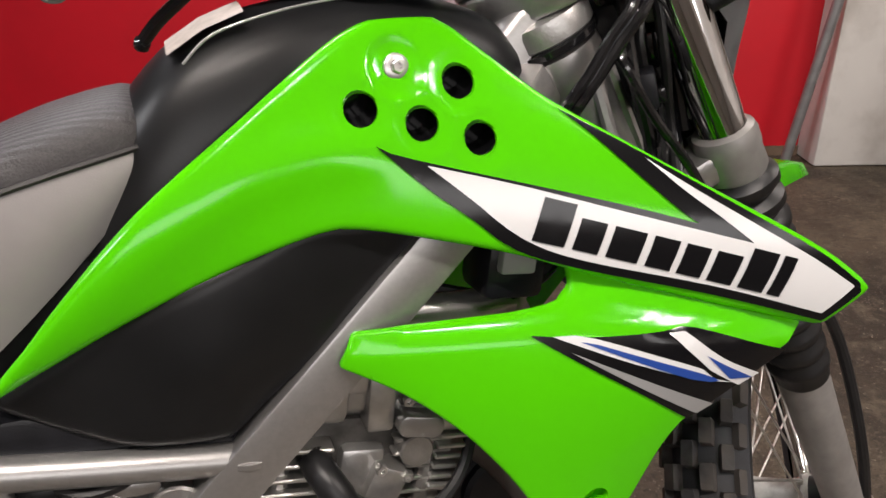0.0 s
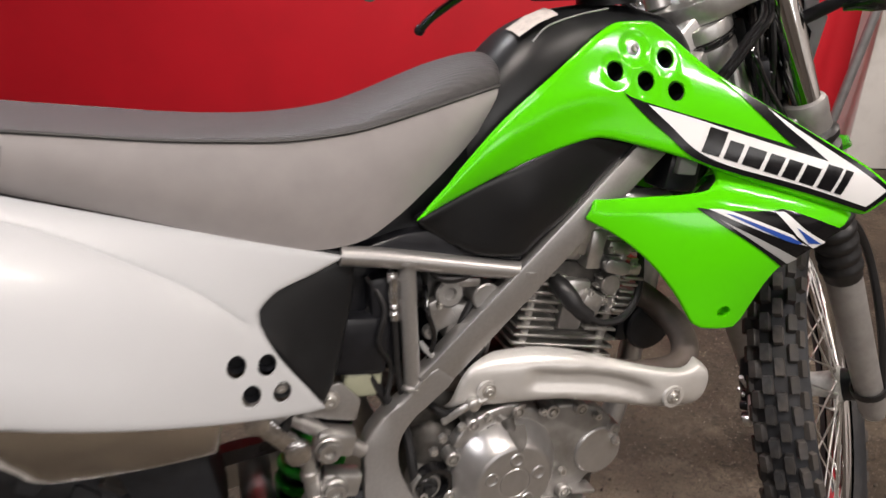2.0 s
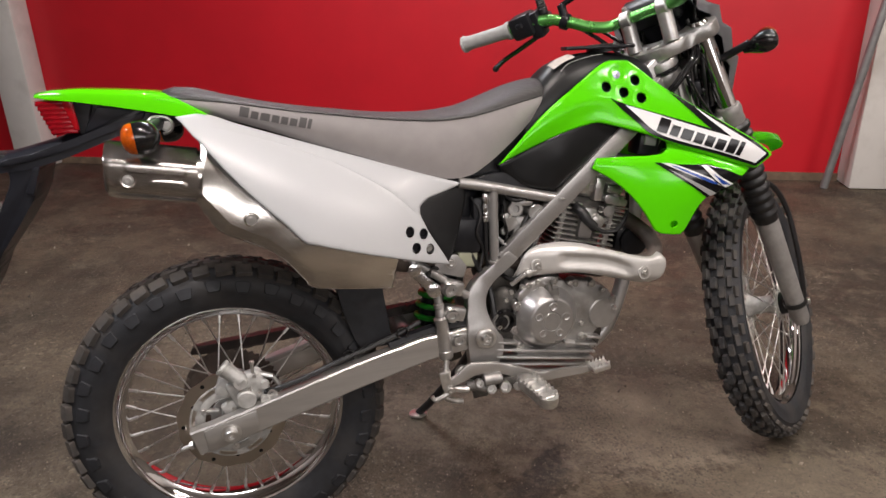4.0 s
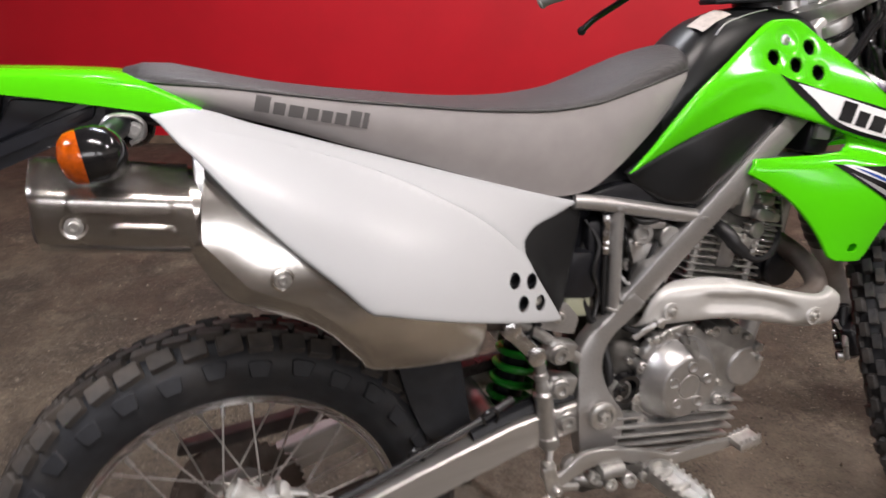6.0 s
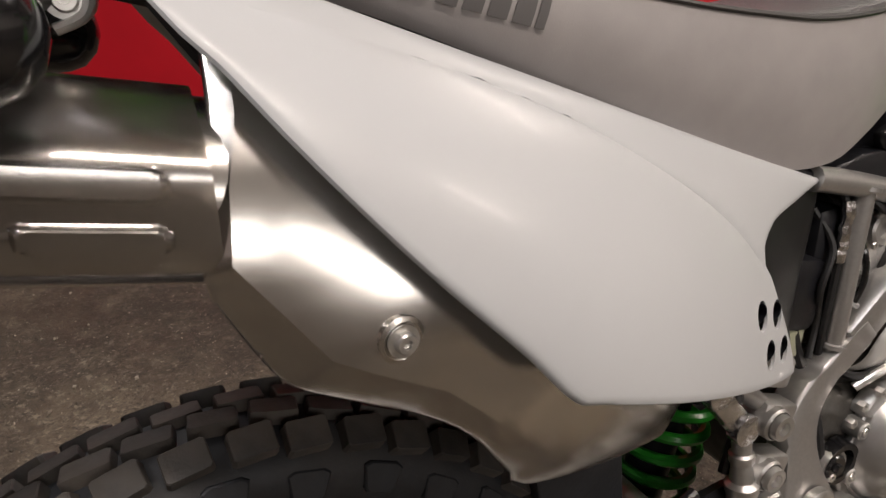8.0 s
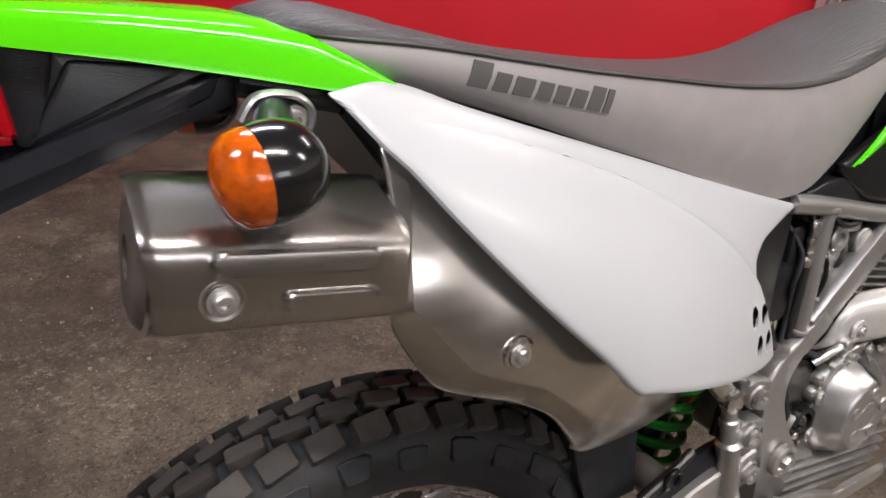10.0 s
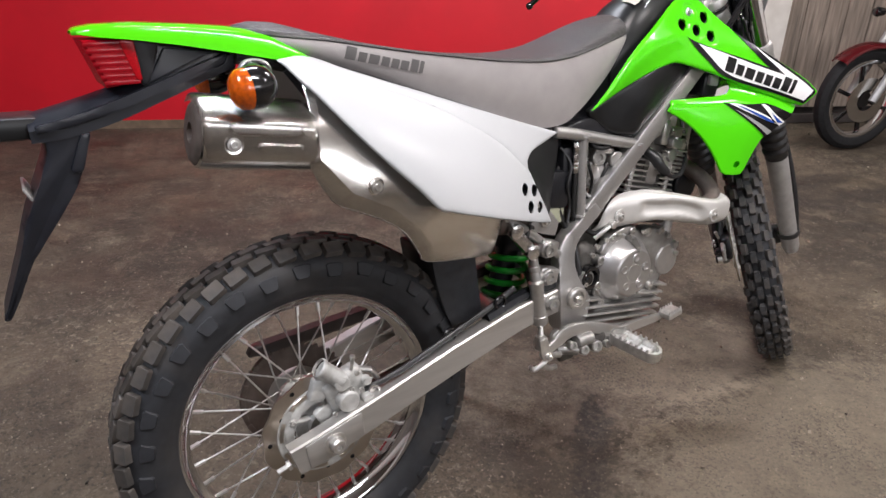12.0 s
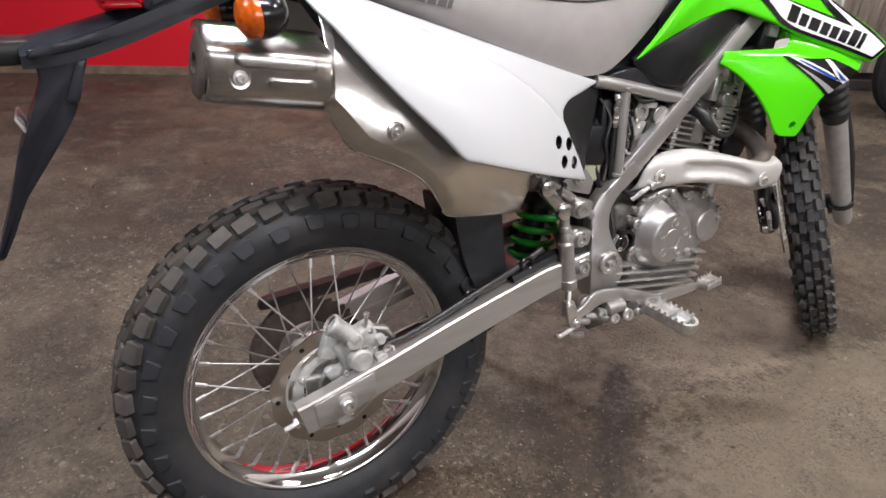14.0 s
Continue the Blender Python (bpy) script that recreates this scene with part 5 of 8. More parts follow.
def muffler_cover():
    """The faceted cover round the outer half of the can, with a long raised bead and a faint shorter one."""
    bm = bmesh.new()
    rings = []
    facets = [(-3, 0.0555), (58, 0.0520), (116, 0.049), (-64, 0.0515)]
    # pressed pills: angle, half width, from, to, height
    beads = [(15, 0.0078, 0.042, 0.142, 0.0046), (-10, 0.0070, 0.078, 0.140, 0.0036)]
    stations = [0.010, 0.011, 0.0125, 0.0145, 0.017, 0.020, 0.0225, 0.0235] + [0.026 + 0.0022 * i for i in range(62)]
    for s in stations:
        row = []
        for k in range(161):
            a = -27 + 157 * k / 160
            total = sum(max(0.0, math.cos(radians(a - n)) / d) ** 11 for n, d in facets)
            r = total ** (-1 / 11)
            for ba, half, s0, s1, high in beads:
                d = math.hypot(r * radians(a - ba), max(s0 + half - s, s - s1 + half, 0))
                t = min(1.0, max(0.0, (half - d) / 0.0022))
                r += high * t * t * (3 - 2 * t)
            r -= 34 * max(0.0, 0.0185 - s) ** 2
            ang = radians(a)
            o = muf_o + mtilt * s
            row.append((o.x, o.y - r * math.cos(ang), o.z + r * math.sin(ang)))
        rings.append(row)
    loft(bm, rings)
    bmesh.ops.solidify(bm, geom=bm.faces[:], thickness=0.0016)
    return part("heat_cover", bm, CANSTEEL, muffler, "pressed stainless cover with two long raised beads", smooth=24)


cover = muffler_cover()
hex_bolt((-0.102, -0.1425, 0.842), (0, -1, 0), 0.006, cover, 0.006)
bm = bmesh.new()
lathe(bm, [(-0.004, 0.0135), (0.0004, 0.0130), (0.0003, 0.0120), (-0.0010, 0.0090), (-0.0010, 0)], (-0.102, -0.1415, 0.842), (0, -1, 0), 24)
part("dimple", bm, CANSTEEL, cover)

SHIELD = soft_field([(0.03, -0.113, 0.875), (0.06, -0.118, 0.86), (0.012, -0.136, 0.802), (0.048, -0.161, 0.755), (0.087, -0.161, 0.759), (0.14, -0.152, 0.69), (0.184, -0.142, 0.64), (0.22, -0.132, 0.60), (0.33, -0.118, 0.59), (0.34, -0.112, 0.66), (0.16, -0.138, 0.79), (0.10, -0.130, 0.84), (0.25, -0.135, 0.69)], 2)
FOLD = [(0.030, 0.915), (0.027, 0.872), (0.018, 0.840), (0.0135, 0.806), (0.054, 0.751), (0.116, 0.717), (0.162, 0.674), (0.194, 0.636), (0.215, 0.596)]
SHIELD_EDGE = [(0.018, 0.905), (0.015, 0.872), (0.008, 0.838), (0.001, 0.800), (0.003, 0.788), (0.022, 0.750), (0.037, 0.731), (0.073, 0.713), (0.118, 0.688), (0.140, 0.668), (0.160, 0.640), (0.175, 0.618), (0.187, 0.602), (0.26, 0.585), (0.347, 0.568), (0.357, 0.612), (0.375, 0.66), (0.30, 0.68), (0.20, 0.74), (0.13, 0.80), (0.06, 0.87)]


def shield_y(x, z):
    """A nearly flat sheet whose rear and lower rim folds inwards along a crease."""
    best, outside = 1e9, False
    for (ax, az), (bx, bz) in zip(FOLD, FOLD[1:]):
        dx, dz = bx - ax, bz - az
        t = max(0.0, min(1.0, ((x - ax) * dx + (z - az) * dz) / (dx * dx + dz * dz)))
        d = math.hypot(x - ax - t * dx, z - az - t * dz)
        if d < best:
            best, outside = d, dz * (x - ax) - dx * (z - az) > 0
    # the sheet is a little buckled along the panel's edge, and dished round its bolt
    along = (x - 0.03) * 0.66 - (z - 0.86) * 0.75
    y = SHIELD(x, z) - 0.0010 * math.sin(2 * math.pi * along / 0.105 + 0.6) * max(0.0, min(1.0, (0.24 - x) / 0.06))
    y += 0.11 * max(0.0, 0.69 - z) * max(0.0, min(1.0, (x - 0.14) / 0.06))
    return y + (best * 0.55 * max(0.0, min(1.0, (0.20 - x) / 0.06)) if outside else 0.0)


shield = part("muffler_shield", skin(outline(SHIELD_EDGE, 55), shield_y, 0.0018, 0.0075, edge_turn=0.002, edge_width=0.003, lines=[[Vector(p).lerp(Vector(q), k / 6) for k in range(7)] for p, q in zip(FOLD, FOLD[1:])]), STEEL, bike, "brushed stainless muffler shield with a dimpled bolt", smooth=24)
hex_bolt((0.0905, shield_y(0.0905, 0.755) - 0.001, 0.755), (0.1, -1, 0), 0.0062, shield, 0.006)
bm = bmesh.new()
lathe(bm, [(-0.003, 0.0140), (0.0004, 0.0135), (0.0012, 0.0110), (0.0002, 0.0085), (0.0002, 0)], (0.0905, shield_y(0.0905, 0.755), 0.755), (0.1, -1, 0), 24)
part("dimple", bm, STEEL, shield)
bm = bmesh.new()
sweep(bm, spline([(0.19, -0.085, 0.80), (0.27, -0.085, 0.70), (0.36, -0.07, 0.63), (0.46, -0.05, 0.60), (0.56, -0.03, 0.585), (0.62, -0.06, 0.575)], 6), [0.045 - 0.0013 * i for i in range(31)], 16)
part("mid_pipe", bm, RUST, bike, "dark heat-stained exhaust pipe")
# inner mudguard in front of the rear tyre
bm = bmesh.new()
rings = [[(x, y, z) for y in (-0.055, 0.0, 0.055)] for x, z in ((0.12, 0.68), (0.20, 0.645), (0.26, 0.58), (0.31, 0.50), (0.335, 0.43))]
loft(bm, rings)
bmesh.ops.solidify(bm, geom=bm.faces[:], thickness=0.004)
part("inner_mudguard", bm, RUBBER, bike, smooth=50)
bm = plate([(0.235, 0.585), (0.33, 0.575), (0.345, 0.43), (0.275, 0.43), (0.25, 0.50)], -0.058, 0.058, 0.003)
part("mud_apron", bm, RUBBER, bike)


# ---- fuel tank ----
def build_tank():
    bm = bmesh.new()
    rows = [(0.655, 0.915, 0.80, 0.058), (0.69, 0.958, 0.80, 0.066), (0.73, 0.992, 0.81, 0.066), (0.78, 1.008, 0.83, 0.060), (0.84, 1.013, 0.85, 0.049), (0.90, 1.006, 0.86, 0.046), (0.945, 0.990, 0.87, 0.044), (0.965, 0.97, 0.88, 0.036)]
    cols = [spline([(r[0], r[k], 0) for r in rows], 4) for k in (1, 2, 3)]
    rings = []
    for a, b, c in zip(*cols):
        x, top, low, h = a.x, a.y, b.y, c.y
        ring = []
        for i in range(25):
            t = radians(-90 + 180 * i / 24)
            s, k = math.sin(t), max(math.cos(t), 0)
            ring.append((x, h * math.copysign(abs(s) ** 0.75, s), low + (top - low) * k ** 0.42))
        rings.append(ring)
    loft(bm, rings)
    return part("fuel_tank", bm, TANKBLACK, bike, "satin black fuel tank", smooth=60)


tank = build_tank()
bm = bmesh.new()
lathe(bm, [(0, 0.036), (0.012, 0.036), (0.016, 0.032), (0.016, 0)], (0.86, 0, 1.012), (-0.05, 0, 1), 28)
part("fuel_cap", bm, BLACK, tank)
bm = bmesh.new()
block(bm, (0.15, 0.05, 0.008), pose(0.84, -0.012, 1.022, 0, 0, -10), 0.003)
part("tank_strap", bm, BLACK, tank)
bm = bmesh.new()
loft(bm, [[(x, y, z) for y, z in ((-0.048, z0 - 0.0035), (-0.030, z0 + 0.0015), (-0.012, z0 + 0.0035))] for x, z0 in ((0.722, 0.986), (0.745, 0.999), (0.770, 1.0075))])
part("label", bm, STICKER, tank, "small pale printed warning label", smooth=60)
# pale line painted in place of the highlight along the tank's edge
bm = bmesh.new()
sweep(bm, spline([(0.73, -0.066, 0.978), (0.75, -0.062, 0.993), (0.79, -0.058, 1.003), (0.83, -0.052, 1.008)], 5), 0.0009, 6)
part("trim_line", bm, DECALGLINTGREY, tank, "thin pale painted highlight along the tank")

# ---- shrouds ----
SHROUD = soft_field([(0.584, -0.088, 0.802), (0.641, -0.086, 0.857), (0.688, -0.083, 0.898), (0.756, -0.074, 0.943), (0.811, -0.065, 0.978), (0.840, -0.058, 0.992), (0.892, -0.058, 0.991), (0.955, -0.080, 0.936), (1.003, -0.110, 0.903), (1.045, -0.130, 0.872),
                (1.124, -0.165, 0.823), (1.155, -0.182, 0.79), (1.128, -0.175, 0.760), (0.962, -0.12, 0.818), (0.914, -0.108, 0.838), (0.85, -0.097, 0.858), (0.79, -0.092, 0.869), (0.739, -0.09, 0.858), (0.667, -0.09, 0.835), (0.857, -0.060, 0.964),
                (0.90, -0.078, 0.949), (1.05, -0.152, 0.84), (0.793, -0.092, 0.918), (0.693, -0.093, 0.879)])
RIDGE = [(0.585, 0.812), (0.636, 0.841), (0.693, 0.881), (0.749, 0.909), (0.793, 0.919), (0.84, 0.916)]


def shroud_y(x, z):
    """The skin rolls over a swept ridge in front of the seat."""
    best = 1e9
    for (ax, az), (bx, bz) in zip(RIDGE, RIDGE[1:]):
        dx, dz = bx - ax, bz - az
        t = max(0, min(1, ((x - ax) * dx + (z - az) * dz) / (dx * dx + dz * dz)))
        best = min(best, math.hypot(x - ax - t * dx, z - az - t * dz))
    fade = max(0.0, min(1.0, (0.86 - x) / 0.05))
    return SHROUD(x, z) - 0.005 * fade * math.exp(-(best / 0.018) ** 2)


SHROUD_EDGE = [(0.584, 0.800), (0.600, 0.818), (0.618, 0.835), (0.641, 0.858), (0.688, 0.899), (0.756, 0.944), (0.811, 0.979), (0.838, 0.9915), (0.855, 0.9935), (0.890, 0.992), (0.900, 0.986), (0.917, 0.971), (0.956, 0.936), (1.003, 0.904), (1.046, 0.875),
               (1.124, 0.823), (1.155, 0.796), (1.162, 0.787), (1.132, 0.758), (1.05, 0.785), (0.962, 0.8185), (0.914, 0.838), (0.85, 0.859), (0.813, 0.869), (0.791, 0.870), (0.739, 0.858), (0.667, 0.834), (0.600, 0.808)]
S_HOLES = [(0.828, 0.941), (0.896, 0.951), (0.866, 0.928), (0.903, 0.915)]
S_BOLT = (0.857, 0.964)
s_loops = [disc2d(x, z, 0.0112, 20, 0.92) for x, z in S_HOLES] + [disc2d(*S_BOLT, 0.007, 16)]


def cup_y(x, z):
    """Shallow round dishes round the openings."""
    y = shroud_y(x, z)
    for cx, cz in S_HOLES + [S_BOLT]:
        d = math.hypot(x - cx, z - cz)
        if d < 0.0205:
            deep = 0.0026 if (cx, cz) == S_BOLT else 0.0008
            y += deep * min(1.0, (0.0205 - d) / 0.0055)
        elif d < 0.0225:
            y -= 0.0003 * (1 - abs(d - 0.0215) / 0.001)
    return y


WING = soft_field([(1.125, -0.168, 0.757), (1.085, -0.163, 0.732), (1.023, -0.158, 0.700), (1.008, -0.155, 0.681), (0.987, -0.15, 0.645), (0.974, -0.148, 0.626), (0.923, -0.145, 0.642), (0.893, -0.133, 0.69), (0.863, -0.12, 0.729), (0.828, -0.106, 0.755),
              (0.793, -0.096, 0.78), (0.806, -0.095, 0.795), (0.878, -0.113, 0.794), (0.944, -0.12, 0.797), (0.962, -0.12, 0.818), (0.928, -0.137, 0.785), (0.95, -0.148, 0.70)])
WING_EDGE = [(1.128, 0.757), (1.085, 0.731), (1.045, 0.713), (1.022, 0.698), (1.008, 0.680), (0.995, 0.655), (0.984, 0.634), (0.974, 0.625), (0.928, 0.631), (0.917, 0.638), (0.893, 0.680), (0.863, 0.720), (0.828, 0.752), (0.790, 0.776), (0.803, 0.797), (0.82, 0.7965),
             (0.878, 0.796), (0.915, 0.796), (0.944, 0.799), (0.956, 0.807), (0.957, 0.826), (1.0, 0.815), (1.06, 0.793), (1.12, 0.768)]


def wing_y(x, z):
    top = 0.797 - 0.235 * max(0, x - 0.95)
    return WING(x, z) + (0.010 * min(1, max(0, (z - top + 0.012) / 0.018)) if x > 0.83 else 0.005 * min(1, max(0, (z - 0.788) / 0.005)))


rings_2d = [disc2d(x, z, r, 24) + [disc2d(x, z, r, 24)[0]] for x, z in S_HOLES + [S_BOLT] for r in (0.0145, 0.0175, 0.0205, 0.0225)]


def build_shroud(side):
    fine = side > 0
    step = 0.0085 if fine else 0.02
    body = part("tank_shroud", skin(outline(SHROUD_EDGE, 50, 5, 0.005), cup_y, 0.003, step, s_loops if fine else (), edge_turn=0.004, edge_width=0.006, mirror=side, lines=rings_2d if fine else ()), GREEN, bike, "lime green tank shroud with round holes and stripes", smooth=60)
    part("wing", skin(outline(WING_EDGE, 50, 5, 0.003), wing_y, 0.003, step, [disc2d(0.956, 0.650, 0.0095, 16, 0.8)] if fine else (), edge_turn=0.002, edge_width=0.003, mirror=side), GREEN, body, "lime green lower air scoop", smooth=60)
    return body


shroud = build_shroud(1)
build_shroud(-1)
# black cups put the shade inside the open holes into colour
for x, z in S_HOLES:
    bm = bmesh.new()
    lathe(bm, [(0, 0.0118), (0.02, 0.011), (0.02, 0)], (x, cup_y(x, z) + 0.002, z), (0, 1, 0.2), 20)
    part("hole_cup", bm, DECALHOLEBLACK, shroud)
hex_bolt((S_BOLT[0], cup_y(*S_BOLT) - 0.001, S_BOLT[1]), (0.1, -1, 0.2), 0.0048, shroud, 0.005, washer=False)
bm = bmesh.new()
lathe(bm, [(0, 0.0092), (0.0014, 0.0088), (0.0024, 0.0070), (0.0026, 0.0045)], (S_BOLT[0], cup_y(*S_BOLT) + 0.0008, S_BOLT[1]), (0.1, -1, 0.2), 28)
part("bolt_flange", bm, BOLT, shroud)
bm = bmesh.new()
lathe(bm, [(0, 0.0102), (0.010, 0.0095), (0.010, 0)], (0.956, wing_y(0.956, 0.650) + 0.002, 0.650), (0, 1, 0), 16)
part("hole_cup", bm, GREEN, shroud)


def decal(name, pts, side, lift, mat, label="", corner=35):
    return part(name, skin(outline(pts, corner, 4, 0.0012), side, 0.0, 0.008, lift=lift), mat, shroud, label, smooth=70)


decal("stripe", [(0.832, 0.920), (0.857, 0.908), (0.984, 0.866), (1.043, 0.845), (1.030, 0.856), (1.002, 0.886), (0.978, 0.912), (0.958, 0.930), (1.003, 0.901), (1.046, 0.872), (1.078, 0.850), (1.124, 0.818), (1.151, 0.793), (1.152, 0.786), (1.129, 0.764), (1.053, 0.792), (0.961, 0.822), (0.915, 0.842), (0.887, 0.867), (0.861, 0.890)],
      shroud_y, 0.0014, DECALHOLEBLACK, "black border decal")
decal("stripe", [(0.863, 0.904), (0.923, 0.884), (0.983, 0.862), (1.039, 0.842), (1.079, 0.828), (1.056, 0.850), (1.035, 0.869), (1.013, 0.892), (1.044, 0.868), (1.076, 0.845), (1.119, 0.814), (1.147, 0.791), (1.127, 0.771), (1.053, 0.799), (0.960, 0.829), (0.919, 0.850), (0.888, 0.880)],
      shroud_y, 0.0021, DECALWHITE, "white decal band")
side_word(0.922, 0.849, 1.096, 0.787, 0.0300, 0.10, shroud_y, shroud, DECALHOLEBLACK, 0.0030)
decal("wing_stripe", [(0.916, 0.784), (0.955, 0.778), (1.009, 0.774), (1.035, 0.772), (1.108, 0.742), (1.026, 0.703), (0.991, 0.730), (0.950, 0.759)], wing_y, 0.0014, DECALHOLEBLACK)
decal("wing_stripe", [(0.930, 0.782), (0.959, 0.777), (1.035, 0.743), (1.045, 0.733), (1.065, 0.725), (1.030, 0.736), (0.977, 0.759)], wing_y, 0.0021, DECALWHITE)
decal("wing_stripe", [(1.012, 0.773), (1.025, 0.772), (1.052, 0.748), (1.085, 0.728), (1.067, 0.722), (1.041, 0.741), (1.031, 0.752)], wing_y, 0.0023, DECALWHITE)
decal("wing_stripe", [(0.948, 0.7765), (0.959, 0.7735), (1.033, 0.7405), (1.049, 0.7305), (1.026, 0.737)], wing_y, 0.0028, DECALBLUE)
decal("wing_stripe", [(1.038, 0.753), (1.058, 0.730), (1.079, 0.726), (1.054, 0.742)], wing_y, 0.0029, DECALBLUE)
decal("wing_stripe", [(0.941, 0.770), (0.992, 0.742), (1.047, 0.711), (1.033, 0.706), (0.975, 0.746)], wing_y, 0.0021, DECALGLINTGREY)

# black moulding between tank and frame
KNEE = field([(0.59, -0.078, 0.80), (0.60, -0.074, 0.78), (0.65, -0.08, 0.75), (0.72, -0.082, 0.738), (0.74, -0.078, 0.75), (0.83, -0.078, 0.82), (0.87, -0.078, 0.85), (0.80, -0.082, 0.87), (0.66, -0.082, 0.83), (0.72, -0.094, 0.80)])
part("knee_panel", skin(outline([(0.586, 0.799), (0.600, 0.781), (0.648, 0.750), (0.694, 0.739), (0.718, 0.738), (0.736, 0.750), (0.788, 0.786), (0.829, 0.820), (0.875, 0.852), (0.850, 0.866), (0.79, 0.876), (0.739, 0.863), (0.667, 0.838)], 60), KNEE, 0.006, 0.012, edge_turn=0.006, edge_width=0.012), TANKBLACK, bike,
     "matt black moulded panel under the shroud", smooth=60)
bm = plate([(0.52, 0.772), (0.60, 0.783), (0.66, 0.748), (0.72, 0.735), (0.70, 0.722), (0.60, 0.748), (0.53, 0.762)], -0.072, 0.072, 0.004)
part("tank_underside", bm, BLACK, bike)
# added black sheet that keeps the gap between tank and spar dark
bm = plate([(0.505, 0.785), (0.70, 0.725), (0.735, 0.745), (0.885, 0.862), (0.82, 0.93), (0.70, 0.925), (0.62, 0.90), (0.56, 0.82)], -0.052, 0.052, 0.004)
part("tank_skirt", bm, BLACK, bike)


# ---- frame ----
def build_frame(s):
    y = 0.075 * s
    bm = bmesh.new()
    beam(bm, (0.590, y, 0.594), (0.898, y * 0.96, 0.865), 0.026, 0.038, 0.003)
    main = part("main_spar", bm, FRAME, bike, "silver painted box-section frame spar")
    bm = bmesh.new()
    beam(bm, (0.882, y * 0.95, 0.850), (0.985, y * 0.35, 0.940), 0.026, 0.04, 0.006)
    part("spar_end", bm, FRAME, main)
    bm = bmesh.new()
    sweep(bm, spline([(0.500, y, 0.770), (0.56, y, 0.757), (0.64, y, 0.736), (0.735, y, 0.712)], 4), 0.0115, 14)
    part("seat_rail", bm, FRAME, main)
    bm = bmesh.new()
    sweep(bm, [(0.574, y, 0.757), (0.573, y, 0.70), (0.573, y, 0.585)], 0.0105, 14)
    part("upright_tube", bm, FRAME, main)
    for p in ((0.574, y, 0.752), (0.573, y, 0.592), (0.722, y, 0.716)):
        bm = bmesh.new()
        lathe(bm, [(-0.004, 0.009), (-0.002, 0.0145), (0.002, 0.0145), (0.004, 0.009)], p, (0.2, 0, 1), 12)
        part("weld_bead", bm, FRAME, main)
    # the spar runs on in one curve into the pivot plate, which spreads outwards as it comes down
    bm = plate([(0.601, 0.620), (0.560, 0.585), (0.525, 0.560), (0.507, 0.536), (0.503, 0.50), (0.498, 0.46), (0.499, 0.41), (0.503, 0.365), (0.518, 0.347), (0.548, 0.353), (0.566, 0.373), (0.578, 0.40), (0.577, 0.428), (0.562, 0.452), (0.550, 0.478), (0.545, 0.507), (0.552, 0.535), (0.575, 0.560), (0.624, 0.597)], y - 0.0135, y + 0.0135, 0.0035)
    for v in bm.verts:
        v.co.y += s * 0.022 * min(1.0, max(0.0, (0.57 - v.co.z) / 0.12)) ** 1.3
    pl = part("pivot_plate", bm, FRAME, bike, "silver swingarm pivot plate with bolt holes", smooth=45)
    bm = bmesh.new()
    lathe(bm, [(0, 0.0225), (0.008, 0.0225), (0.010, 0.0195), (0.010, 0.0155), (0.004, 0.0145), (0.004, 0)], (0.536, y + 0.0355 * s, 0.437), (0, s, 0), 24)
    part("pivot_cap", bm, BOLT, pl)
    hex_bolt((0.536, y + 0.0385 * s, 0.437), (0, s, 0), 0.010, pl, 0.012, "pivot_bolt", washer=False)
    bm = bmesh.new()
    sweep(bm, [(0.377, y * 1.15, 0.632), (0.44, y * 1.2, 0.585), (0.505, y * 1.2, 0.530)], 0.009, 12)
    part("strut", bm, FRAME, main)
    bm = plate([(0.43, 0.595), (0.455, 0.62), (0.487, 0.623), (0.508, 0.595), (0.500, 0.57), (0.47, 0.58)], y * 1.12 - 0.003, y * 1.12 + 0.003, 0.001)
    part("gusset", bm, FRAME, main)
    for cx, cz in ((0.472, 0.606), (0.376, 0.632), (0.40, 0.61)):
        hex_bolt((cx, y * 1.2, cz), (0, s, 0), 0.0075, main, 0.008)


build_frame(-1)
build_frame(1)
bm = bmesh.new()
sweep(bm, spline([(1.00, 0, 0.93), (0.975, 0, 0.80), (0.945, 0, 0.62), (0.915, 0, 0.45), (0.86, 0, 0.345), (0.75, 0, 0.318), (0.58, 0, 0.325)], 6), 0.0175, 14)
part("down_tube", bm, FRAME, bike)
for s in (-1, 1):
    for bx, z in ((0.466, 0.555), (0.468, 0.498), (0.480, 0.440)):
        bm = bmesh.new()
        block(bm, (0.046, 0.026, 0.030), pose(bx + 0.006, s * 0.092, z, 0, 18, 0), 0.005)
        lathe(bm, [(-0.016, 0.0165), (-0.002, 0.0160), (0.0, 0.014)], (bx - 0.003, s * 0.112, z), (0, s, 0), 18)
        lathe(bm, [(0, 0.013), (0.006, 0.012), (0.006, 0.007), (0.001, 0.006), (0.001, 0)], (bx - 0.003, s * 0.112, z), (0, s, 0), 12)
        part("boss", bm, CAST, bike)

# ---- engine ----
# grimy alloy whose dark colour also paints the shade in the engine's gaps
GRIMEGAP = material("grimy_dark_alloy", (0.10, 0.095, 0.088), 0.5, 0.6, grain=0.3, grain_scale=60, stain=0.6, stain_scale=18, stain_colour=(0.03, 0.027, 0.024), bump=0.25, bump_scale=300)
COVER = material("satin_cover_paint", (0.46, 0.455, 0.45), 0.30, 0.8, grain=0.06, grain_scale=60, stain=0.25, stain_scale=25, stain_colour=(0.34, 0.32, 0.3), bump=0.08, bump_scale=500, rough_var=0.06)
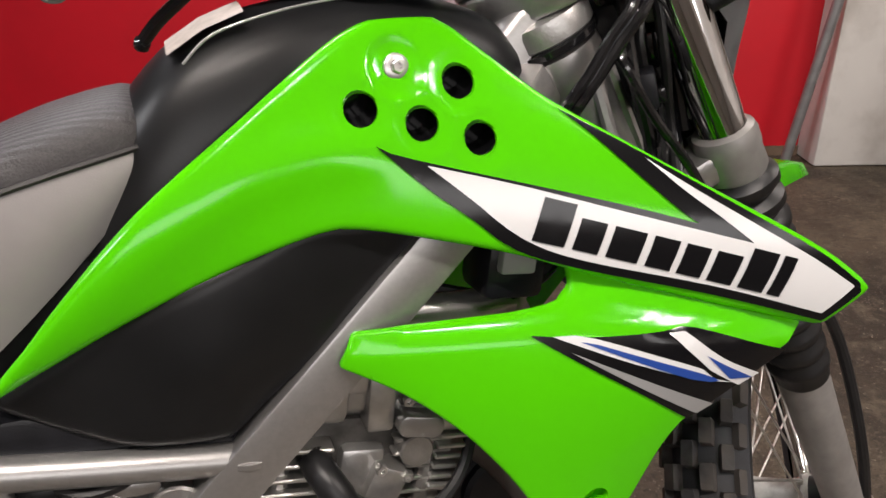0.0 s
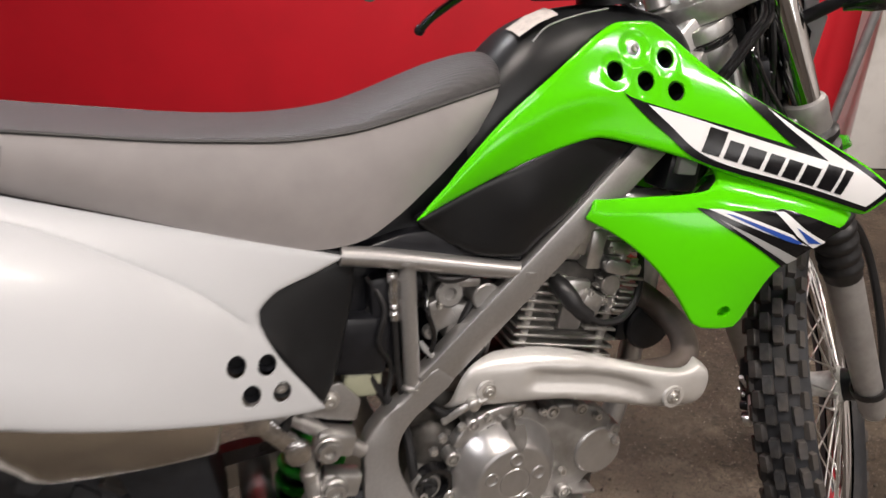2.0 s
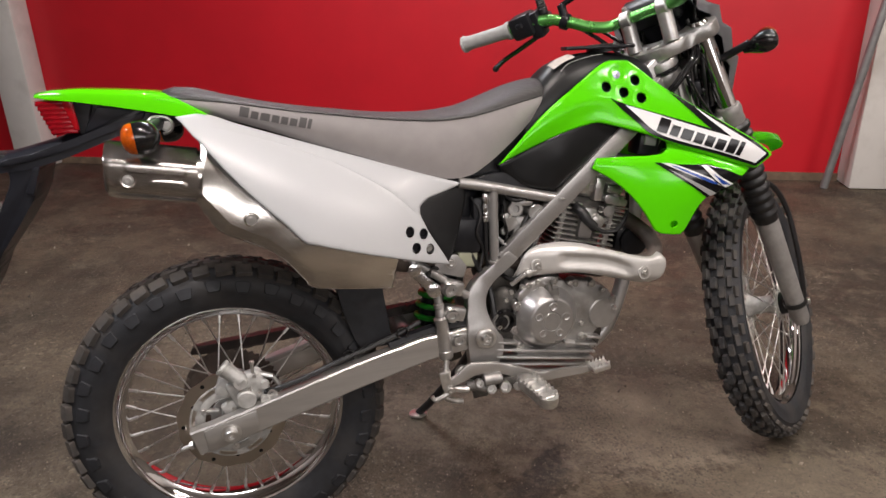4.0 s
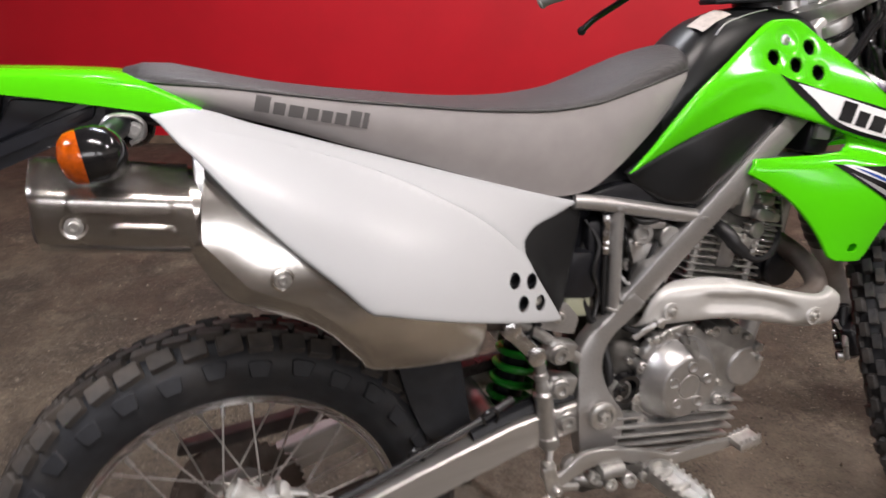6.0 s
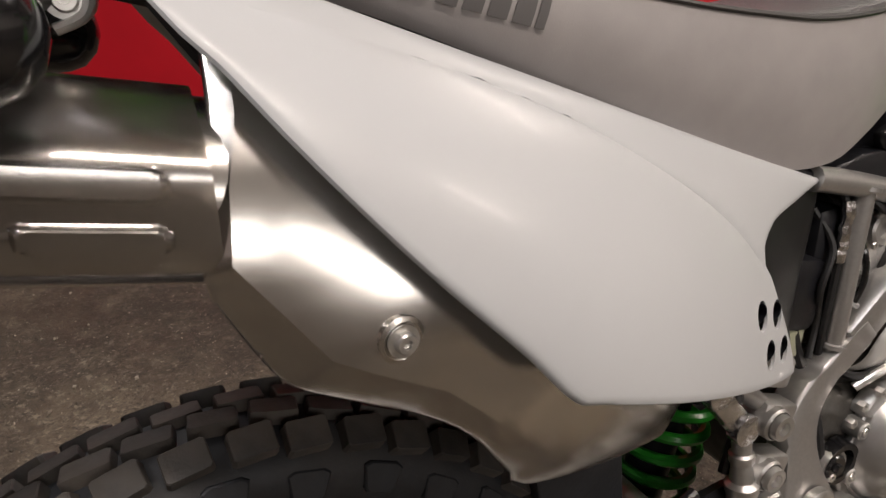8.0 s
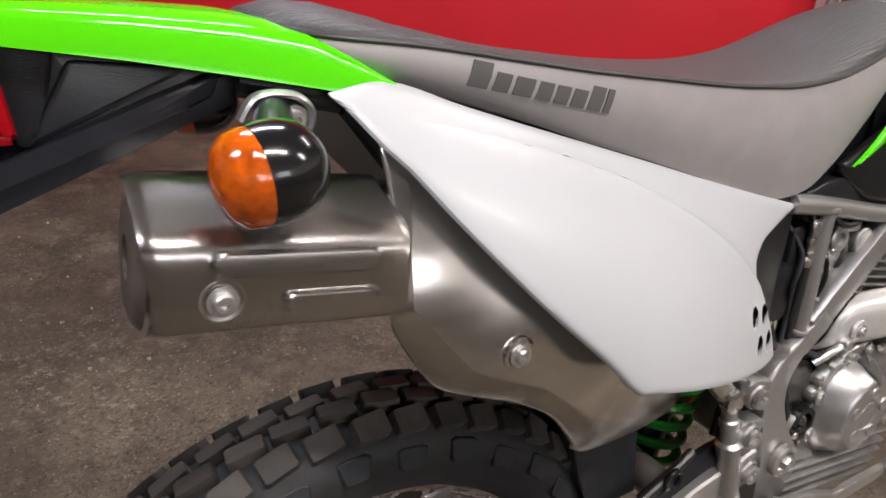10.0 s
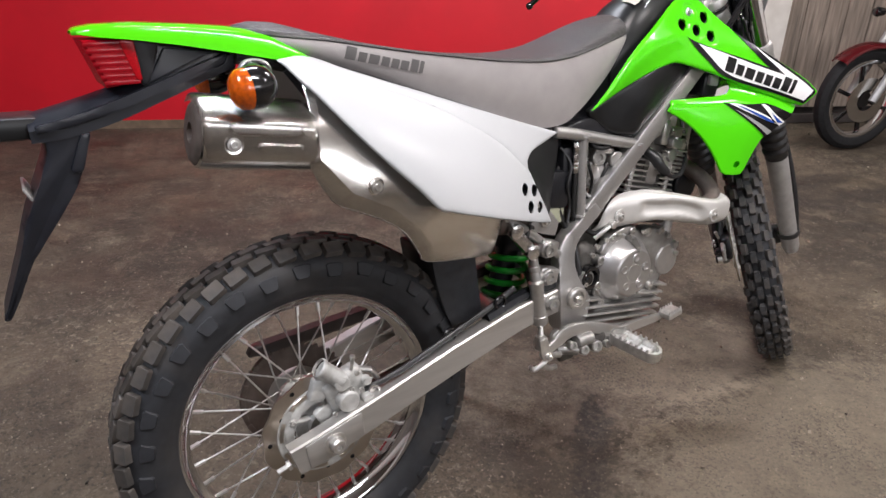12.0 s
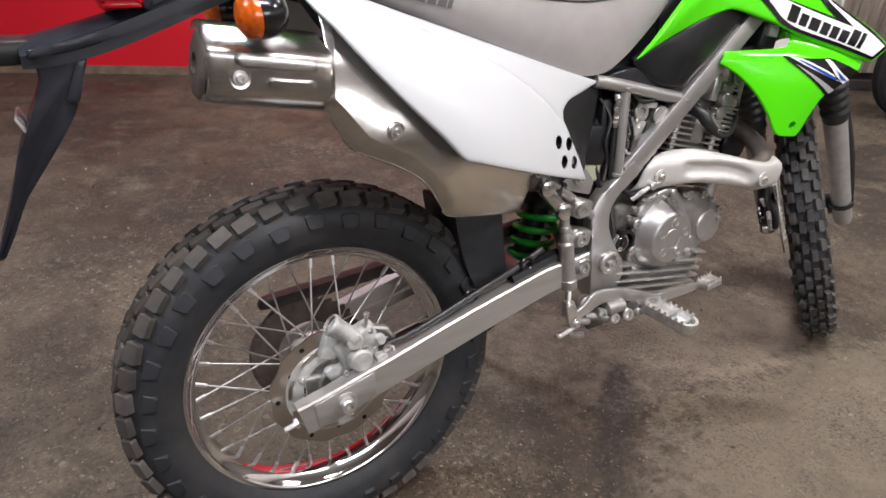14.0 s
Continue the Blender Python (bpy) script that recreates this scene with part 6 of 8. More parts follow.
FINS = material("bright_fin_alloy", (0.62, 0.61, 0.59), 0.32, 0.85, grain=0.12, grain_scale=70, stain=0.35, stain_scale=25, stain_colour=(0.3, 0.28, 0.25), bump=0.12, bump_scale=400, rough_var=0.1)
CASE = material("greyed_case_alloy", (0.36, 0.355, 0.345), 0.40, 0.75, grain=0.15, grain_scale=50, stain=0.6, stain_scale=20, stain_colour=(0.14, 0.125, 0.11), bump=0.2, bump_scale=400, rough_var=0.1)
bm = bmesh.new()
block(bm, (0.28, 0.17, 0.16), pose(0.70, 0.0, 0.44, 0, 8, 0), 0.03, 3)
engine = part("engine", bm, GRIMEGAP, bike, "single-cylinder engine in cast aluminium with grime and painted gap shade")
bm = plate([(0.618, 0.500), (0.635, 0.518), (0.66, 0.530), (0.72, 0.538), (0.735, 0.528), (0.76, 0.532), (0.80, 0.522), (0.838, 0.495), (0.845, 0.455), (0.825, 0.42), (0.80, 0.40), (0.795, 0.36), (0.77, 0.345), (0.62, 0.366), (0.605, 0.40), (0.607, 0.45)], -0.095, -0.060, 0.005)
case = part("crankcase_cover", bm, CASE, engine, smooth=45)
bm = plate([(0.628, 0.500), (0.645, 0.515), (0.67, 0.526), (0.70, 0.533), (0.715, 0.546), (0.69, 0.552), (0.655, 0.546), (0.628, 0.530), (0.612, 0.510)], -0.099, -0.080, 0.003)
part("case_lip", bm, CAST, case, smooth=45)
for x, z, r in ((0.612, 0.494, 0.010), (0.607, 0.440, 0.0095), (0.618, 0.398, 0.0095), (0.748, 0.528, 0.010), (0.790, 0.522, 0.009), (0.842, 0.478, 0.0085), (0.768, 0.398, 0.0095), (0.700, 0.540, 0.009), (0.640, 0.536, 0.009)):
    bm = bmesh.new()
    lathe(bm, [(-0.02, r * 1.12), (0.005, r), (0.0065, r * 0.86), (0.0065, r * 0.62), (0.001, r * 0.58), (0.001, 0)], (x, -0.097, z), (0, -1, 0), 18)
    part("bolt_boss", bm, CAST, case)
    hex_bolt((x, -0.098, z), (0, -1, 0), r * 0.5, case, 0.006, washer=False)
bm = bmesh.new()
sweep(bm, spline([(0.606, -0.086, 0.54), (0.640, -0.100, 0.566), (0.70, -0.098, 0.574), (0.755, -0.090, 0.562), (0.80, -0.08, 0.548)], 5), 0.0048, 10)
part("oil_line", bm, BOLT, engine)
for x, y, z in ((0.640, -0.100, 0.566), (0.755, -0.090, 0.562)):
    bm = bmesh.new()
    lathe(bm, [(-0.008, 0.008), (0.006, 0.008), (0.007, 0.0065), (0.007, 0)], (x, y, z), (0, -1, 0.1), 14)
    part("line_union", bm, BOLT, engine)
for i, (xa, za, xb, zb) in enumerate([(0.775, 0.402, 0.81, 0.393), (0.72, 0.396, 0.80, 0.378), (0.565, 0.420, 0.61, 0.412), (0.562, 0.404, 0.795, 0.362), (0.560, 0.387, 0.792, 0.346), (0.562, 0.370, 0.785, 0.332), (0.57, 0.352, 0.775, 0.320)]):
    bm = bmesh.new()
    beam(bm, (xa, -0.100, za), (xb, -0.100, zb), 0.024, 0.0055, 0.0018)
    part("case_fin", bm, CAST, engine)
bm = bmesh.new()
lathe(bm, [(0, 0.0765), (0.004, 0.0765), (0.0055, 0.075), (0.0055, 0.0730), (0.0130, 0.0712), (0.0370, 0.0535), (0.0395, 0.0512), (0.0408, 0.0485), (0.0410, 0.0465), (0.0410, 0.0215), (0.0400, 0.0208), (0.0400, 0.0198), (0.0408, 0.0190), (0.0408, 0)], (0.681, -0.089, 0.459), (0.02, -1, 0.01), 72)
clutch = part("clutch_cover", bm, COVER, engine, "round silver clutch cover", smooth=30)
c_at, c_ax = Vector((0.681, -0.089, 0.459)), Vector((0.02, -1, 0.01)).normalized()
for k in range(5):
    a = radians(84 + 72 * k)
    p = c_at + c_ax * 0.0410 + Vector((0.0335 * math.cos(a), 0, 0.0335 * math.sin(a)))
    bm = bmesh.new()
    lathe(bm, [(-0.0005, 0.0098), (0.0014, 0.0086), (0.0016, 0.0074), (0.0006, 0.0058), (0.0002, 0.0030), (0.0001, 0)], p, c_ax, 18)
    part("cover_dimple", bm, COVER, clutch)
# dark wedge paints the shade in the cover's top scoop; dark filler plug behind
bm = bmesh.new()
scoop = []
for t, r, half in ((0.0410, 0.0455, 0.003), (0.0375, 0.0532, 0.008), (0.0280, 0.0602, 0.012), (0.0170, 0.0683, 0.0135)):
    a = radians(80)
    out, side = Vector((math.cos(a), 0, math.sin(a))), Vector((-math.sin(a), 0, math.cos(a)))
    at = c_at + c_ax * (t + 0.0008) + out * (r + 0.0006)
    scoop.append([at - side * half, at - side * half * 0.5 - out * 0.0006, at + side * half * 0.5 - out * 0.0006, at + side * half])
loft(bm, scoop)
part("cover_scoop", bm, GRIMEGAP, clutch)
bm = bmesh.new()
lathe(bm, [(-0.03, 0.019), (0.0, 0.019), (0.003, 0.0175), (0.003, 0.0150), (-0.002, 0.0145)], (0.577, -0.098, 0.462), (0, -1, 0), 24)
plug_seat = part("plug_seat", bm, CASE, engine)
bm = bmesh.new()
lathe(bm, [(-0.01, 0.0145), (0.004, 0.0142), (0.006, 0.0125), (0.006, 0.006), (0.010, 0.005), (0.010, 0)], (0.577, -0.098, 0.462), (0, -1, 0), 20)
part("filler_plug", bm, GLOSSBLACK, plug_seat, "black filler plug")
bm = bmesh.new()
lathe(bm, [(0, 0.043), (0.010, 0.0415), (0.030, 0.0365), (0.0345, 0.035), (0.036, 0.0325), (0.036, 0)], (0.820, -0.062, 0.446), (0.03, -1, 0.02), 40)
part("filter_cover", bm, COVER, engine, "smaller round oil filter cover", smooth=30)
for x, z in ((0.60, 0.528), (0.66, 0.541), (0.735, 0.532), (0.765, 0.432), (0.845, 0.458), (0.815, 0.505), (0.588, 0.512), (0.572, 0.452), (0.625, 0.537), (0.79, 0.375)):
    hex_bolt((x, -0.096, z), (0, -1, 0), 0.0058, engine, 0.009, washer=False)
bm = bmesh.new()
beam(bm, (0.664, -0.085, 0.545), (0.684, -0.102, 0.527), 0.012, 0.014, 0.004)
part("clutch_arm", bm, CAST, engine)
bm = bmesh.new()
rod(bm, (0.684, -0.098, 0.534), (0.687, -0.108, 0.512), 0.0095, 16)
part("clutch_pivot", bm, GRIMEGAP, engine)
bm = bmesh.new()
lathe(bm, [(0, 0.026), (0.014, 0.024), (0.014, 0.017), (0.002, 0.015), (0.002, 0)], (0.588, -0.088, 0.462), (0, -1, 0), 24)
part("oil_filler", bm, GLOSSBLACK, engine, "black oil filler cap")
bm = bmesh.new()
block(bm, (0.12, 0.13, 0.06), pose(0.62, 0, 0.545, 0, 8, 0), 0.015, 2)
block(bm, (0.17, 0.14, 0.035), pose(0.76, 0, 0.555, 0, 14, 0), 0.01, 2)
part("upper_case", bm, GRIMEGAP, engine)
CYL = pose(0.775, 0, 0.575, 0, 14, 0)
bm = bmesh.new()
block(bm, (0.10, 0.10, 0.13), CYL @ Matrix.Translation((0, 0, 0.07)), 0.01)
cylinder = part("cylinder", bm, GRIMEGAP, engine, "finned cylinder barrel")
for k in range(10):
    # full fins low down; higher up they part round the plug and the chain tunnel
    z = 0.012 + 0.0118 * k
    for x0, x1, y in (((-0.077, 0.077, 0.066),) if k < 3 else ((-0.077, -0.022, 0.068), (0.028, 0.077, 0.062))):
        bm = bmesh.new()
        block(bm, (x1 - x0, 2 * y, 0.0036), CYL @ Matrix.Translation(((x0 + x1) / 2, 0, z)), 0.0011, 1)
        part("cooling_fin", bm, FINS, cylinder)
bm = bmesh.new()
for dx in (-0.058, 0.058):
    rod(bm, CYL @ Vector((dx, -0.055, 0.01)), CYL @ Vector((dx, -0.055, 0.165)), 0.007, 10)
part("stud", bm, CAST, cylinder)
bm = bmesh.new()
block(bm, (0.13, 0.10, 0.07), CYL @ Matrix.Translation((0, 0, 0.165)), 0.016, 3)
block(bm, (0.09, 0.085, 0.05), CYL @ Matrix.Translation((0.005, 0, 0.21)), 0.016, 3)
rod(bm, CYL @ Vector((-0.02, -0.02, 0.20)), CYL @ Vector((-0.02, -0.066, 0.205)), 0.026, 20)
block(bm, (0.03, 0.05, 0.09), CYL @ Matrix.Translation((-0.03, -0.045, 0.185)), 0.007, 2)
head = part("cylinder_head", bm, CAST, engine, "cast cylinder head with an oval cover")
bm = bmesh.new()
block(bm, (0.036, 0.05, 0.07), CYL @ pose(0.004, -0.036, 0.078, 0, 0, 0), 0.006, 2)
rod(bm, CYL @ Vector((0.045, -0.03, 0.11)), CYL @ Vector((0.045, -0.068, 0.112)), 0.014, 14)
part("plug_tower", bm, CAST, head)
bm = plate([(0.849 + 0.0175 * math.copysign(0.5, math.cos(a)) + 0.0098 * math.cos(a), 0.699 - 0.0035 * math.copysign(1, math.cos(a)) + 0.0098 * math.sin(a)) for a in (radians(6 + 12 * k) for k in range(30))], -0.076, -0.050, 0.002, False)
part("oval_cover", bm, COVER, head, "smooth oval cover cast on the head")
for cx, cy, cz, sx, sy, sz, turn, mat in ((0.823, -0.052, 0.724, 0.022, 0.030, 0.052, 10, FINS), (0.806, -0.050, 0.735, 0.018, 0.024, 0.034, 14, CAST), (0.818, -0.058, 0.652, 0.030, 0.026, 0.030, 32, FINS), (0.868, -0.050, 0.690, 0.050, 0.030, 0.016, 14, FINS),
                                          (0.796, -0.046, 0.748, 0.040, 0.040, 0.022, 14, CAST), (0.858, -0.046, 0.720, 0.036, 0.040, 0.018, 14, CAST)):
    bm = bmesh.new()
    block(bm, (sx, sy, sz), pose(cx, cy, cz, 0, turn, 0), 0.004, 2)
    part("head_casting", bm, mat, head)
for cx, cz in ((0.790, 0.742), (0.842, 0.722), (0.876, 0.700), (0.815, 0.668), (0.835, 0.655)):
    hex_bolt((cx, -0.066, cz), (0, -1, 0), 0.0050, head, 0.007, washer=False)
for k in range(6):
    bm = bmesh.new()
    block(bm, (0.030, 0.024, 0.0038), pose(0.880 - 0.0028 * k, -0.056, 0.676 - 0.0088 * k, 0, 14, 0), 0.0010, 1)
    part("head_fin", bm, FINS, head)
for k in range(4):
    bm = bmesh.new()
    block(bm, (0.055, 0.12, 0.004), CYL @ Matrix.Translation((0.055, 0, 0.135 + 0.012 * k)), 0.001, 1)
    part("head_fin", bm, FINS, head)
bm = bmesh.new()
sweep(bm, spline([(0.766, -0.062, 0.690), (0.772, -0.080, 0.682), (0.782, -0.090, 0.664), (0.798, -0.092, 0.648)], 4), [0.012] * 8 + [0.0105] * 5, 14)
part("spark_plug_cap", bm, HOSE, engine, "black rubber spark plug cap")
bm = bmesh.new()
sweep(bm, spline([(0.798, -0.092, 0.648), (0.822, -0.090, 0.634), (0.855, -0.085, 0.634), (0.885, -0.07, 0.655), (0.90, -0.05, 0.70), (0.91, -0.02, 0.78)], 6), 0.0050, 8)
part("plug_lead", bm, HOSE, engine)
bm = bmesh.new()
rod(bm, (0.60, -0.02, 0.70), (0.72, 0.0, 0.665), 0.030, 20)
block(bm, (0.06, 0.07, 0.05), pose(0.652, -0.03, 0.655, 0, 14, 0), 0.008, 2)
rod(bm, (0.645, -0.03, 0.69), (0.645, -0.03, 0.745), 0.021, 16)
rod(bm, (0.67, -0.03, 0.69), (0.67, -0.075, 0.69), 0.018, 16)
carb = part("carburettor", bm, CASE, bike, "grimy alloy carburettor behind the cylinder")
bm = bmesh.new()
sweep(bm, spline([(0.67, -0.06, 0.70), (0.64, -0.066, 0.66), (0.63, -0.06, 0.60), (0.65, -0.06, 0.56)], 5), 0.005, 8)
part("breather_hose", bm, HOSE, carb)
bm = bmesh.new()
sweep(bm, spline([(0.55, -0.05, 0.72), (0.52, -0.06, 0.66), (0.53, -0.065, 0.60), (0.56, -0.07, 0.54), (0.565, -0.09, 0.47), (0.57, -0.085, 0.40)], 6), 0.0065, 8)
part("drain_hose", bm, HOSE, bike)
for cx, cy, cz, sx, sy, sz, turn in ((0.652, -0.064, 0.632, 0.052, 0.012, 0.030, 14), (0.615, -0.058, 0.675, 0.030, 0.016, 0.040, -20), (0.690, -0.060, 0.668, 0.028, 0.014, 0.034, 30), (0.640, -0.066, 0.712, 0.050, 0.008, 0.012, 8)):
    bm = bmesh.new()
    block(bm, (sx, sy, sz), pose(cx, cy, cz, 0, turn, 0), 0.003, 2)
    part("carburettor_casting", bm, CAST, carb)
for cx, cz in ((0.634, 0.640), (0.670, 0.632), (0.634, 0.624), (0.668, 0.646), (0.612, 0.688), (0.690, 0.676)):
    hex_bolt((cx, -0.070, cz), (0, -1, 0), 0.0042, carb, 0.004, washer=False)
bm = bmesh.new()
sweep(bm, [(0.606 + 0.0035 * math.cos(i * 1.1), -0.062 + 0.0035 * math.sin(i * 1.1), 0.640 + 0.0011 * i) for i in range(40)], 0.0011, 6)
part("throttle_spring", bm, BOLT, carb)
for pts, r, mat in (([(0.60, -0.058, 0.745), (0.612, -0.074, 0.725), (0.640, -0.076, 0.722), (0.668, -0.07, 0.735), (0.70, -0.05, 0.73)], 0.0045, HOSE),
                    ([(0.588, -0.06, 0.64), (0.602, -0.075, 0.625), (0.625, -0.076, 0.612), (0.64, -0.07, 0.59)], 0.0042, DECALGLINTGREY),
                    ([(0.600, -0.055, 0.71), (0.596, -0.074, 0.685), (0.602, -0.076, 0.655), (0.596, -0.07, 0.62)], 0.0032, GLOSSBLACK),
                    ([(0.655, -0.072, 0.615), (0.662, -0.078, 0.600), (0.652, -0.076, 0.575)], 0.0035, HOSE)):
    bm = bmesh.new()
    sweep(bm, spline(pts, 6), r, 8)
    part("carburettor_hose", bm, mat, carb)
RESERVOIR = material("yellowed_clear_plastic", (0.36, 0.37, 0.27), 0.35, grain=0.1, stain=0.4, stain_scale=30, stain_colour=(0.2, 0.2, 0.14), coat=0.2)
bm = bmesh.new()
block(bm, (0.046, 0.036, 0.036), pose(0.515, -0.052, 0.604, 0, 6, 0), 0.006, 3)
reservoir = part("fluid_reservoir", bm, RESERVOIR, bike, "yellowed plastic brake fluid reservoir")
bm = bmesh.new()
rod(bm, (0.516, -0.052, 0.622), (0.518, -0.052, 0.636), 0.017, 18)
part("cap", bm, BLACK, reservoir)
rng_foil = random.Random(8)
bm = bmesh.new()
sweep(bm, [(0.557 + rng_foil.uniform(-0.001, 0.001), -0.076 + rng_foil.uniform(-0.001, 0.001), 0.742 - 0.0042 * i) for i in range(15)], [0.0052 + rng_foil.uniform(-0.0005, 0.0006) for _ in range(15)], 9, flat=1.25)
part("foil_sleeve", bm, FOIL, bike, "crumpled foil tape round a cable", smooth=20)
bm = bmesh.new()
block(bm, (0.07, 0.06, 0.075), pose(0.515, -0.045, 0.655, 0, 10, 0), 0.01, 2)
block(bm, (0.035, 0.05, 0.11), pose(0.548, -0.045, 0.68, 0, 0, 0), 0.008, 2)
part("relay_box", bm, BLACK, bike)
# black block added behind the carburettor to keep the gap dark
bm = bmesh.new()
block(bm, (0.20, 0.07, 0.17), pose(0.585, 0.035, 0.675, 0, 12, 0), 0.015, 2)
part("battery_box", bm, BLACK, bike)
for pts, r, mat in (([(0.53, -0.06, 0.735), (0.545, -0.075, 0.70), (0.535, -0.078, 0.66), (0.55, -0.07, 0.62), (0.54, -0.075, 0.585)], 0.0035, HOSE),
                    ([(0.60, -0.04, 0.735), (0.63, -0.06, 0.72), (0.66, -0.055, 0.735), (0.70, -0.04, 0.72), (0.74, -0.05, 0.73)], 0.004, HOSE),
                    ([(0.556, -0.060, 0.750), (0.556, -0.074, 0.73), (0.556, -0.074, 0.62), (0.562, -0.07, 0.575)], 0.0042, HOSE),
                    ([(0.60, -0.065, 0.62), (0.625, -0.075, 0.605), (0.66, -0.07, 0.615), (0.69, -0.05, 0.64)], 0.005, HOSE),
                    ([(0.59, -0.06, 0.56), (0.61, -0.085, 0.55), (0.64, -0.09, 0.56), (0.68, -0.08, 0.555), (0.72, -0.075, 0.545)], 0.005, HOSE)):
    bm = bmesh.new()
    sweep(bm, spline(pts, 6), r, 8)
    part("wire", bm, mat, bike)
for x, z, r in ((0.625, 0.70, 0.017), (0.66, 0.655, 0.011), (0.60, 0.655, 0.009)):
    bm = bmesh.new()
    lathe(bm, [(0, r), (0.008, r), (0.010, r * 0.85), (0.010, r * 0.5), (0.006, r * 0.4), (0.006, 0)], (x, -0.062, z), (0, -1, 0.1), 18)
    part("carburettor_cap", bm, CASE, carb)
bm = bmesh.new()
sweep(bm, spline([(0.80, -0.045, 0.795), (0.85, -0.05, 0.785), (0.90, -0.05, 0.778), (0.94, -0.045, 0.775)], 4), 0.013, 12)
part("air_tube", bm, CAST, bike)
bm = bmesh.new()
block(bm, (0.05, 0.05, 0.05), pose(0.93, -0.06, 0.815, 0, 10, 0), 0.008, 2)
part("connector", bm, BLACK, bike)
bm = bmesh.new()
block(bm, (0.028, 0.02, 0.022), pose(0.928, -0.083, 0.825, 0, 10, 0), 0.003, 2)
part("white_connector", bm, DECALGLINTGREY, bike)
bm = bmesh.new()
sweep(bm, spline([(0.96, -0.05, 0.88), (0.985, -0.06, 0.84), (0.97, -0.06, 0.80), (0.93, -0.05, 0.78), (0.88, -0.03, 0.79)], 5), 0.006, 8)
part("wiring", bm, HOSE, bike)
bm = bmesh.new()
block(bm, (0.05, 0.08, 0.075), pose(0.905, 0.0, 0.60, 0, 12, 0), 0.014, 2)
rod(bm, (0.925, -0.05, 0.59), (0.925, 0.03, 0.59), 0.036, 20)
part("horn", bm, BLACK, bike)

# ---- exhaust header and its silver cover ----
bm = bmesh.new()
sweep(bm, spline([(0.855, 0.0, 0.655), (0.91, -0.03, 0.640), (0.943, -0.085, 0.600), (0.925, -0.118, 0.570), (0.86, -0.115, 0.566), (0.76, -0.088, 0.582), (0.66, -0.062, 0.578), (0.58, -0.04, 0.585)], 7), 0.0175, 16)
header = part("exhaust_header", bm, RUST, bike, "rusty exhaust header pipe")
HEAT = field([(0.615, -0.075, 0.555), (0.649, -0.085, 0.600), (0.694, -0.098, 0.619), (0.752, -0.112, 0.621), (0.809, -0.128, 0.606), (0.868, -0.140, 0.596), (0.912, -0.146, 0.585), (0.940, -0.146, 0.590), (0.921, -0.146, 0.546), (0.888, -0.142, 0.534), (0.810, -0.128, 0.547), (0.741, -0.110, 0.552), (0.66, -0.088, 0.581), (0.882, -0.147, 0.554)])


def heat_y(x, z):
    mid = 0.586 - 0.16 * max(0, x - 0.75)
    half = 0.036
    t = max(-1, min(1, (z - mid) / half))
    y = HEAT(x, z) - 0.015 * (1 - t ** 4)
    # a pressed channel along its middle
    if 0.70 < x < 0.865:
        d = abs(z - (0.592 - 0.10 * (x - 0.70) - 1.1 * max(0, x - 0.78) ** 2 * 3)) / 0.0145
        y += 0.0075 * max(0, 1 - d ** 4) * min(1, (x - 0.70) / 0.02) * min(1, (0.865 - x) / 0.02)
    return y


heat = part("heat_shield", skin(outline([(0.612, 0.548), (0.634, 0.601), (0.665, 0.620), (0.714, 0.625), (0.752, 0.621), (0.790, 0.612), (0.825, 0.602), (0.860, 0.592), (0.898, 0.585), (0.922, 0.592), (0.935, 0.578), (0.933, 0.550), (0.914, 0.524), (0.880, 0.525), (0.840, 0.537), (0.800, 0.547), (0.765, 0.555), (0.730, 0.559), (0.680, 0.556)], 60), heat_y, 0.0025, 0.0055, edge_turn=0.006, edge_width=0.007), SHIELDPAINT, bike, "silver painted header heat shield with two bolts", smooth=60)
for x, z in ((0.660, 0.581), (0.882, 0.554)):
    hex_bolt((x, heat_y(x, z) - 0.001, z), (0, -1, 0), 0.0062, heat, 0.005)
    bm = bmesh.new()
    lathe(bm, [(-0.002, 0.0155), (0.0016, 0.0145), (0.0016, 0.010), (0, 0.009)], (x, heat_y(x, z), z), (0, -1, 0), 20)
    part("bolt_recess", bm, SHIELDPAINT, heat)

# ---- shock, pedal, peg, stand ----
bm = bmesh.new()
rod(bm, (0.425, 0.015, 0.39), (0.485, 0.015, 0.61), 0.024, 18)
shock = part("shock_absorber", bm, BLACK, bike, "black shock absorber with a green coil spring")
bm = bmesh.new()
sa, sb = Vector((0.438, 0.015, 0.395)), Vector((0.470, 0.015, 0.522))
axis = (sb - sa).normalized()
su = Vector((0, 1, 0))
sv = axis.cross(su)
sweep(bm, [sa + (sb - sa) * (i / 150) + 0.038 * (math.cos(2 * math.pi * i / 30) * su + math.sin(2 * math.pi * i / 30) * sv) for i in range(151)], 0.0066, 8)
bm2 = bmesh.new()
lathe(bm2, [(0, 0.02), (0, 0.044), (0.012, 0.044), (0.03, 0.034), (0.08, 0.032), (0.09, 0.0)], (0.471, 0.015, 0.525), (0.25, 0, 1), 20)
part("spring_seat", bm2, BLACK, shock)
part("coil_spring", bm, SPRING, shock, "bright green coil spring")
bm = bmesh.new()
lathe(bm, [(0, 0), (0, 0.0125), (0.004, 0.0155), (0.018, 0.0155), (0.020, 0.0140), (0.078, 0.0140), (0.082, 0.0155), (0.090, 0.0155), (0.094, 0.011), (0.112, 0.0095), (0.114, 0.0115), (0.122, 0.0115), (0.124, 0.009), (0.150, 0.009), (0.150, 0)], (0.449, -0.108, 0.402), (-0.07, 0.10, 1), 20)
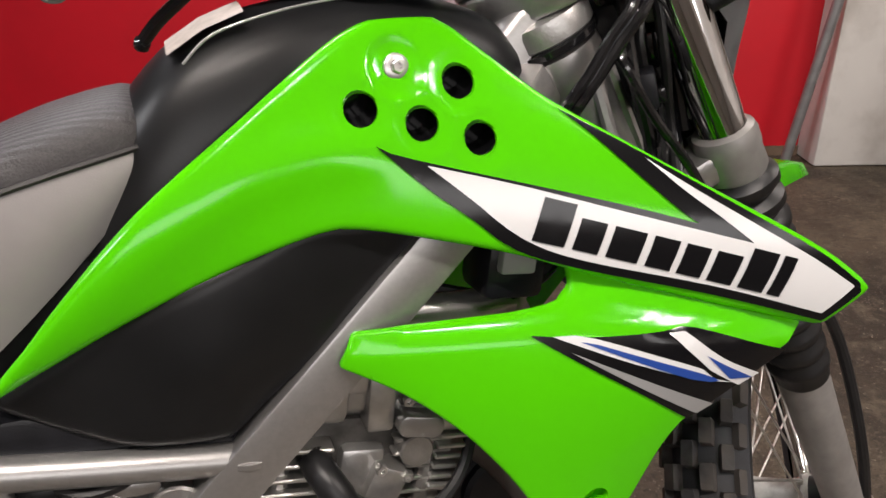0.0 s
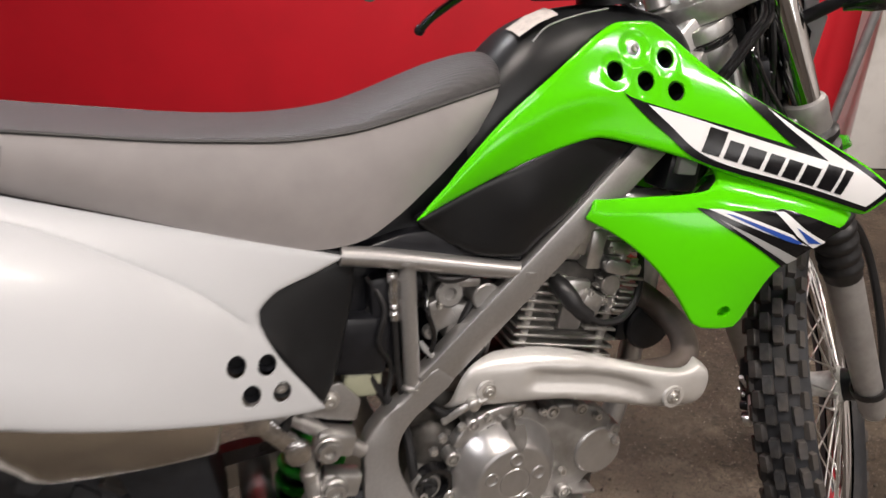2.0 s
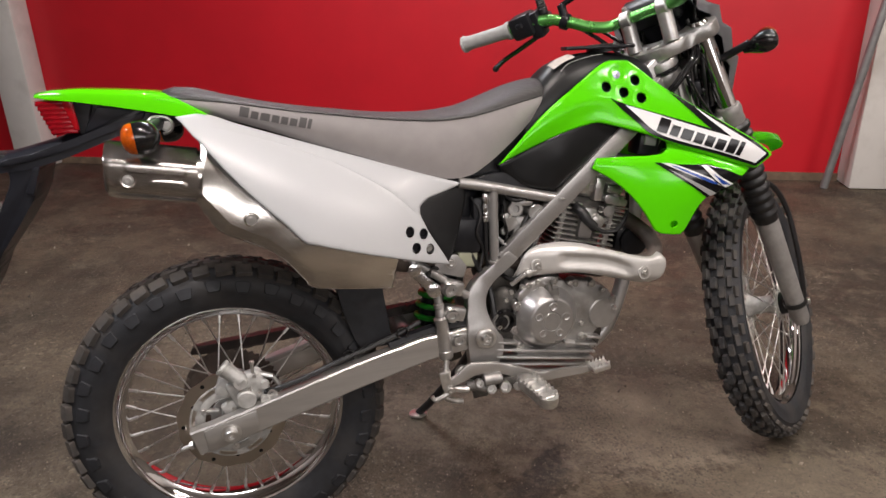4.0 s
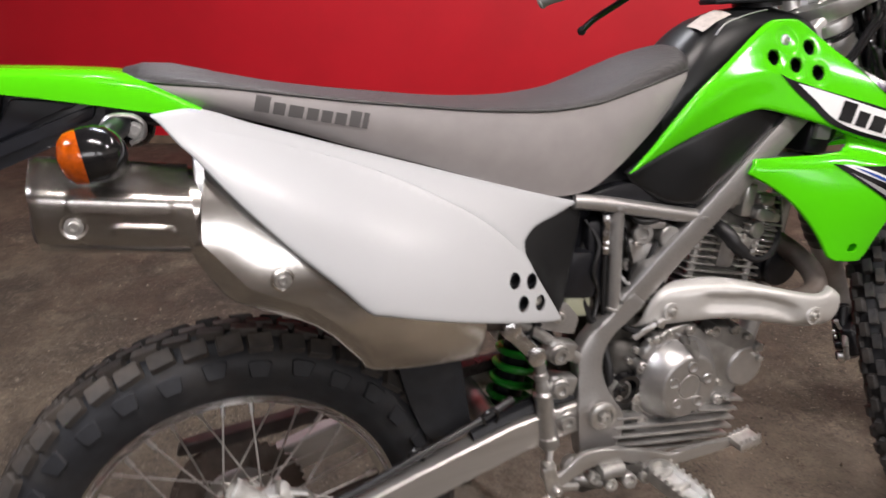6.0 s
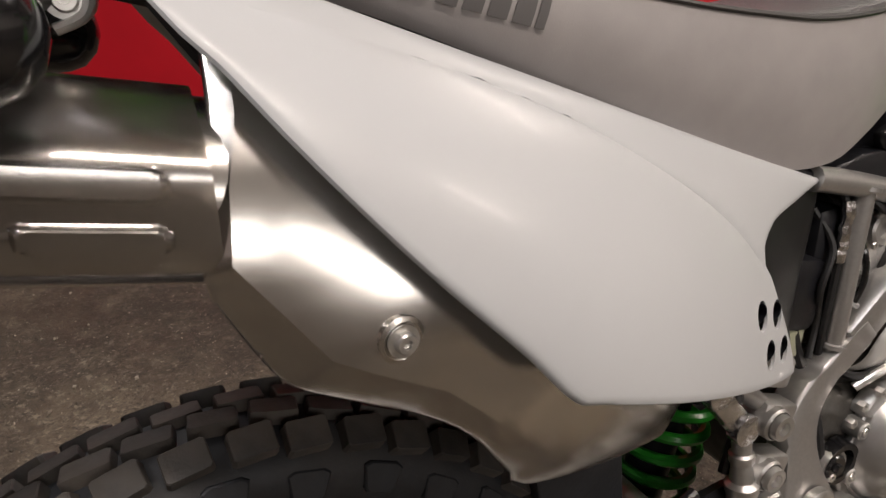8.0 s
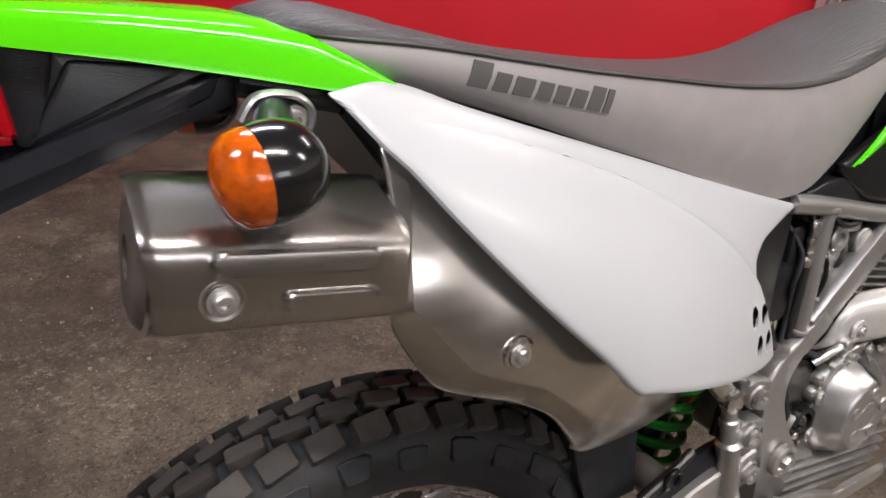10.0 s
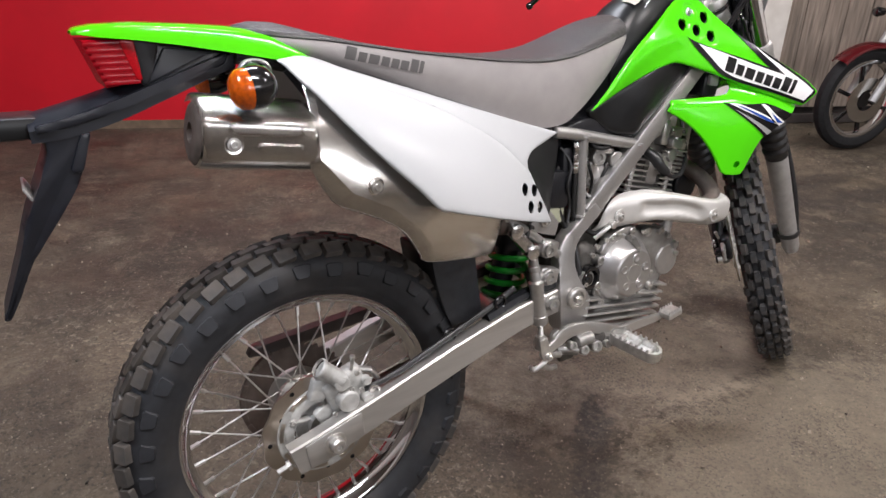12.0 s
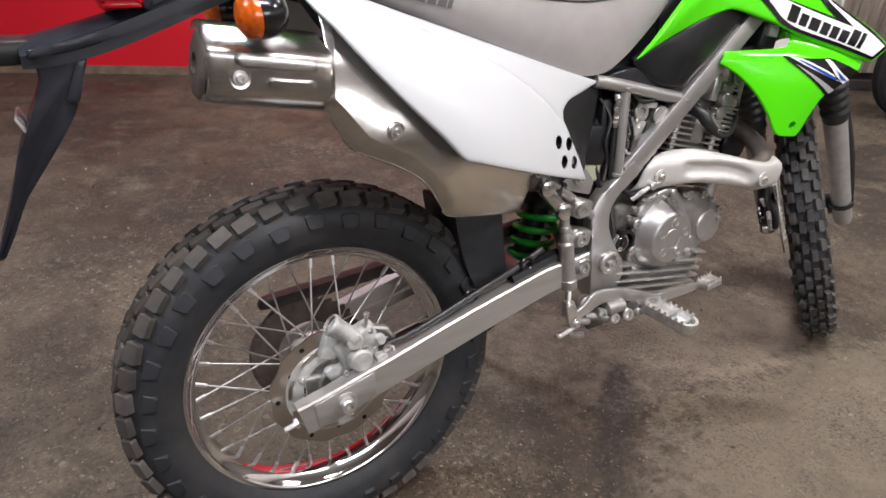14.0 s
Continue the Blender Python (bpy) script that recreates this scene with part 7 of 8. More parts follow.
master = part("brake_master_cylinder", bm, CAST, bike, "upright alloy rear brake cylinder")
bm = bmesh.new()
rod(bm, (0.449, -0.108, 0.402), (0.440, -0.120, 0.358), 0.006, 10)
block(bm, (0.02, 0.02, 0.03), Matrix.Translation((0.442, -0.118, 0.368)), 0.004)
part("push_rod", bm, BOLT, master)
bm = plate([(0.424, 0.385), (0.444, 0.385), (0.450, 0.362), (0.455, 0.340), (0.446, 0.330), (0.434, 0.338), (0.428, 0.360)], -0.137, -0.131, 0.0015)
part("clevis", bm, BOLT, master)
hex_bolt((0.446, -0.138, 0.344), (0, -1, 0), 0.0065, master, 0.007, "clevis_pin")
bm = bmesh.new()
sweep(bm, spline([(0.446, -0.134, 0.336), (0.43, -0.133, 0.328), (0.415, -0.13, 0.322), (0.408, -0.128, 0.330)], 4), 0.005, 8)
sweep(bm, spline([(0.436, -0.13, 0.324), (0.455, -0.128, 0.312), (0.475, -0.125, 0.306)], 4), 0.006, 8)
part("return_link", bm, BOLT, master)
bm = bmesh.new()
beam(bm, (0.388, -0.092, 0.608), (0.432, -0.096, 0.556), 0.020, 0.024, 0.006)
lathe(bm, [(0, 0.014), (0.012, 0.014), (0.014, 0.009), (0.014, 0)], (0.391, -0.096, 0.606), (0, -1, 0), 14)
lathe(bm, [(0, 0.015), (0.012, 0.015), (0.014, 0.010), (0.014, 0)], (0.430, -0.096, 0.557), (0, -1, 0), 14)
part("hose_union", bm, FOIL, master, "crinkled silver tape round the hose union")
bm = bmesh.new()
sweep(bm, spline([(0.418, -0.10, 0.585), (0.43, -0.09, 0.60), (0.45, -0.08, 0.59), (0.455, -0.075, 0.54), (0.44, -0.08, 0.49)], 5), 0.0055, 8)
part("hose", bm, HOSE, master)
bm = plate([(0.440, 0.362), (0.462, 0.374), (0.485, 0.391), (0.515, 0.394), (0.570, 0.381), (0.627, 0.358), (0.652, 0.348), (0.70, 0.346), (0.768, 0.343), (0.782, 0.347), (0.784, 0.333), (0.768, 0.328), (0.70, 0.327), (0.645, 0.327), (0.60, 0.345), (0.555, 0.361), (0.512, 0.366), (0.48, 0.358), (0.445, 0.345)], -0.136, -0.127, 0.0025)
pedal = part("brake_pedal", bm, SATIN, bike, "bent alloy brake pedal with a toothed tip", smooth=45)
bm = bmesh.new()
block(bm, (0.042, 0.032, 0.014), pose(0.786, -0.147, 0.345, 0, -8, 0), 0.003)
for i in range(5):
    for s in (-1, 1):
        lathe(bm, [(0, 0.0028), (0.006, 0.0012), (0.006, 0)], (0.769 + 0.0085 * i, -0.147 + s * 0.013, 0.3495 + 0.0012 * i), (0, 0, 1), 5)
part("pedal_tip", bm, BOLT, pedal)
bm = bmesh.new()
lathe(bm, [(0, 0.016), (0.01, 0.016), (0.012, 0.012), (0.012, 0)], (0.478, -0.118, 0.372), (0, -1, 0), 16)
rod(bm, (0.44, -0.125, 0.345), (0.49, -0.120, 0.328), 0.008, 10)
part("pedal_pivot", bm, CAST, pedal)


def build_peg(s):
    bm = bmesh.new()
    beam(bm, (0.58, s * 0.125, 0.336), (0.615, s * 0.146, 0.338), 0.022, 0.02, 0.005)
    rod(bm, (0.545, s * 0.12, 0.37), (0.545, s * 0.12, 0.33), 0.010, 12)
    rod(bm, (0.52, s * 0.135, 0.352), (0.56, s * 0.135, 0.352), 0.014, 14)
    rod(bm, (0.49, s * 0.11, 0.335), (0.53, s * 0.13, 0.33), 0.012, 12)
    peg = part("foot_peg", bm, CASE, bike, "toothed metal foot peg on a cast bracket")
    # an oval tray with teeth along its rim, standing straight out from the bike
    m = Matrix.Translation((0.617, s * 0.202, 0.344)) @ Matrix.Rotation(radians(8) * -s, 4, "X") @ Matrix.Rotation(radians(13) * -s, 4, "Z") @ Matrix.Diagonal((1, s, 1, 1))
    loop = [(0.021 * math.cos(radians(a)), (0.034 if a < 180 else -0.034) + 0.021 * math.sin(radians(a))) for a in range(0, 360, 15)]
    bm = bmesh.new()
    wall = []
    for k, z in ((1.0, -0.011), (1.05, 0.0), (1.0, 0.010), (0.80, 0.010), (0.80, -0.011)):
        wall.append([m @ Vector((x * k, y * (1 - (1 - k) * 0.45), z)) for x, y in loop])
    wall.append(wall[0])
    loft(bm, wall, close_ring=True)
    block(bm, (0.034, 0.098, 0.004), m @ Matrix.Translation((0, 0, -0.005)), 0.0015, 1)
    part("peg_rim", bm, BOLT, peg, smooth=35)
    for i in range(7):
        for dx in (-0.0188, 0.0188):
            bm = bmesh.new()
            lathe(bm, [(0, 0.0042), (0.0065, 0.0020), (0.0065, 0)], m @ Vector((dx, -0.036 + 0.0118 * i, 0.0095)), m.to_3x3() @ Vector((0, 0, 1)), 5)
            part("tooth", bm, BOLT, peg)
    for k in (-0.03, 0.002, 0.034):
        bm = bmesh.new()
        block(bm, (0.036, 0.007, 0.015), m @ Matrix.Translation((0, k, -0.002)), 0.001, 1)
        part("peg_web", bm, BOLT, peg)
    bm = bmesh.new()
    beam(bm, (0.535, s * 0.105, 0.33), (0.60, s * 0.135, 0.338), 0.026, 0.03, 0.006)
    beam(bm, (0.515, s * 0.098, 0.36), (0.525, s * 0.10, 0.295), 0.014, 0.034, 0.004)
    part("peg_mount", bm, GRIMEGAP, peg)
    # hollow pins and collars along the mount
    for px, py, pz, r in ((0.512, 0.134, 0.345, 0.0095), (0.536, 0.142, 0.332, 0.0105), (0.566, 0.146, 0.333, 0.0125), (0.592, 0.150, 0.332, 0.0085)):
        bm = bmesh.new()
        lathe(bm, [(-0.012, r), (0.004, r), (0.006, r * 0.85), (0.006, r * 0.6), (-0.002, r * 0.5), (-0.002, 0)], (px, s * py, pz), (-0.15, s, 0.25), 16)
        part("pin", bm, BOLT, peg)
    bm = bmesh.new()
    sweep(bm, [(0.532 + 0.004 * math.sin(i), s * (0.115 + 0.0028 * i / 3), 0.345 + 0.0 * i + 0.011 * math.cos(i * 1.3)) for i in range(24)], 0.0022, 6)
    part("return_spring", bm, BOLT, peg)


build_peg(-1)
build_peg(1)
bm = bmesh.new()
sweep(bm, spline([(0.58, 0.10, 0.335), (0.55, 0.17, 0.23), (0.50, 0.27, 0.10), (0.47, 0.325, 0.036)], 5), 0.011, 12)
stand = part("side_stand", bm, BLACK, bike, "black side stand swung out to the floor")
bm = bmesh.new()
lathe(bm, [(0, 0.026), (0.006, 0.026), (0.010, 0.012), (0.010, 0)], (0.468, 0.328, 0.029), (0, 0.087, 1), 20)
part("stand_foot", bm, BOLT, stand)

# ---- front end, in the turned axes ----
front_wheel = hub("front_wheel", 0.026, 0.045, DULL, FRONT, "spoked front wheel with a chrome rim")
tyre(front_wheel, 0.346, 0.266, 0.042, 46, [(0.20, 0.56, 0.31, 0.012, 0.0, 0.08, 0.0), (0.57, 0.54, 0.29, 0.012, 0.5, 0.42, 0.0), (0.86, 0.52, 0.24, 0.006, 0.0, 0.95, 0.0)], FRONT)
rim(front_wheel, 0.267, 0.022, FRONT)
spokes(front_wheel, 0.267, 0.034, 0.040, 36, FRONT)
brake_disc(front_wheel, 0.12, 0.09, 0.058, FRONT)
build_caliper(FRONT @ Matrix.Translation((-0.085, 0.075, 0.06)) @ Matrix.Rotation(math.pi, 4, "Z"), "front_caliper", BLACK)
for s in (-1, 1):
    l = 0.088 * s
    bm = bmesh.new()
    lathe(bm, [(0.028, 0), (0.028, 0.0175), (0.02, 0.0205), (-0.50, 0.0205), (-0.50, 0)], (0.055, l, 0), (0, 0, 1), 32)
    leg = part("fork_leg", bm, CHROME, bike, "chrome fork tube with a rubber boot and grey slider", m=STEER)
    bm = bmesh.new()
    prof = [(-0.222, 0.026)]
    for k in range(11):
        z = -0.226 - 0.0235 * k
        prof += [(z, 0.027), (z - 0.006, 0.0345 - 0.0003 * k), (z - 0.014, 0.0345 - 0.0003 * k), (z - 0.0205, 0.0275)]
    prof += [(-0.492, 0.028), (-0.496, 0.026)]
    lathe(bm, prof, (0.055, l, 0), (0, 0, 1), 28)
    part("fork_boot", bm, HOSE, leg, "ribbed black rubber boot", smooth=50, m=STEER)
    bm = bmesh.new()
    lathe(bm, [(-0.488, 0.024), (-0.50, 0.0265), (-0.56, 0.0255), (-0.68, 0.0235), (-0.75, 0.0225), (-0.80, 0.0225), (-0.815, 0.018), (-0.815, 0)], (0.055, l, 0), (0, 0, 1), 28)
    block(bm, (0.06, 0.03, 0.05), Matrix.Translation((0.072, l, -0.772)), 0.012, 3)
    part("slider", bm, GREYPART, leg, m=STEER)
    bm = bmesh.new()
    lathe(bm, [(-0.178, 0.021), (-0.181, 0.0265), (-0.187, 0.0285), (-0.200, 0.0285), (-0.203, 0.0275), (-0.222, 0.0285), (-0.228, 0.026)], (0.055, l, 0), (0, 0, 1), 28)
    part("clamp_ring", bm, GREYPART, leg, m=STEER)
bm = bmesh.new()
rod(bm, (0.085, -0.115, -0.773), (0.085, 0.115, -0.773), 0.009, 12)
part("front_axle", bm, BOLT, front_wheel, m=STEER)


UPPER_PLAN = [(0.085, -0.115), (0.092, -0.06), (0.055, -0.04), (0.035, 0.0), (0.055, 0.04), (0.092, 0.06), (0.085, 0.115), (0.035, 0.12), (0.012, 0.085), (-0.028, 0.03), (-0.028, -0.03), (0.012, -0.085), (0.035, -0.12)]
LOWER_PLAN = [(0.074, -0.103), (0.079, -0.07), (0.045, -0.04), (0.028, 0.0), (0.045, 0.04), (0.079, 0.07), (0.074, 0.103), (0.040, 0.106), (0.026, 0.075), (-0.022, 0.026), (-0.022, -0.026), (0.026, -0.075), (0.040, -0.106)]


def clamp(name, u, thick, label, plan):
    bm = bmesh.new()
    poly = outline(plan, 80, 4, 0.004)
    face = bm.faces.new([bm.verts.new((q[0], q[1], u - thick / 2)) for q in poly])
    made = bmesh.ops.extrude_face_region(bm, geom=[face])
    for v in made["geom"]:
        if isinstance(v, bmesh.types.BMVert):
            v.co.z = u + thick / 2
    edges = [e for e in bm.edges if abs(e.verts[0].co.z - e.verts[1].co.z) < 1e-7]
    bmesh.ops.bevel(bm, geom=edges, offset=0.004, segments=2, profile=0.5, affect="EDGES")
    return part(name, bm, CAST, bike, label, m=STEER)


upper = clamp("upper_fork_clamp", 0.004, 0.030, "cast alloy upper fork clamp", UPPER_PLAN)
clamp("lower_fork_clamp", -0.206, 0.028, "cast alloy lower fork clamp", LOWER_PLAN)
bm = bmesh.new()
lathe(bm, [(0.022, 0), (0.022, 0.016), (0.016, 0.016), (0.016, 0.020), (0.0, 0.020)], (0, 0, 0), (0, 0, 1), 6)
part("stem_nut", bm, BOLT, upper, m=STEER)
bm = bmesh.new()
lathe(bm, [(-0.040, 0.030), (-0.042, 0.037), (-0.052, 0.0385), (-0.066, 0.036), (-0.12, 0.034), (-0.166, 0.036), (-0.172, 0.039), (-0.186, 0.039), (-0.186, 0.02)], (-0.007, 0, 0), (0, 0, 1), 32)
head_tube = part("head_tube", bm, FRAME, bike, "silver cast steering head with gussets", m=STEER)
bm = bmesh.new()
lathe(bm, [(-0.011, 0.028), (-0.013, 0.0375), (-0.018, 0.039), (-0.030, 0.039), (-0.033, 0.036)], (-0.004, 0, 0), (0, 0, 1), 32)
part("bearing_collar", bm, CAST, head_tube, m=STEER)
bm = bmesh.new()
lathe(bm, [(-0.031, 0.035), (-0.0325, 0.0405), (-0.0375, 0.0405), (-0.040, 0.035)], (-0.005, 0, 0), (0, 0, 1), 32)
part("bearing_seal", bm, GLOSSBLACK, head_tube, m=STEER)
# ribs cast on the flank of the head
for rib in (((-0.020, -0.031, -0.058), (-0.046, -0.030, -0.150)), ((0.004, -0.034, -0.062), (0.000, -0.034, -0.165))):
    bm = bmesh.new()
    sweep(bm, rib, 0.0055, 8)
    part("head_rib", bm, FRAME, head_tube, m=STEER)
bm = plate([(0.985, 1.0), (1.01, 0.96), (1.045, 0.89), (1.03, 0.86), (0.98, 0.86), (0.935, 0.91), (0.938, 0.955), (0.96, 0.985)], -0.026, 0.026, 0.008)
part("head_gusset", bm, FRAME, head_tube, smooth=45)
# bars
for l in (-0.042, 0.042):
    bm = bmesh.new()
    rod(bm, (-0.004, l, 0.018), (0.015, l, 0.082), 0.0165, 18)
    rod(bm, (0.018, l - 0.012, 0.09), (0.018, l + 0.012, 0.09), 0.021, 18)
    rod(bm, (0.028, l, 0.098), (0.026, l, 0.118), 0.006, 8)
    part("bar_riser", bm, CAST, upper, m=STEER)
half_bar = [(0.02, 0.0, 0.092), (0.018, 0.055, 0.092), (0.005, 0.085, 0.096), (-0.02, 0.115, 0.118), (-0.042, 0.15, 0.152), (-0.05, 0.19, 0.172), (-0.056, 0.25, 0.18), (-0.062, 0.40, 0.195)]
bar_path = [(f, -l, u) for f, l, u in reversed(half_bar[1:])] + half_bar
bm = bmesh.new()
sweep(bm, spline(bar_path, 5), 0.0125, 14)
bars = part("handlebar", bm, BAR, bike, "green anodised handlebar turned to full lock", m=STEER)
for s in (-1, 1):
    bm = bmesh.new()
    lathe(bm, [(0, 0.012), (0, 0.0195), (0.004, 0.0205), (0.006, 0.018), (0.02, 0.0165), (0.11, 0.0165), (0.122, 0.0175), (0.124, 0.021), (0.132, 0.021), (0.134, 0.014)], (-0.0615, s * 0.405, 0.1955), (0.05, -s * 1, -0.10), 24)
    part("grip", bm, GRIP, bars, "grey rubber hand grip", m=STEER)
    bm = bmesh.new()
    block(bm, (0.05, 0.055, 0.052), pose(-0.052, s * 0.240, 0.180), 0.009, 2)
    block(bm, (0.04, 0.03, 0.06), pose(-0.045, s * 0.212, 0.170), 0.006, 2)
    block(bm, (0.012, 0.016, 0.01), pose(-0.078, s * 0.238, 0.186), 0.002, 1)
    part("switch_box", bm, BLACK, bars, m=STEER)
    bm = bmesh.new()
    sweep(bm, spline([(-0.02, s * 0.205, 0.155), (-0.01, s * 0.235, 0.140), (-0.02, s * 0.29, 0.128), (-0.035, s * 0.335, 0.120), (-0.045, s * 0.358, 0.112)], 5), 0.0062, 10, flat=1.3)
    lathe(bm, [(-0.008, 0), (-0.006, 0.006), (0, 0.0085), (0.006, 0.006), (0.008, 0)], (-0.047, s * 0.362, 0.110), (0, 1, 0), 12)
    part("lever", bm, GLOSSBLACK, bars, "black control lever", m=STEER)
    bm = bmesh.new()
    block(bm, (0.04, 0.03, 0.03), pose(-0.03, s * 0.195, 0.168, 0, 0, 20 * s), 0.006, 2)
    part("perch", bm, BLACK, bars, m=STEER)
bm = bmesh.new()
lathe(bm, [(0, 0.010), (0.006, 0.011)] + [(0.008 + 0.006 * k + d, 0.0105 - 0.0005 * k + (0.0015 if d else 0)) for k in range(5) for d in (0, 0.003)] + [(0.04, 0.006), (0.055, 0.005), (0.055, 0)], (-0.04, 0.19, 0.185), (0.1, -0.05, 1), 14)
part("adjuster_boot", bm, HOSE, bars, m=STEER)
bm = bmesh.new()
rod(bm, (-0.047, 0.145, 0.150), (-0.038, 0.145, 0.188), 0.0095, 12)
lathe(bm, [(-0.009, 0.0165), (-0.008, 0.018), (0.008, 0.018), (0.009, 0.0165)], (-0.042, 0.149, 0.151), (-0.06, 1, 0.75), 18)
part("brace_clamp", bm, BLACK, bars, m=STEER)
bm = bmesh.new()
sweep(bm, [(-0.036, 0.148, 0.185), (-0.02, 0.05, 0.20), (-0.02, -0.05, 0.20), (-0.036, -0.148, 0.185)], 0.006, 10)
part("cross_brace", bm, GLOSSBLACK, bars, m=STEER)
# instruments, cowl, lamp
bm = bmesh.new()
block(bm, (0.05, 0.13, 0.07), pose(0.10, 0.01, 0.075, 0, -25, 0), 0.015, 3)
part("instrument_panel", bm, BLACK, upper, m=STEER)
COWL = ((0.092, 0.060, 0.110), (0.075, 0.102, 0.122), (0.045, 0.108, 0.138), (0.025, 0.128, 0.148), (-0.015, 0.120, 0.158), (-0.035, 0.133, 0.162), (-0.085, 0.121, 0.165), (-0.105, 0.128, 0.164), (-0.150, 0.106, 0.160), (-0.205, 0.082, 0.146), (-0.235, 0.045, 0.135))


def cowl_rings(back, wide, drop):
    return [[(f0 - back + 0.045 * (1 - t * t) - 0.05 * abs(t) ** 3, w * wide * t, u - drop + 0.008 * abs(t)) for t in (i / 8 - 1 for i in range(17))] for u, w, f0 in COWL]


bm = bmesh.new()
loft(bm, cowl_rings(0.0, 1.0, 0.0))
bmesh.ops.solidify(bm, geom=bm.faces[:], thickness=0.003)
cowl = part("headlamp_cowl", bm, WHITE, bike, "angular white headlamp cowl seen from behind", smooth=30, m=STEER)
bm = bmesh.new()
loft(bm, cowl_rings(0.010, 0.84, 0.010))
part("cowl_liner", bm, BLACK, cowl, smooth=30, m=STEER)
bm = bmesh.new()
lathe(bm, [(0, 0.02), (0.02, 0.06), (0.05, 0.072), (0.06, 0.072)], (0.10, 0, -0.10), (1, 0, -0.1), 28)
part("headlamp", bm, BLACK, cowl, m=STEER)
for s in (-1, 1):
    bm = bmesh.new()
    rod(bm, (0.085, s * 0.10, -0.080), (0.088, s * 0.165, -0.066), 0.009, 12)
    stalk = part("front_indicator", bm, BLACK, bike, "black turn signal on a rubber stalk", m=STEER)
    bm = bmesh.new()
    lathe(bm, [(0, 0.009), (0.013, 0.013), (0.030, 0.021), (0.045, 0.0250), (0.059, 0.0233), (0.068, 0.0175), (0.072, 0.008), (0.073, 0)], (0.088, s * 0.148, -0.076), (0.05, s, 0.06), 24)
    part("housing", bm, GLOSSBLACK, stalk, m=STEER)
    bm = bmesh.new()
    lathe(bm, [(0, 0.021), (0.011, 0.019), (0.018, 0.012), (0.020, 0)], (0.106, s * 0.196, -0.070), (1, s * 0.1, 0), 24)
    part("lens", bm, AMBER, stalk, m=STEER)
for pts, r in (([(-0.03, 0.20, 0.165), (0.02, 0.15, 0.13), (0.06, 0.08, 0.02), (0.03, 0.06, -0.08), (-0.02, 0.05, -0.14), (-0.05, 0.02, -0.2)], 0.0042),
               ([(-0.03, -0.20, 0.165), (0.05, -0.16, 0.14), (0.11, -0.08, 0.06), (0.08, -0.06, -0.06), (0.02, -0.05, -0.15), (-0.04, -0.04, -0.22)], 0.0048),
               ([(-0.03, 0.20, 0.175), (-0.01, 0.14, 0.12), (-0.03, 0.07, 0.045), (-0.04, 0.03, -0.02), (-0.05, 0.0, -0.10)], 0.0045),
               ([(-0.03, -0.19, 0.175), (0.06, -0.10, 0.20), (0.12, 0.02, 0.16), (0.12, 0.06, 0.02), (0.05, 0.05, -0.10)], 0.0048),
               ([(0.09, -0.03, 0.05), (0.06, -0.05, -0.05), (0.05, -0.052, -0.14), (0.02, -0.05, -0.2)], 0.0075),
               ([(0.09, 0.0, 0.05), (0.05, -0.035, -0.06), (0.045, -0.036, -0.14), (0.0, -0.04, -0.2)], 0.0055)):
    bm = bmesh.new()
    sweep(bm, spline(pts, 7), r, 8)
    part("control_cable", bm, GLOSSBLACK, bars, m=STEER)
for pts, r, mat in (([(0.08, -0.06, 0.03), (0.05, -0.075, -0.03), (0.03, -0.07, -0.09), (0.035, -0.055, -0.15), (0.0, -0.05, -0.21)], 0.0045, HOSE),
                    ([(0.10, -0.05, 0.02), (0.075, -0.07, -0.05), (0.07, -0.065, -0.11), (0.05, -0.06, -0.17)], 0.006, GLOSSBLACK),
                    ([(0.09, -0.02, 0.0), (0.04, -0.06, -0.04), (0.012, -0.06, -0.07), (0.03, -0.05, -0.12), (0.08, -0.055, -0.15)], 0.004, HOSE),
                    ([(0.02, -0.06, -0.02), (-0.01, -0.055, -0.08), (-0.02, -0.05, -0.14), (-0.06, -0.04, -0.2)], 0.005, GLOSSBLACK),
                    ([(0.09, -0.045, -0.05), (0.06, -0.07, -0.10), (0.075, -0.06, -0.13), (0.05, -0.07, -0.16)], 0.0035, DECALGLINTGREY)):
    bm = bmesh.new()
    sweep(bm, spline(pts, 7), r, 8)
    part("wire", bm, mat, upper, m=STEER)
for f, l, u, size, mat in ((0.05, -0.056, -0.085, (0.018, 0.014, 0.024), GLOSSBLACK), (0.03, -0.056, -0.12, (0.022, 0.012, 0.014), GLOSSBLACK), (0.065, -0.062, -0.06, (0.016, 0.014, 0.022), DECALGLINTGREY), (0.0, -0.055, -0.10, (0.03, 0.02, 0.03), BLACK)):
    bm = bmesh.new()
    block(bm, size, pose(f, l, u, 10, 8, 15), 0.003, 2)
    part("connector", bm, mat, upper, m=STEER)
bm = bmesh.new()
block(bm, (0.07, 0.09, 0.10), pose(0.075, 0.0, -0.09, 0, 5, 0), 0.012, 2)
block(bm, (0.05, 0.11, 0.04), pose(0.06, 0.0, -0.15, 0, 5, 0), 0.01, 2)
part("wiring_box", bm, BLACK, upper, m=STEER)
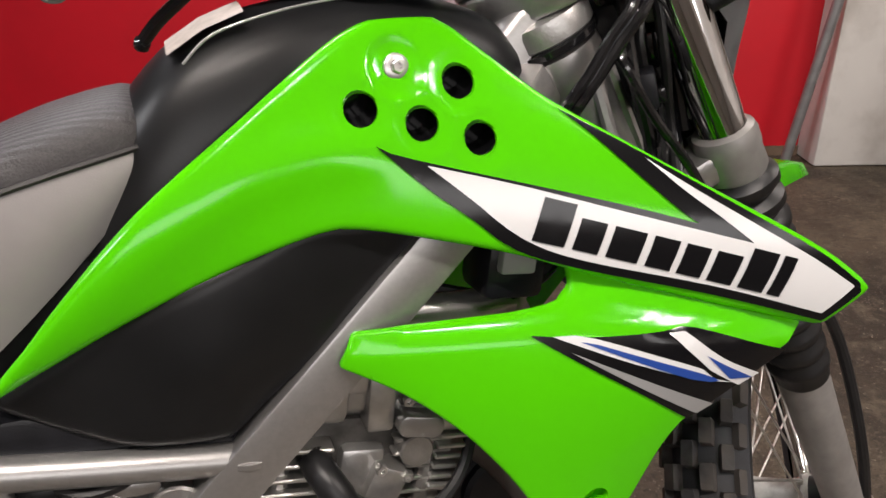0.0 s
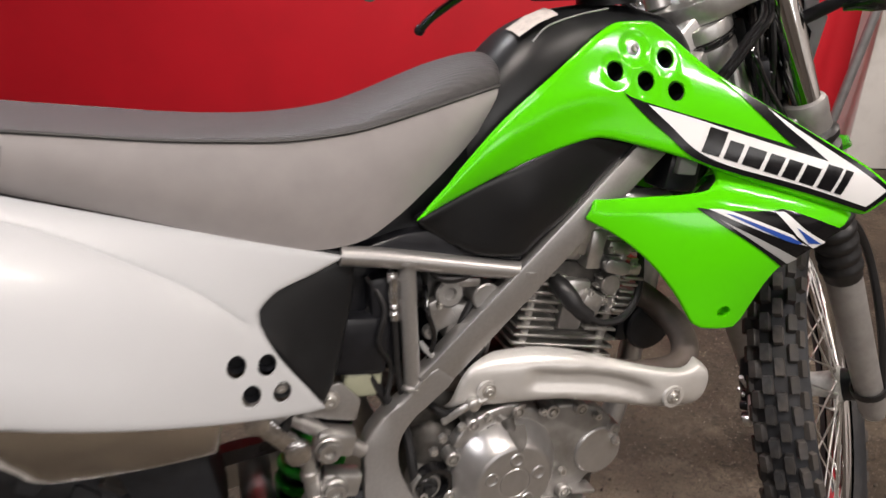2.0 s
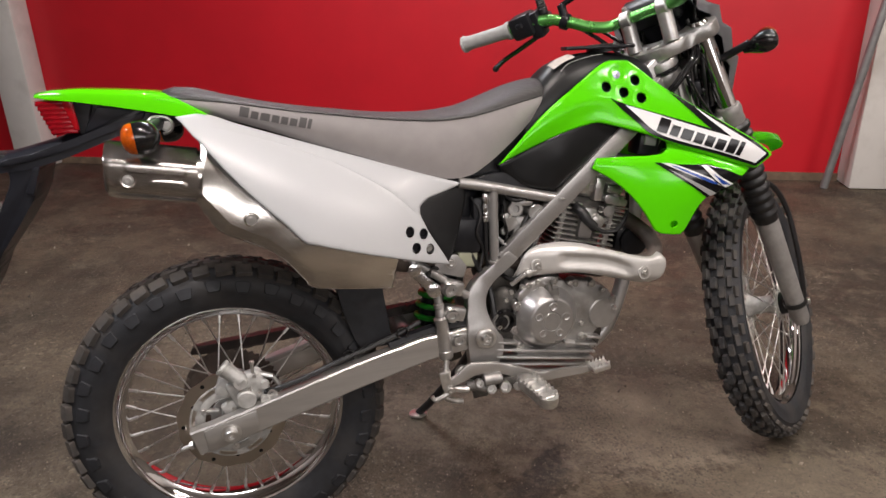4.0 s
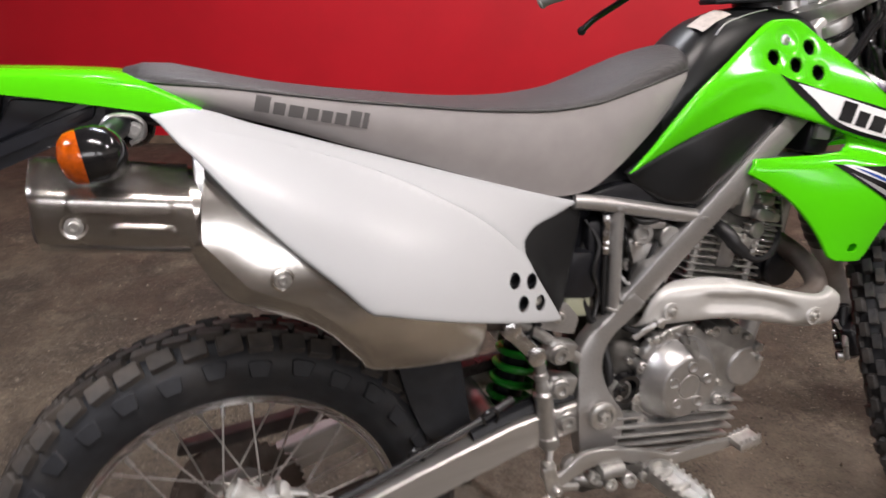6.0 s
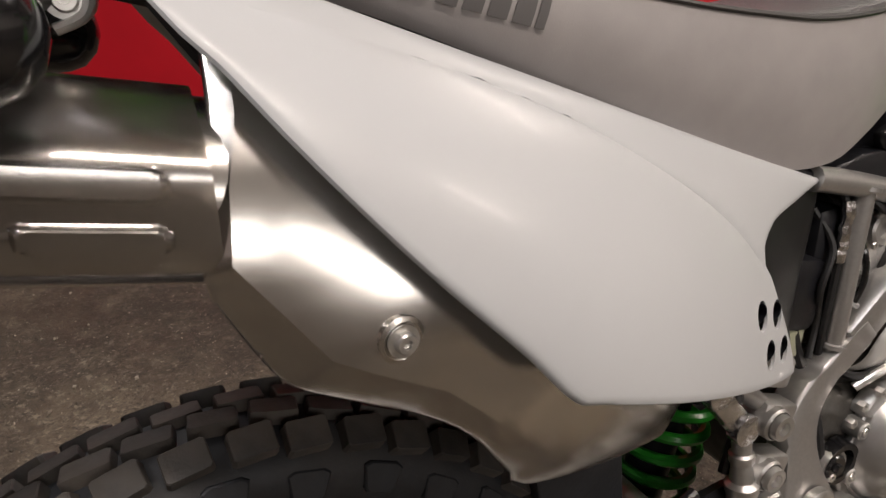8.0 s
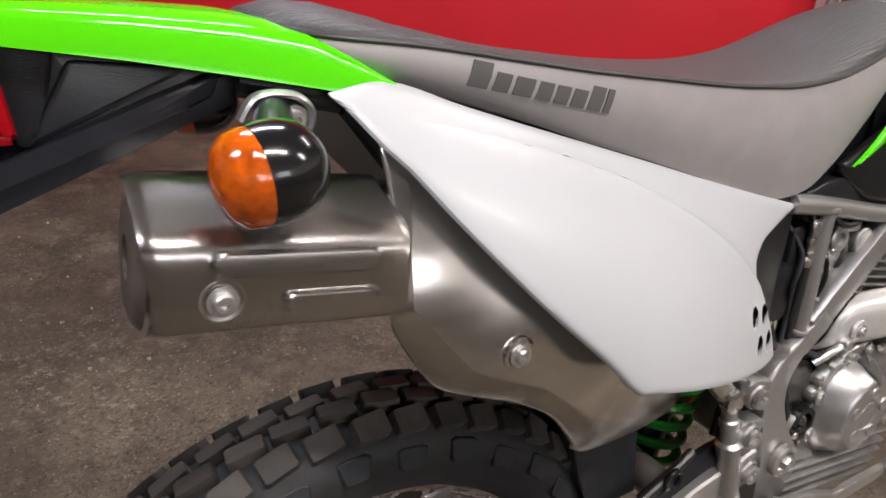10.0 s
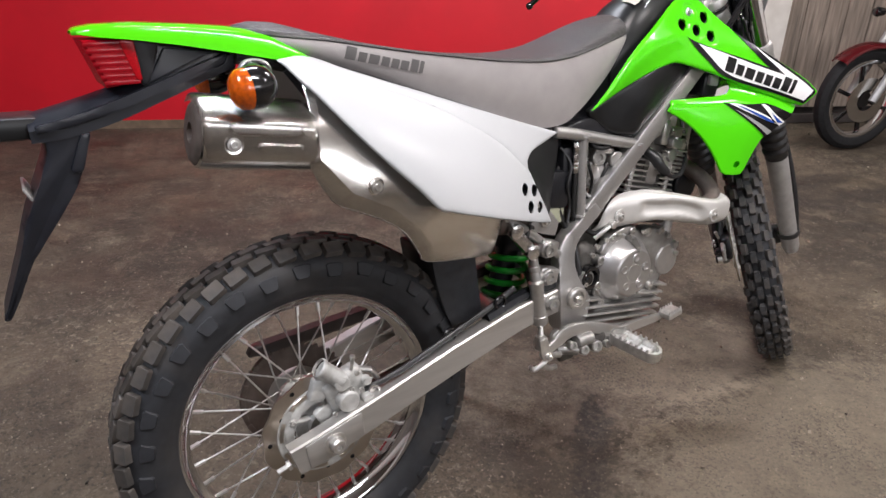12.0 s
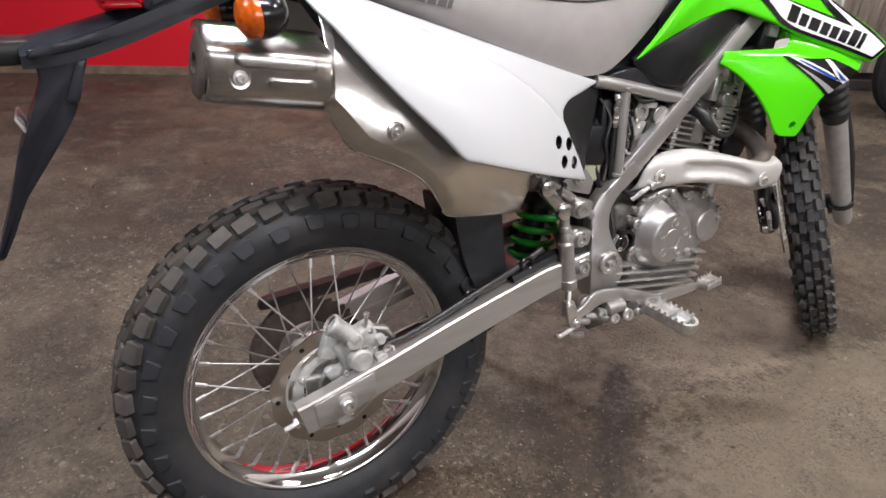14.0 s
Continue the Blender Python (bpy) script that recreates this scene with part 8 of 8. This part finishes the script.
for pts, r in (([(1.064, -0.040, 1.02), (1.052, -0.062, 0.992), (1.031, -0.062, 0.966), (1.013, -0.062, 0.944), (0.997, -0.060, 0.924), (0.985, -0.05, 0.90)], 0.0052),
               ([(1.054, -0.040, 1.02), (1.042, -0.062, 0.993), (1.021, -0.062, 0.967), (1.005, -0.062, 0.945), (0.989, -0.060, 0.926), (0.975, -0.05, 0.90)], 0.0046),
               ([(1.030, -0.050, 0.962), (1.034, -0.066, 0.945), (1.058, -0.066, 0.909), (1.094, -0.066, 0.866), (1.115, -0.062, 0.84)], 0.0040)):
    bm = bmesh.new()
    sweep(bm, spline(pts, 6), r, 10)
    part("brake_hose", bm, GLOSSBLACK, bike)
# brake line and guard on the right slider
bm = bmesh.new()
sweep(bm, spline([(0.085, -0.10, -0.40), (0.120, -0.112, -0.45), (0.128, -0.12, -0.52), (0.105, -0.122, -0.60), (0.080, -0.118, -0.68), (0.062, -0.108, -0.755)], 6), 0.0065, 10)
cable = part("speed_cable", bm, HOSE, bike, "black cable hanging down the fork leg", m=STEER)
bm = bmesh.new()
lathe(bm, [(-0.006, 0.0255), (-0.006, 0.0285), (0.006, 0.0285), (0.006, 0.0255)], (0.055, -0.088, -0.750), (0, 0, 1), 24)
part("cable_strap", bm, HOSE, cable, m=STEER)
bm = bmesh.new()
lathe(bm, [(0, 0.03), (0.02, 0.028), (0.022, 0.02), (0.022, 0)], (0.085, -0.045, -0.773), (0, -1, 0), 20)
part("speed_drive", bm, BLACK, cable, m=STEER)
# front fender, high over the tyre
bm = bmesh.new()
rings = []
for d, w, rise in ((-0.22, 0.045, -0.01), (-0.12, 0.055, 0.0), (0.0, 0.062, 0.008), (0.10, 0.085, 0.010), (0.20, 0.105, 0.008), (0.28, 0.106, 0.0), (0.34, 0.098, -0.010), (0.39, 0.078, -0.020), (0.415, 0.045, -0.026)):
    f = 0.06 + d * math.cos(RAKE)
    u = -0.255 - d * math.sin(RAKE) + rise
    top = [(f + 0.012 * (1 - t * t), w * t, u + 0.003 - 0.018 * abs(t) ** 2.2) for t in (i / 6 - 1 for i in range(13))]
    rings.append([(f, -w * 1.03, u - 0.034)] + top + [(f, w * 1.03, u - 0.034)])
loft(bm, rings)
bmesh.ops.solidify(bm, geom=bm.faces[:], thickness=0.003)
part("front_fender", bm, GREEN, bike, "lime green front fender", smooth=60, m=STEER)


# ---- the other motorcycle by the board wall: only its front comes into view ----
def build_other_bike():
    m = pose(2.19, 2.72, 0, 0, 0, 188)
    root = tagged(empty("parked_motorcycle", m), "dark red road motorcycle parked by the board wall", "motorcycle")
    bm = bmesh.new()
    lathe(bm, [(-0.03, 0), (-0.03, 0.045), (-0.02, 0.05), (0.02, 0.05), (0.03, 0.045), (0.03, 0)], (0, 0, 0.29), (0, 1, 0), 24)
    wheel = part("front_wheel", bm, GLOSSBLACK, root, "black cast front wheel")
    bm = bmesh.new()
    lathe(bm, [(-0.022, 0.215), (-0.035, 0.235), (-0.036, 0.262), (-0.02, 0.285), (0, 0.29), (0.02, 0.285), (0.036, 0.262), (0.035, 0.235), (0.022, 0.215)], (0, 0, 0.29), (0, 1, 0), 64)
    part("tyre", bm, OLDRUBBER, wheel)
    bm = bmesh.new()
    lathe(bm, [(-0.024, 0.220), (-0.026, 0.212), (-0.02, 0.195), (0, 0.19), (0.02, 0.195), (0.026, 0.212), (0.024, 0.220)], (0, 0, 0.29), (0, 1, 0), 64)
    part("rim", bm, CHROME, wheel)
    for k in range(6):
        a = radians(60 * k + 12)
        bm = bmesh.new()
        beam(bm, (0.04 * math.cos(a), 0, 0.29 + 0.04 * math.sin(a)), (0.20 * math.cos(a + 0.12), 0, 0.29 + 0.20 * math.sin(a + 0.12)), 0.022, 0.02, 0.005, up=(0, 1, 0))
        part("wheel_spoke", bm, GLOSSBLACK, wheel)
    bm = bmesh.new()
    lathe(bm, [(-0.0015, 0.06), (-0.0015, 0.125), (0.0015, 0.125), (0.0015, 0.06)], (0, 0.045, 0.29), (0, 1, 0), 40)
    part("brake_disc", bm, STEEL, wheel)
    bm = bmesh.new()
    lathe(bm, [(-0.055, 0.285), (-0.05, 0.300), (-0.03, 0.310), (0, 0.313), (0.03, 0.310), (0.05, 0.300), (0.055, 0.285)], (0, 0, 0.29), (0, 1, 0), 30, 100, -55)
    bmesh.ops.solidify(bm, geom=bm.faces[:], thickness=0.003)
    part("fender", bm, RED2, root, "dark red front fender")
    for s in (-1, 1):
        bm = bmesh.new()
        rod(bm, (0.0, s * 0.085, 0.29), (-0.28, s * 0.085, 0.88), 0.022, 16)
        part("fork_leg", bm, POLE, root)
    bm = bmesh.new()
    lathe(bm, [(-0.10, 0.0), (-0.09, 0.05), (-0.04, 0.085), (0.0, 0.09), (0.012, 0.085), (0.02, 0.0)], (-0.13, 0, 0.80), (1, 0, -0.05), 28)
    part("headlamp", bm, CHROME, root)
    for s in (-1, 1):
        bm = bmesh.new()
        rod(bm, (-0.18, s * 0.08, 0.76), (-0.17, s * 0.16, 0.74), 0.007, 8)
        lathe(bm, [(-0.03, 0), (-0.02, 0.022), (0.02, 0.028), (0.035, 0.02), (0.04, 0)], (-0.165, s * 0.18, 0.74), (1, 0, 0), 16)
        part("indicator", bm, GLOSSBLACK, root)


build_other_bike()
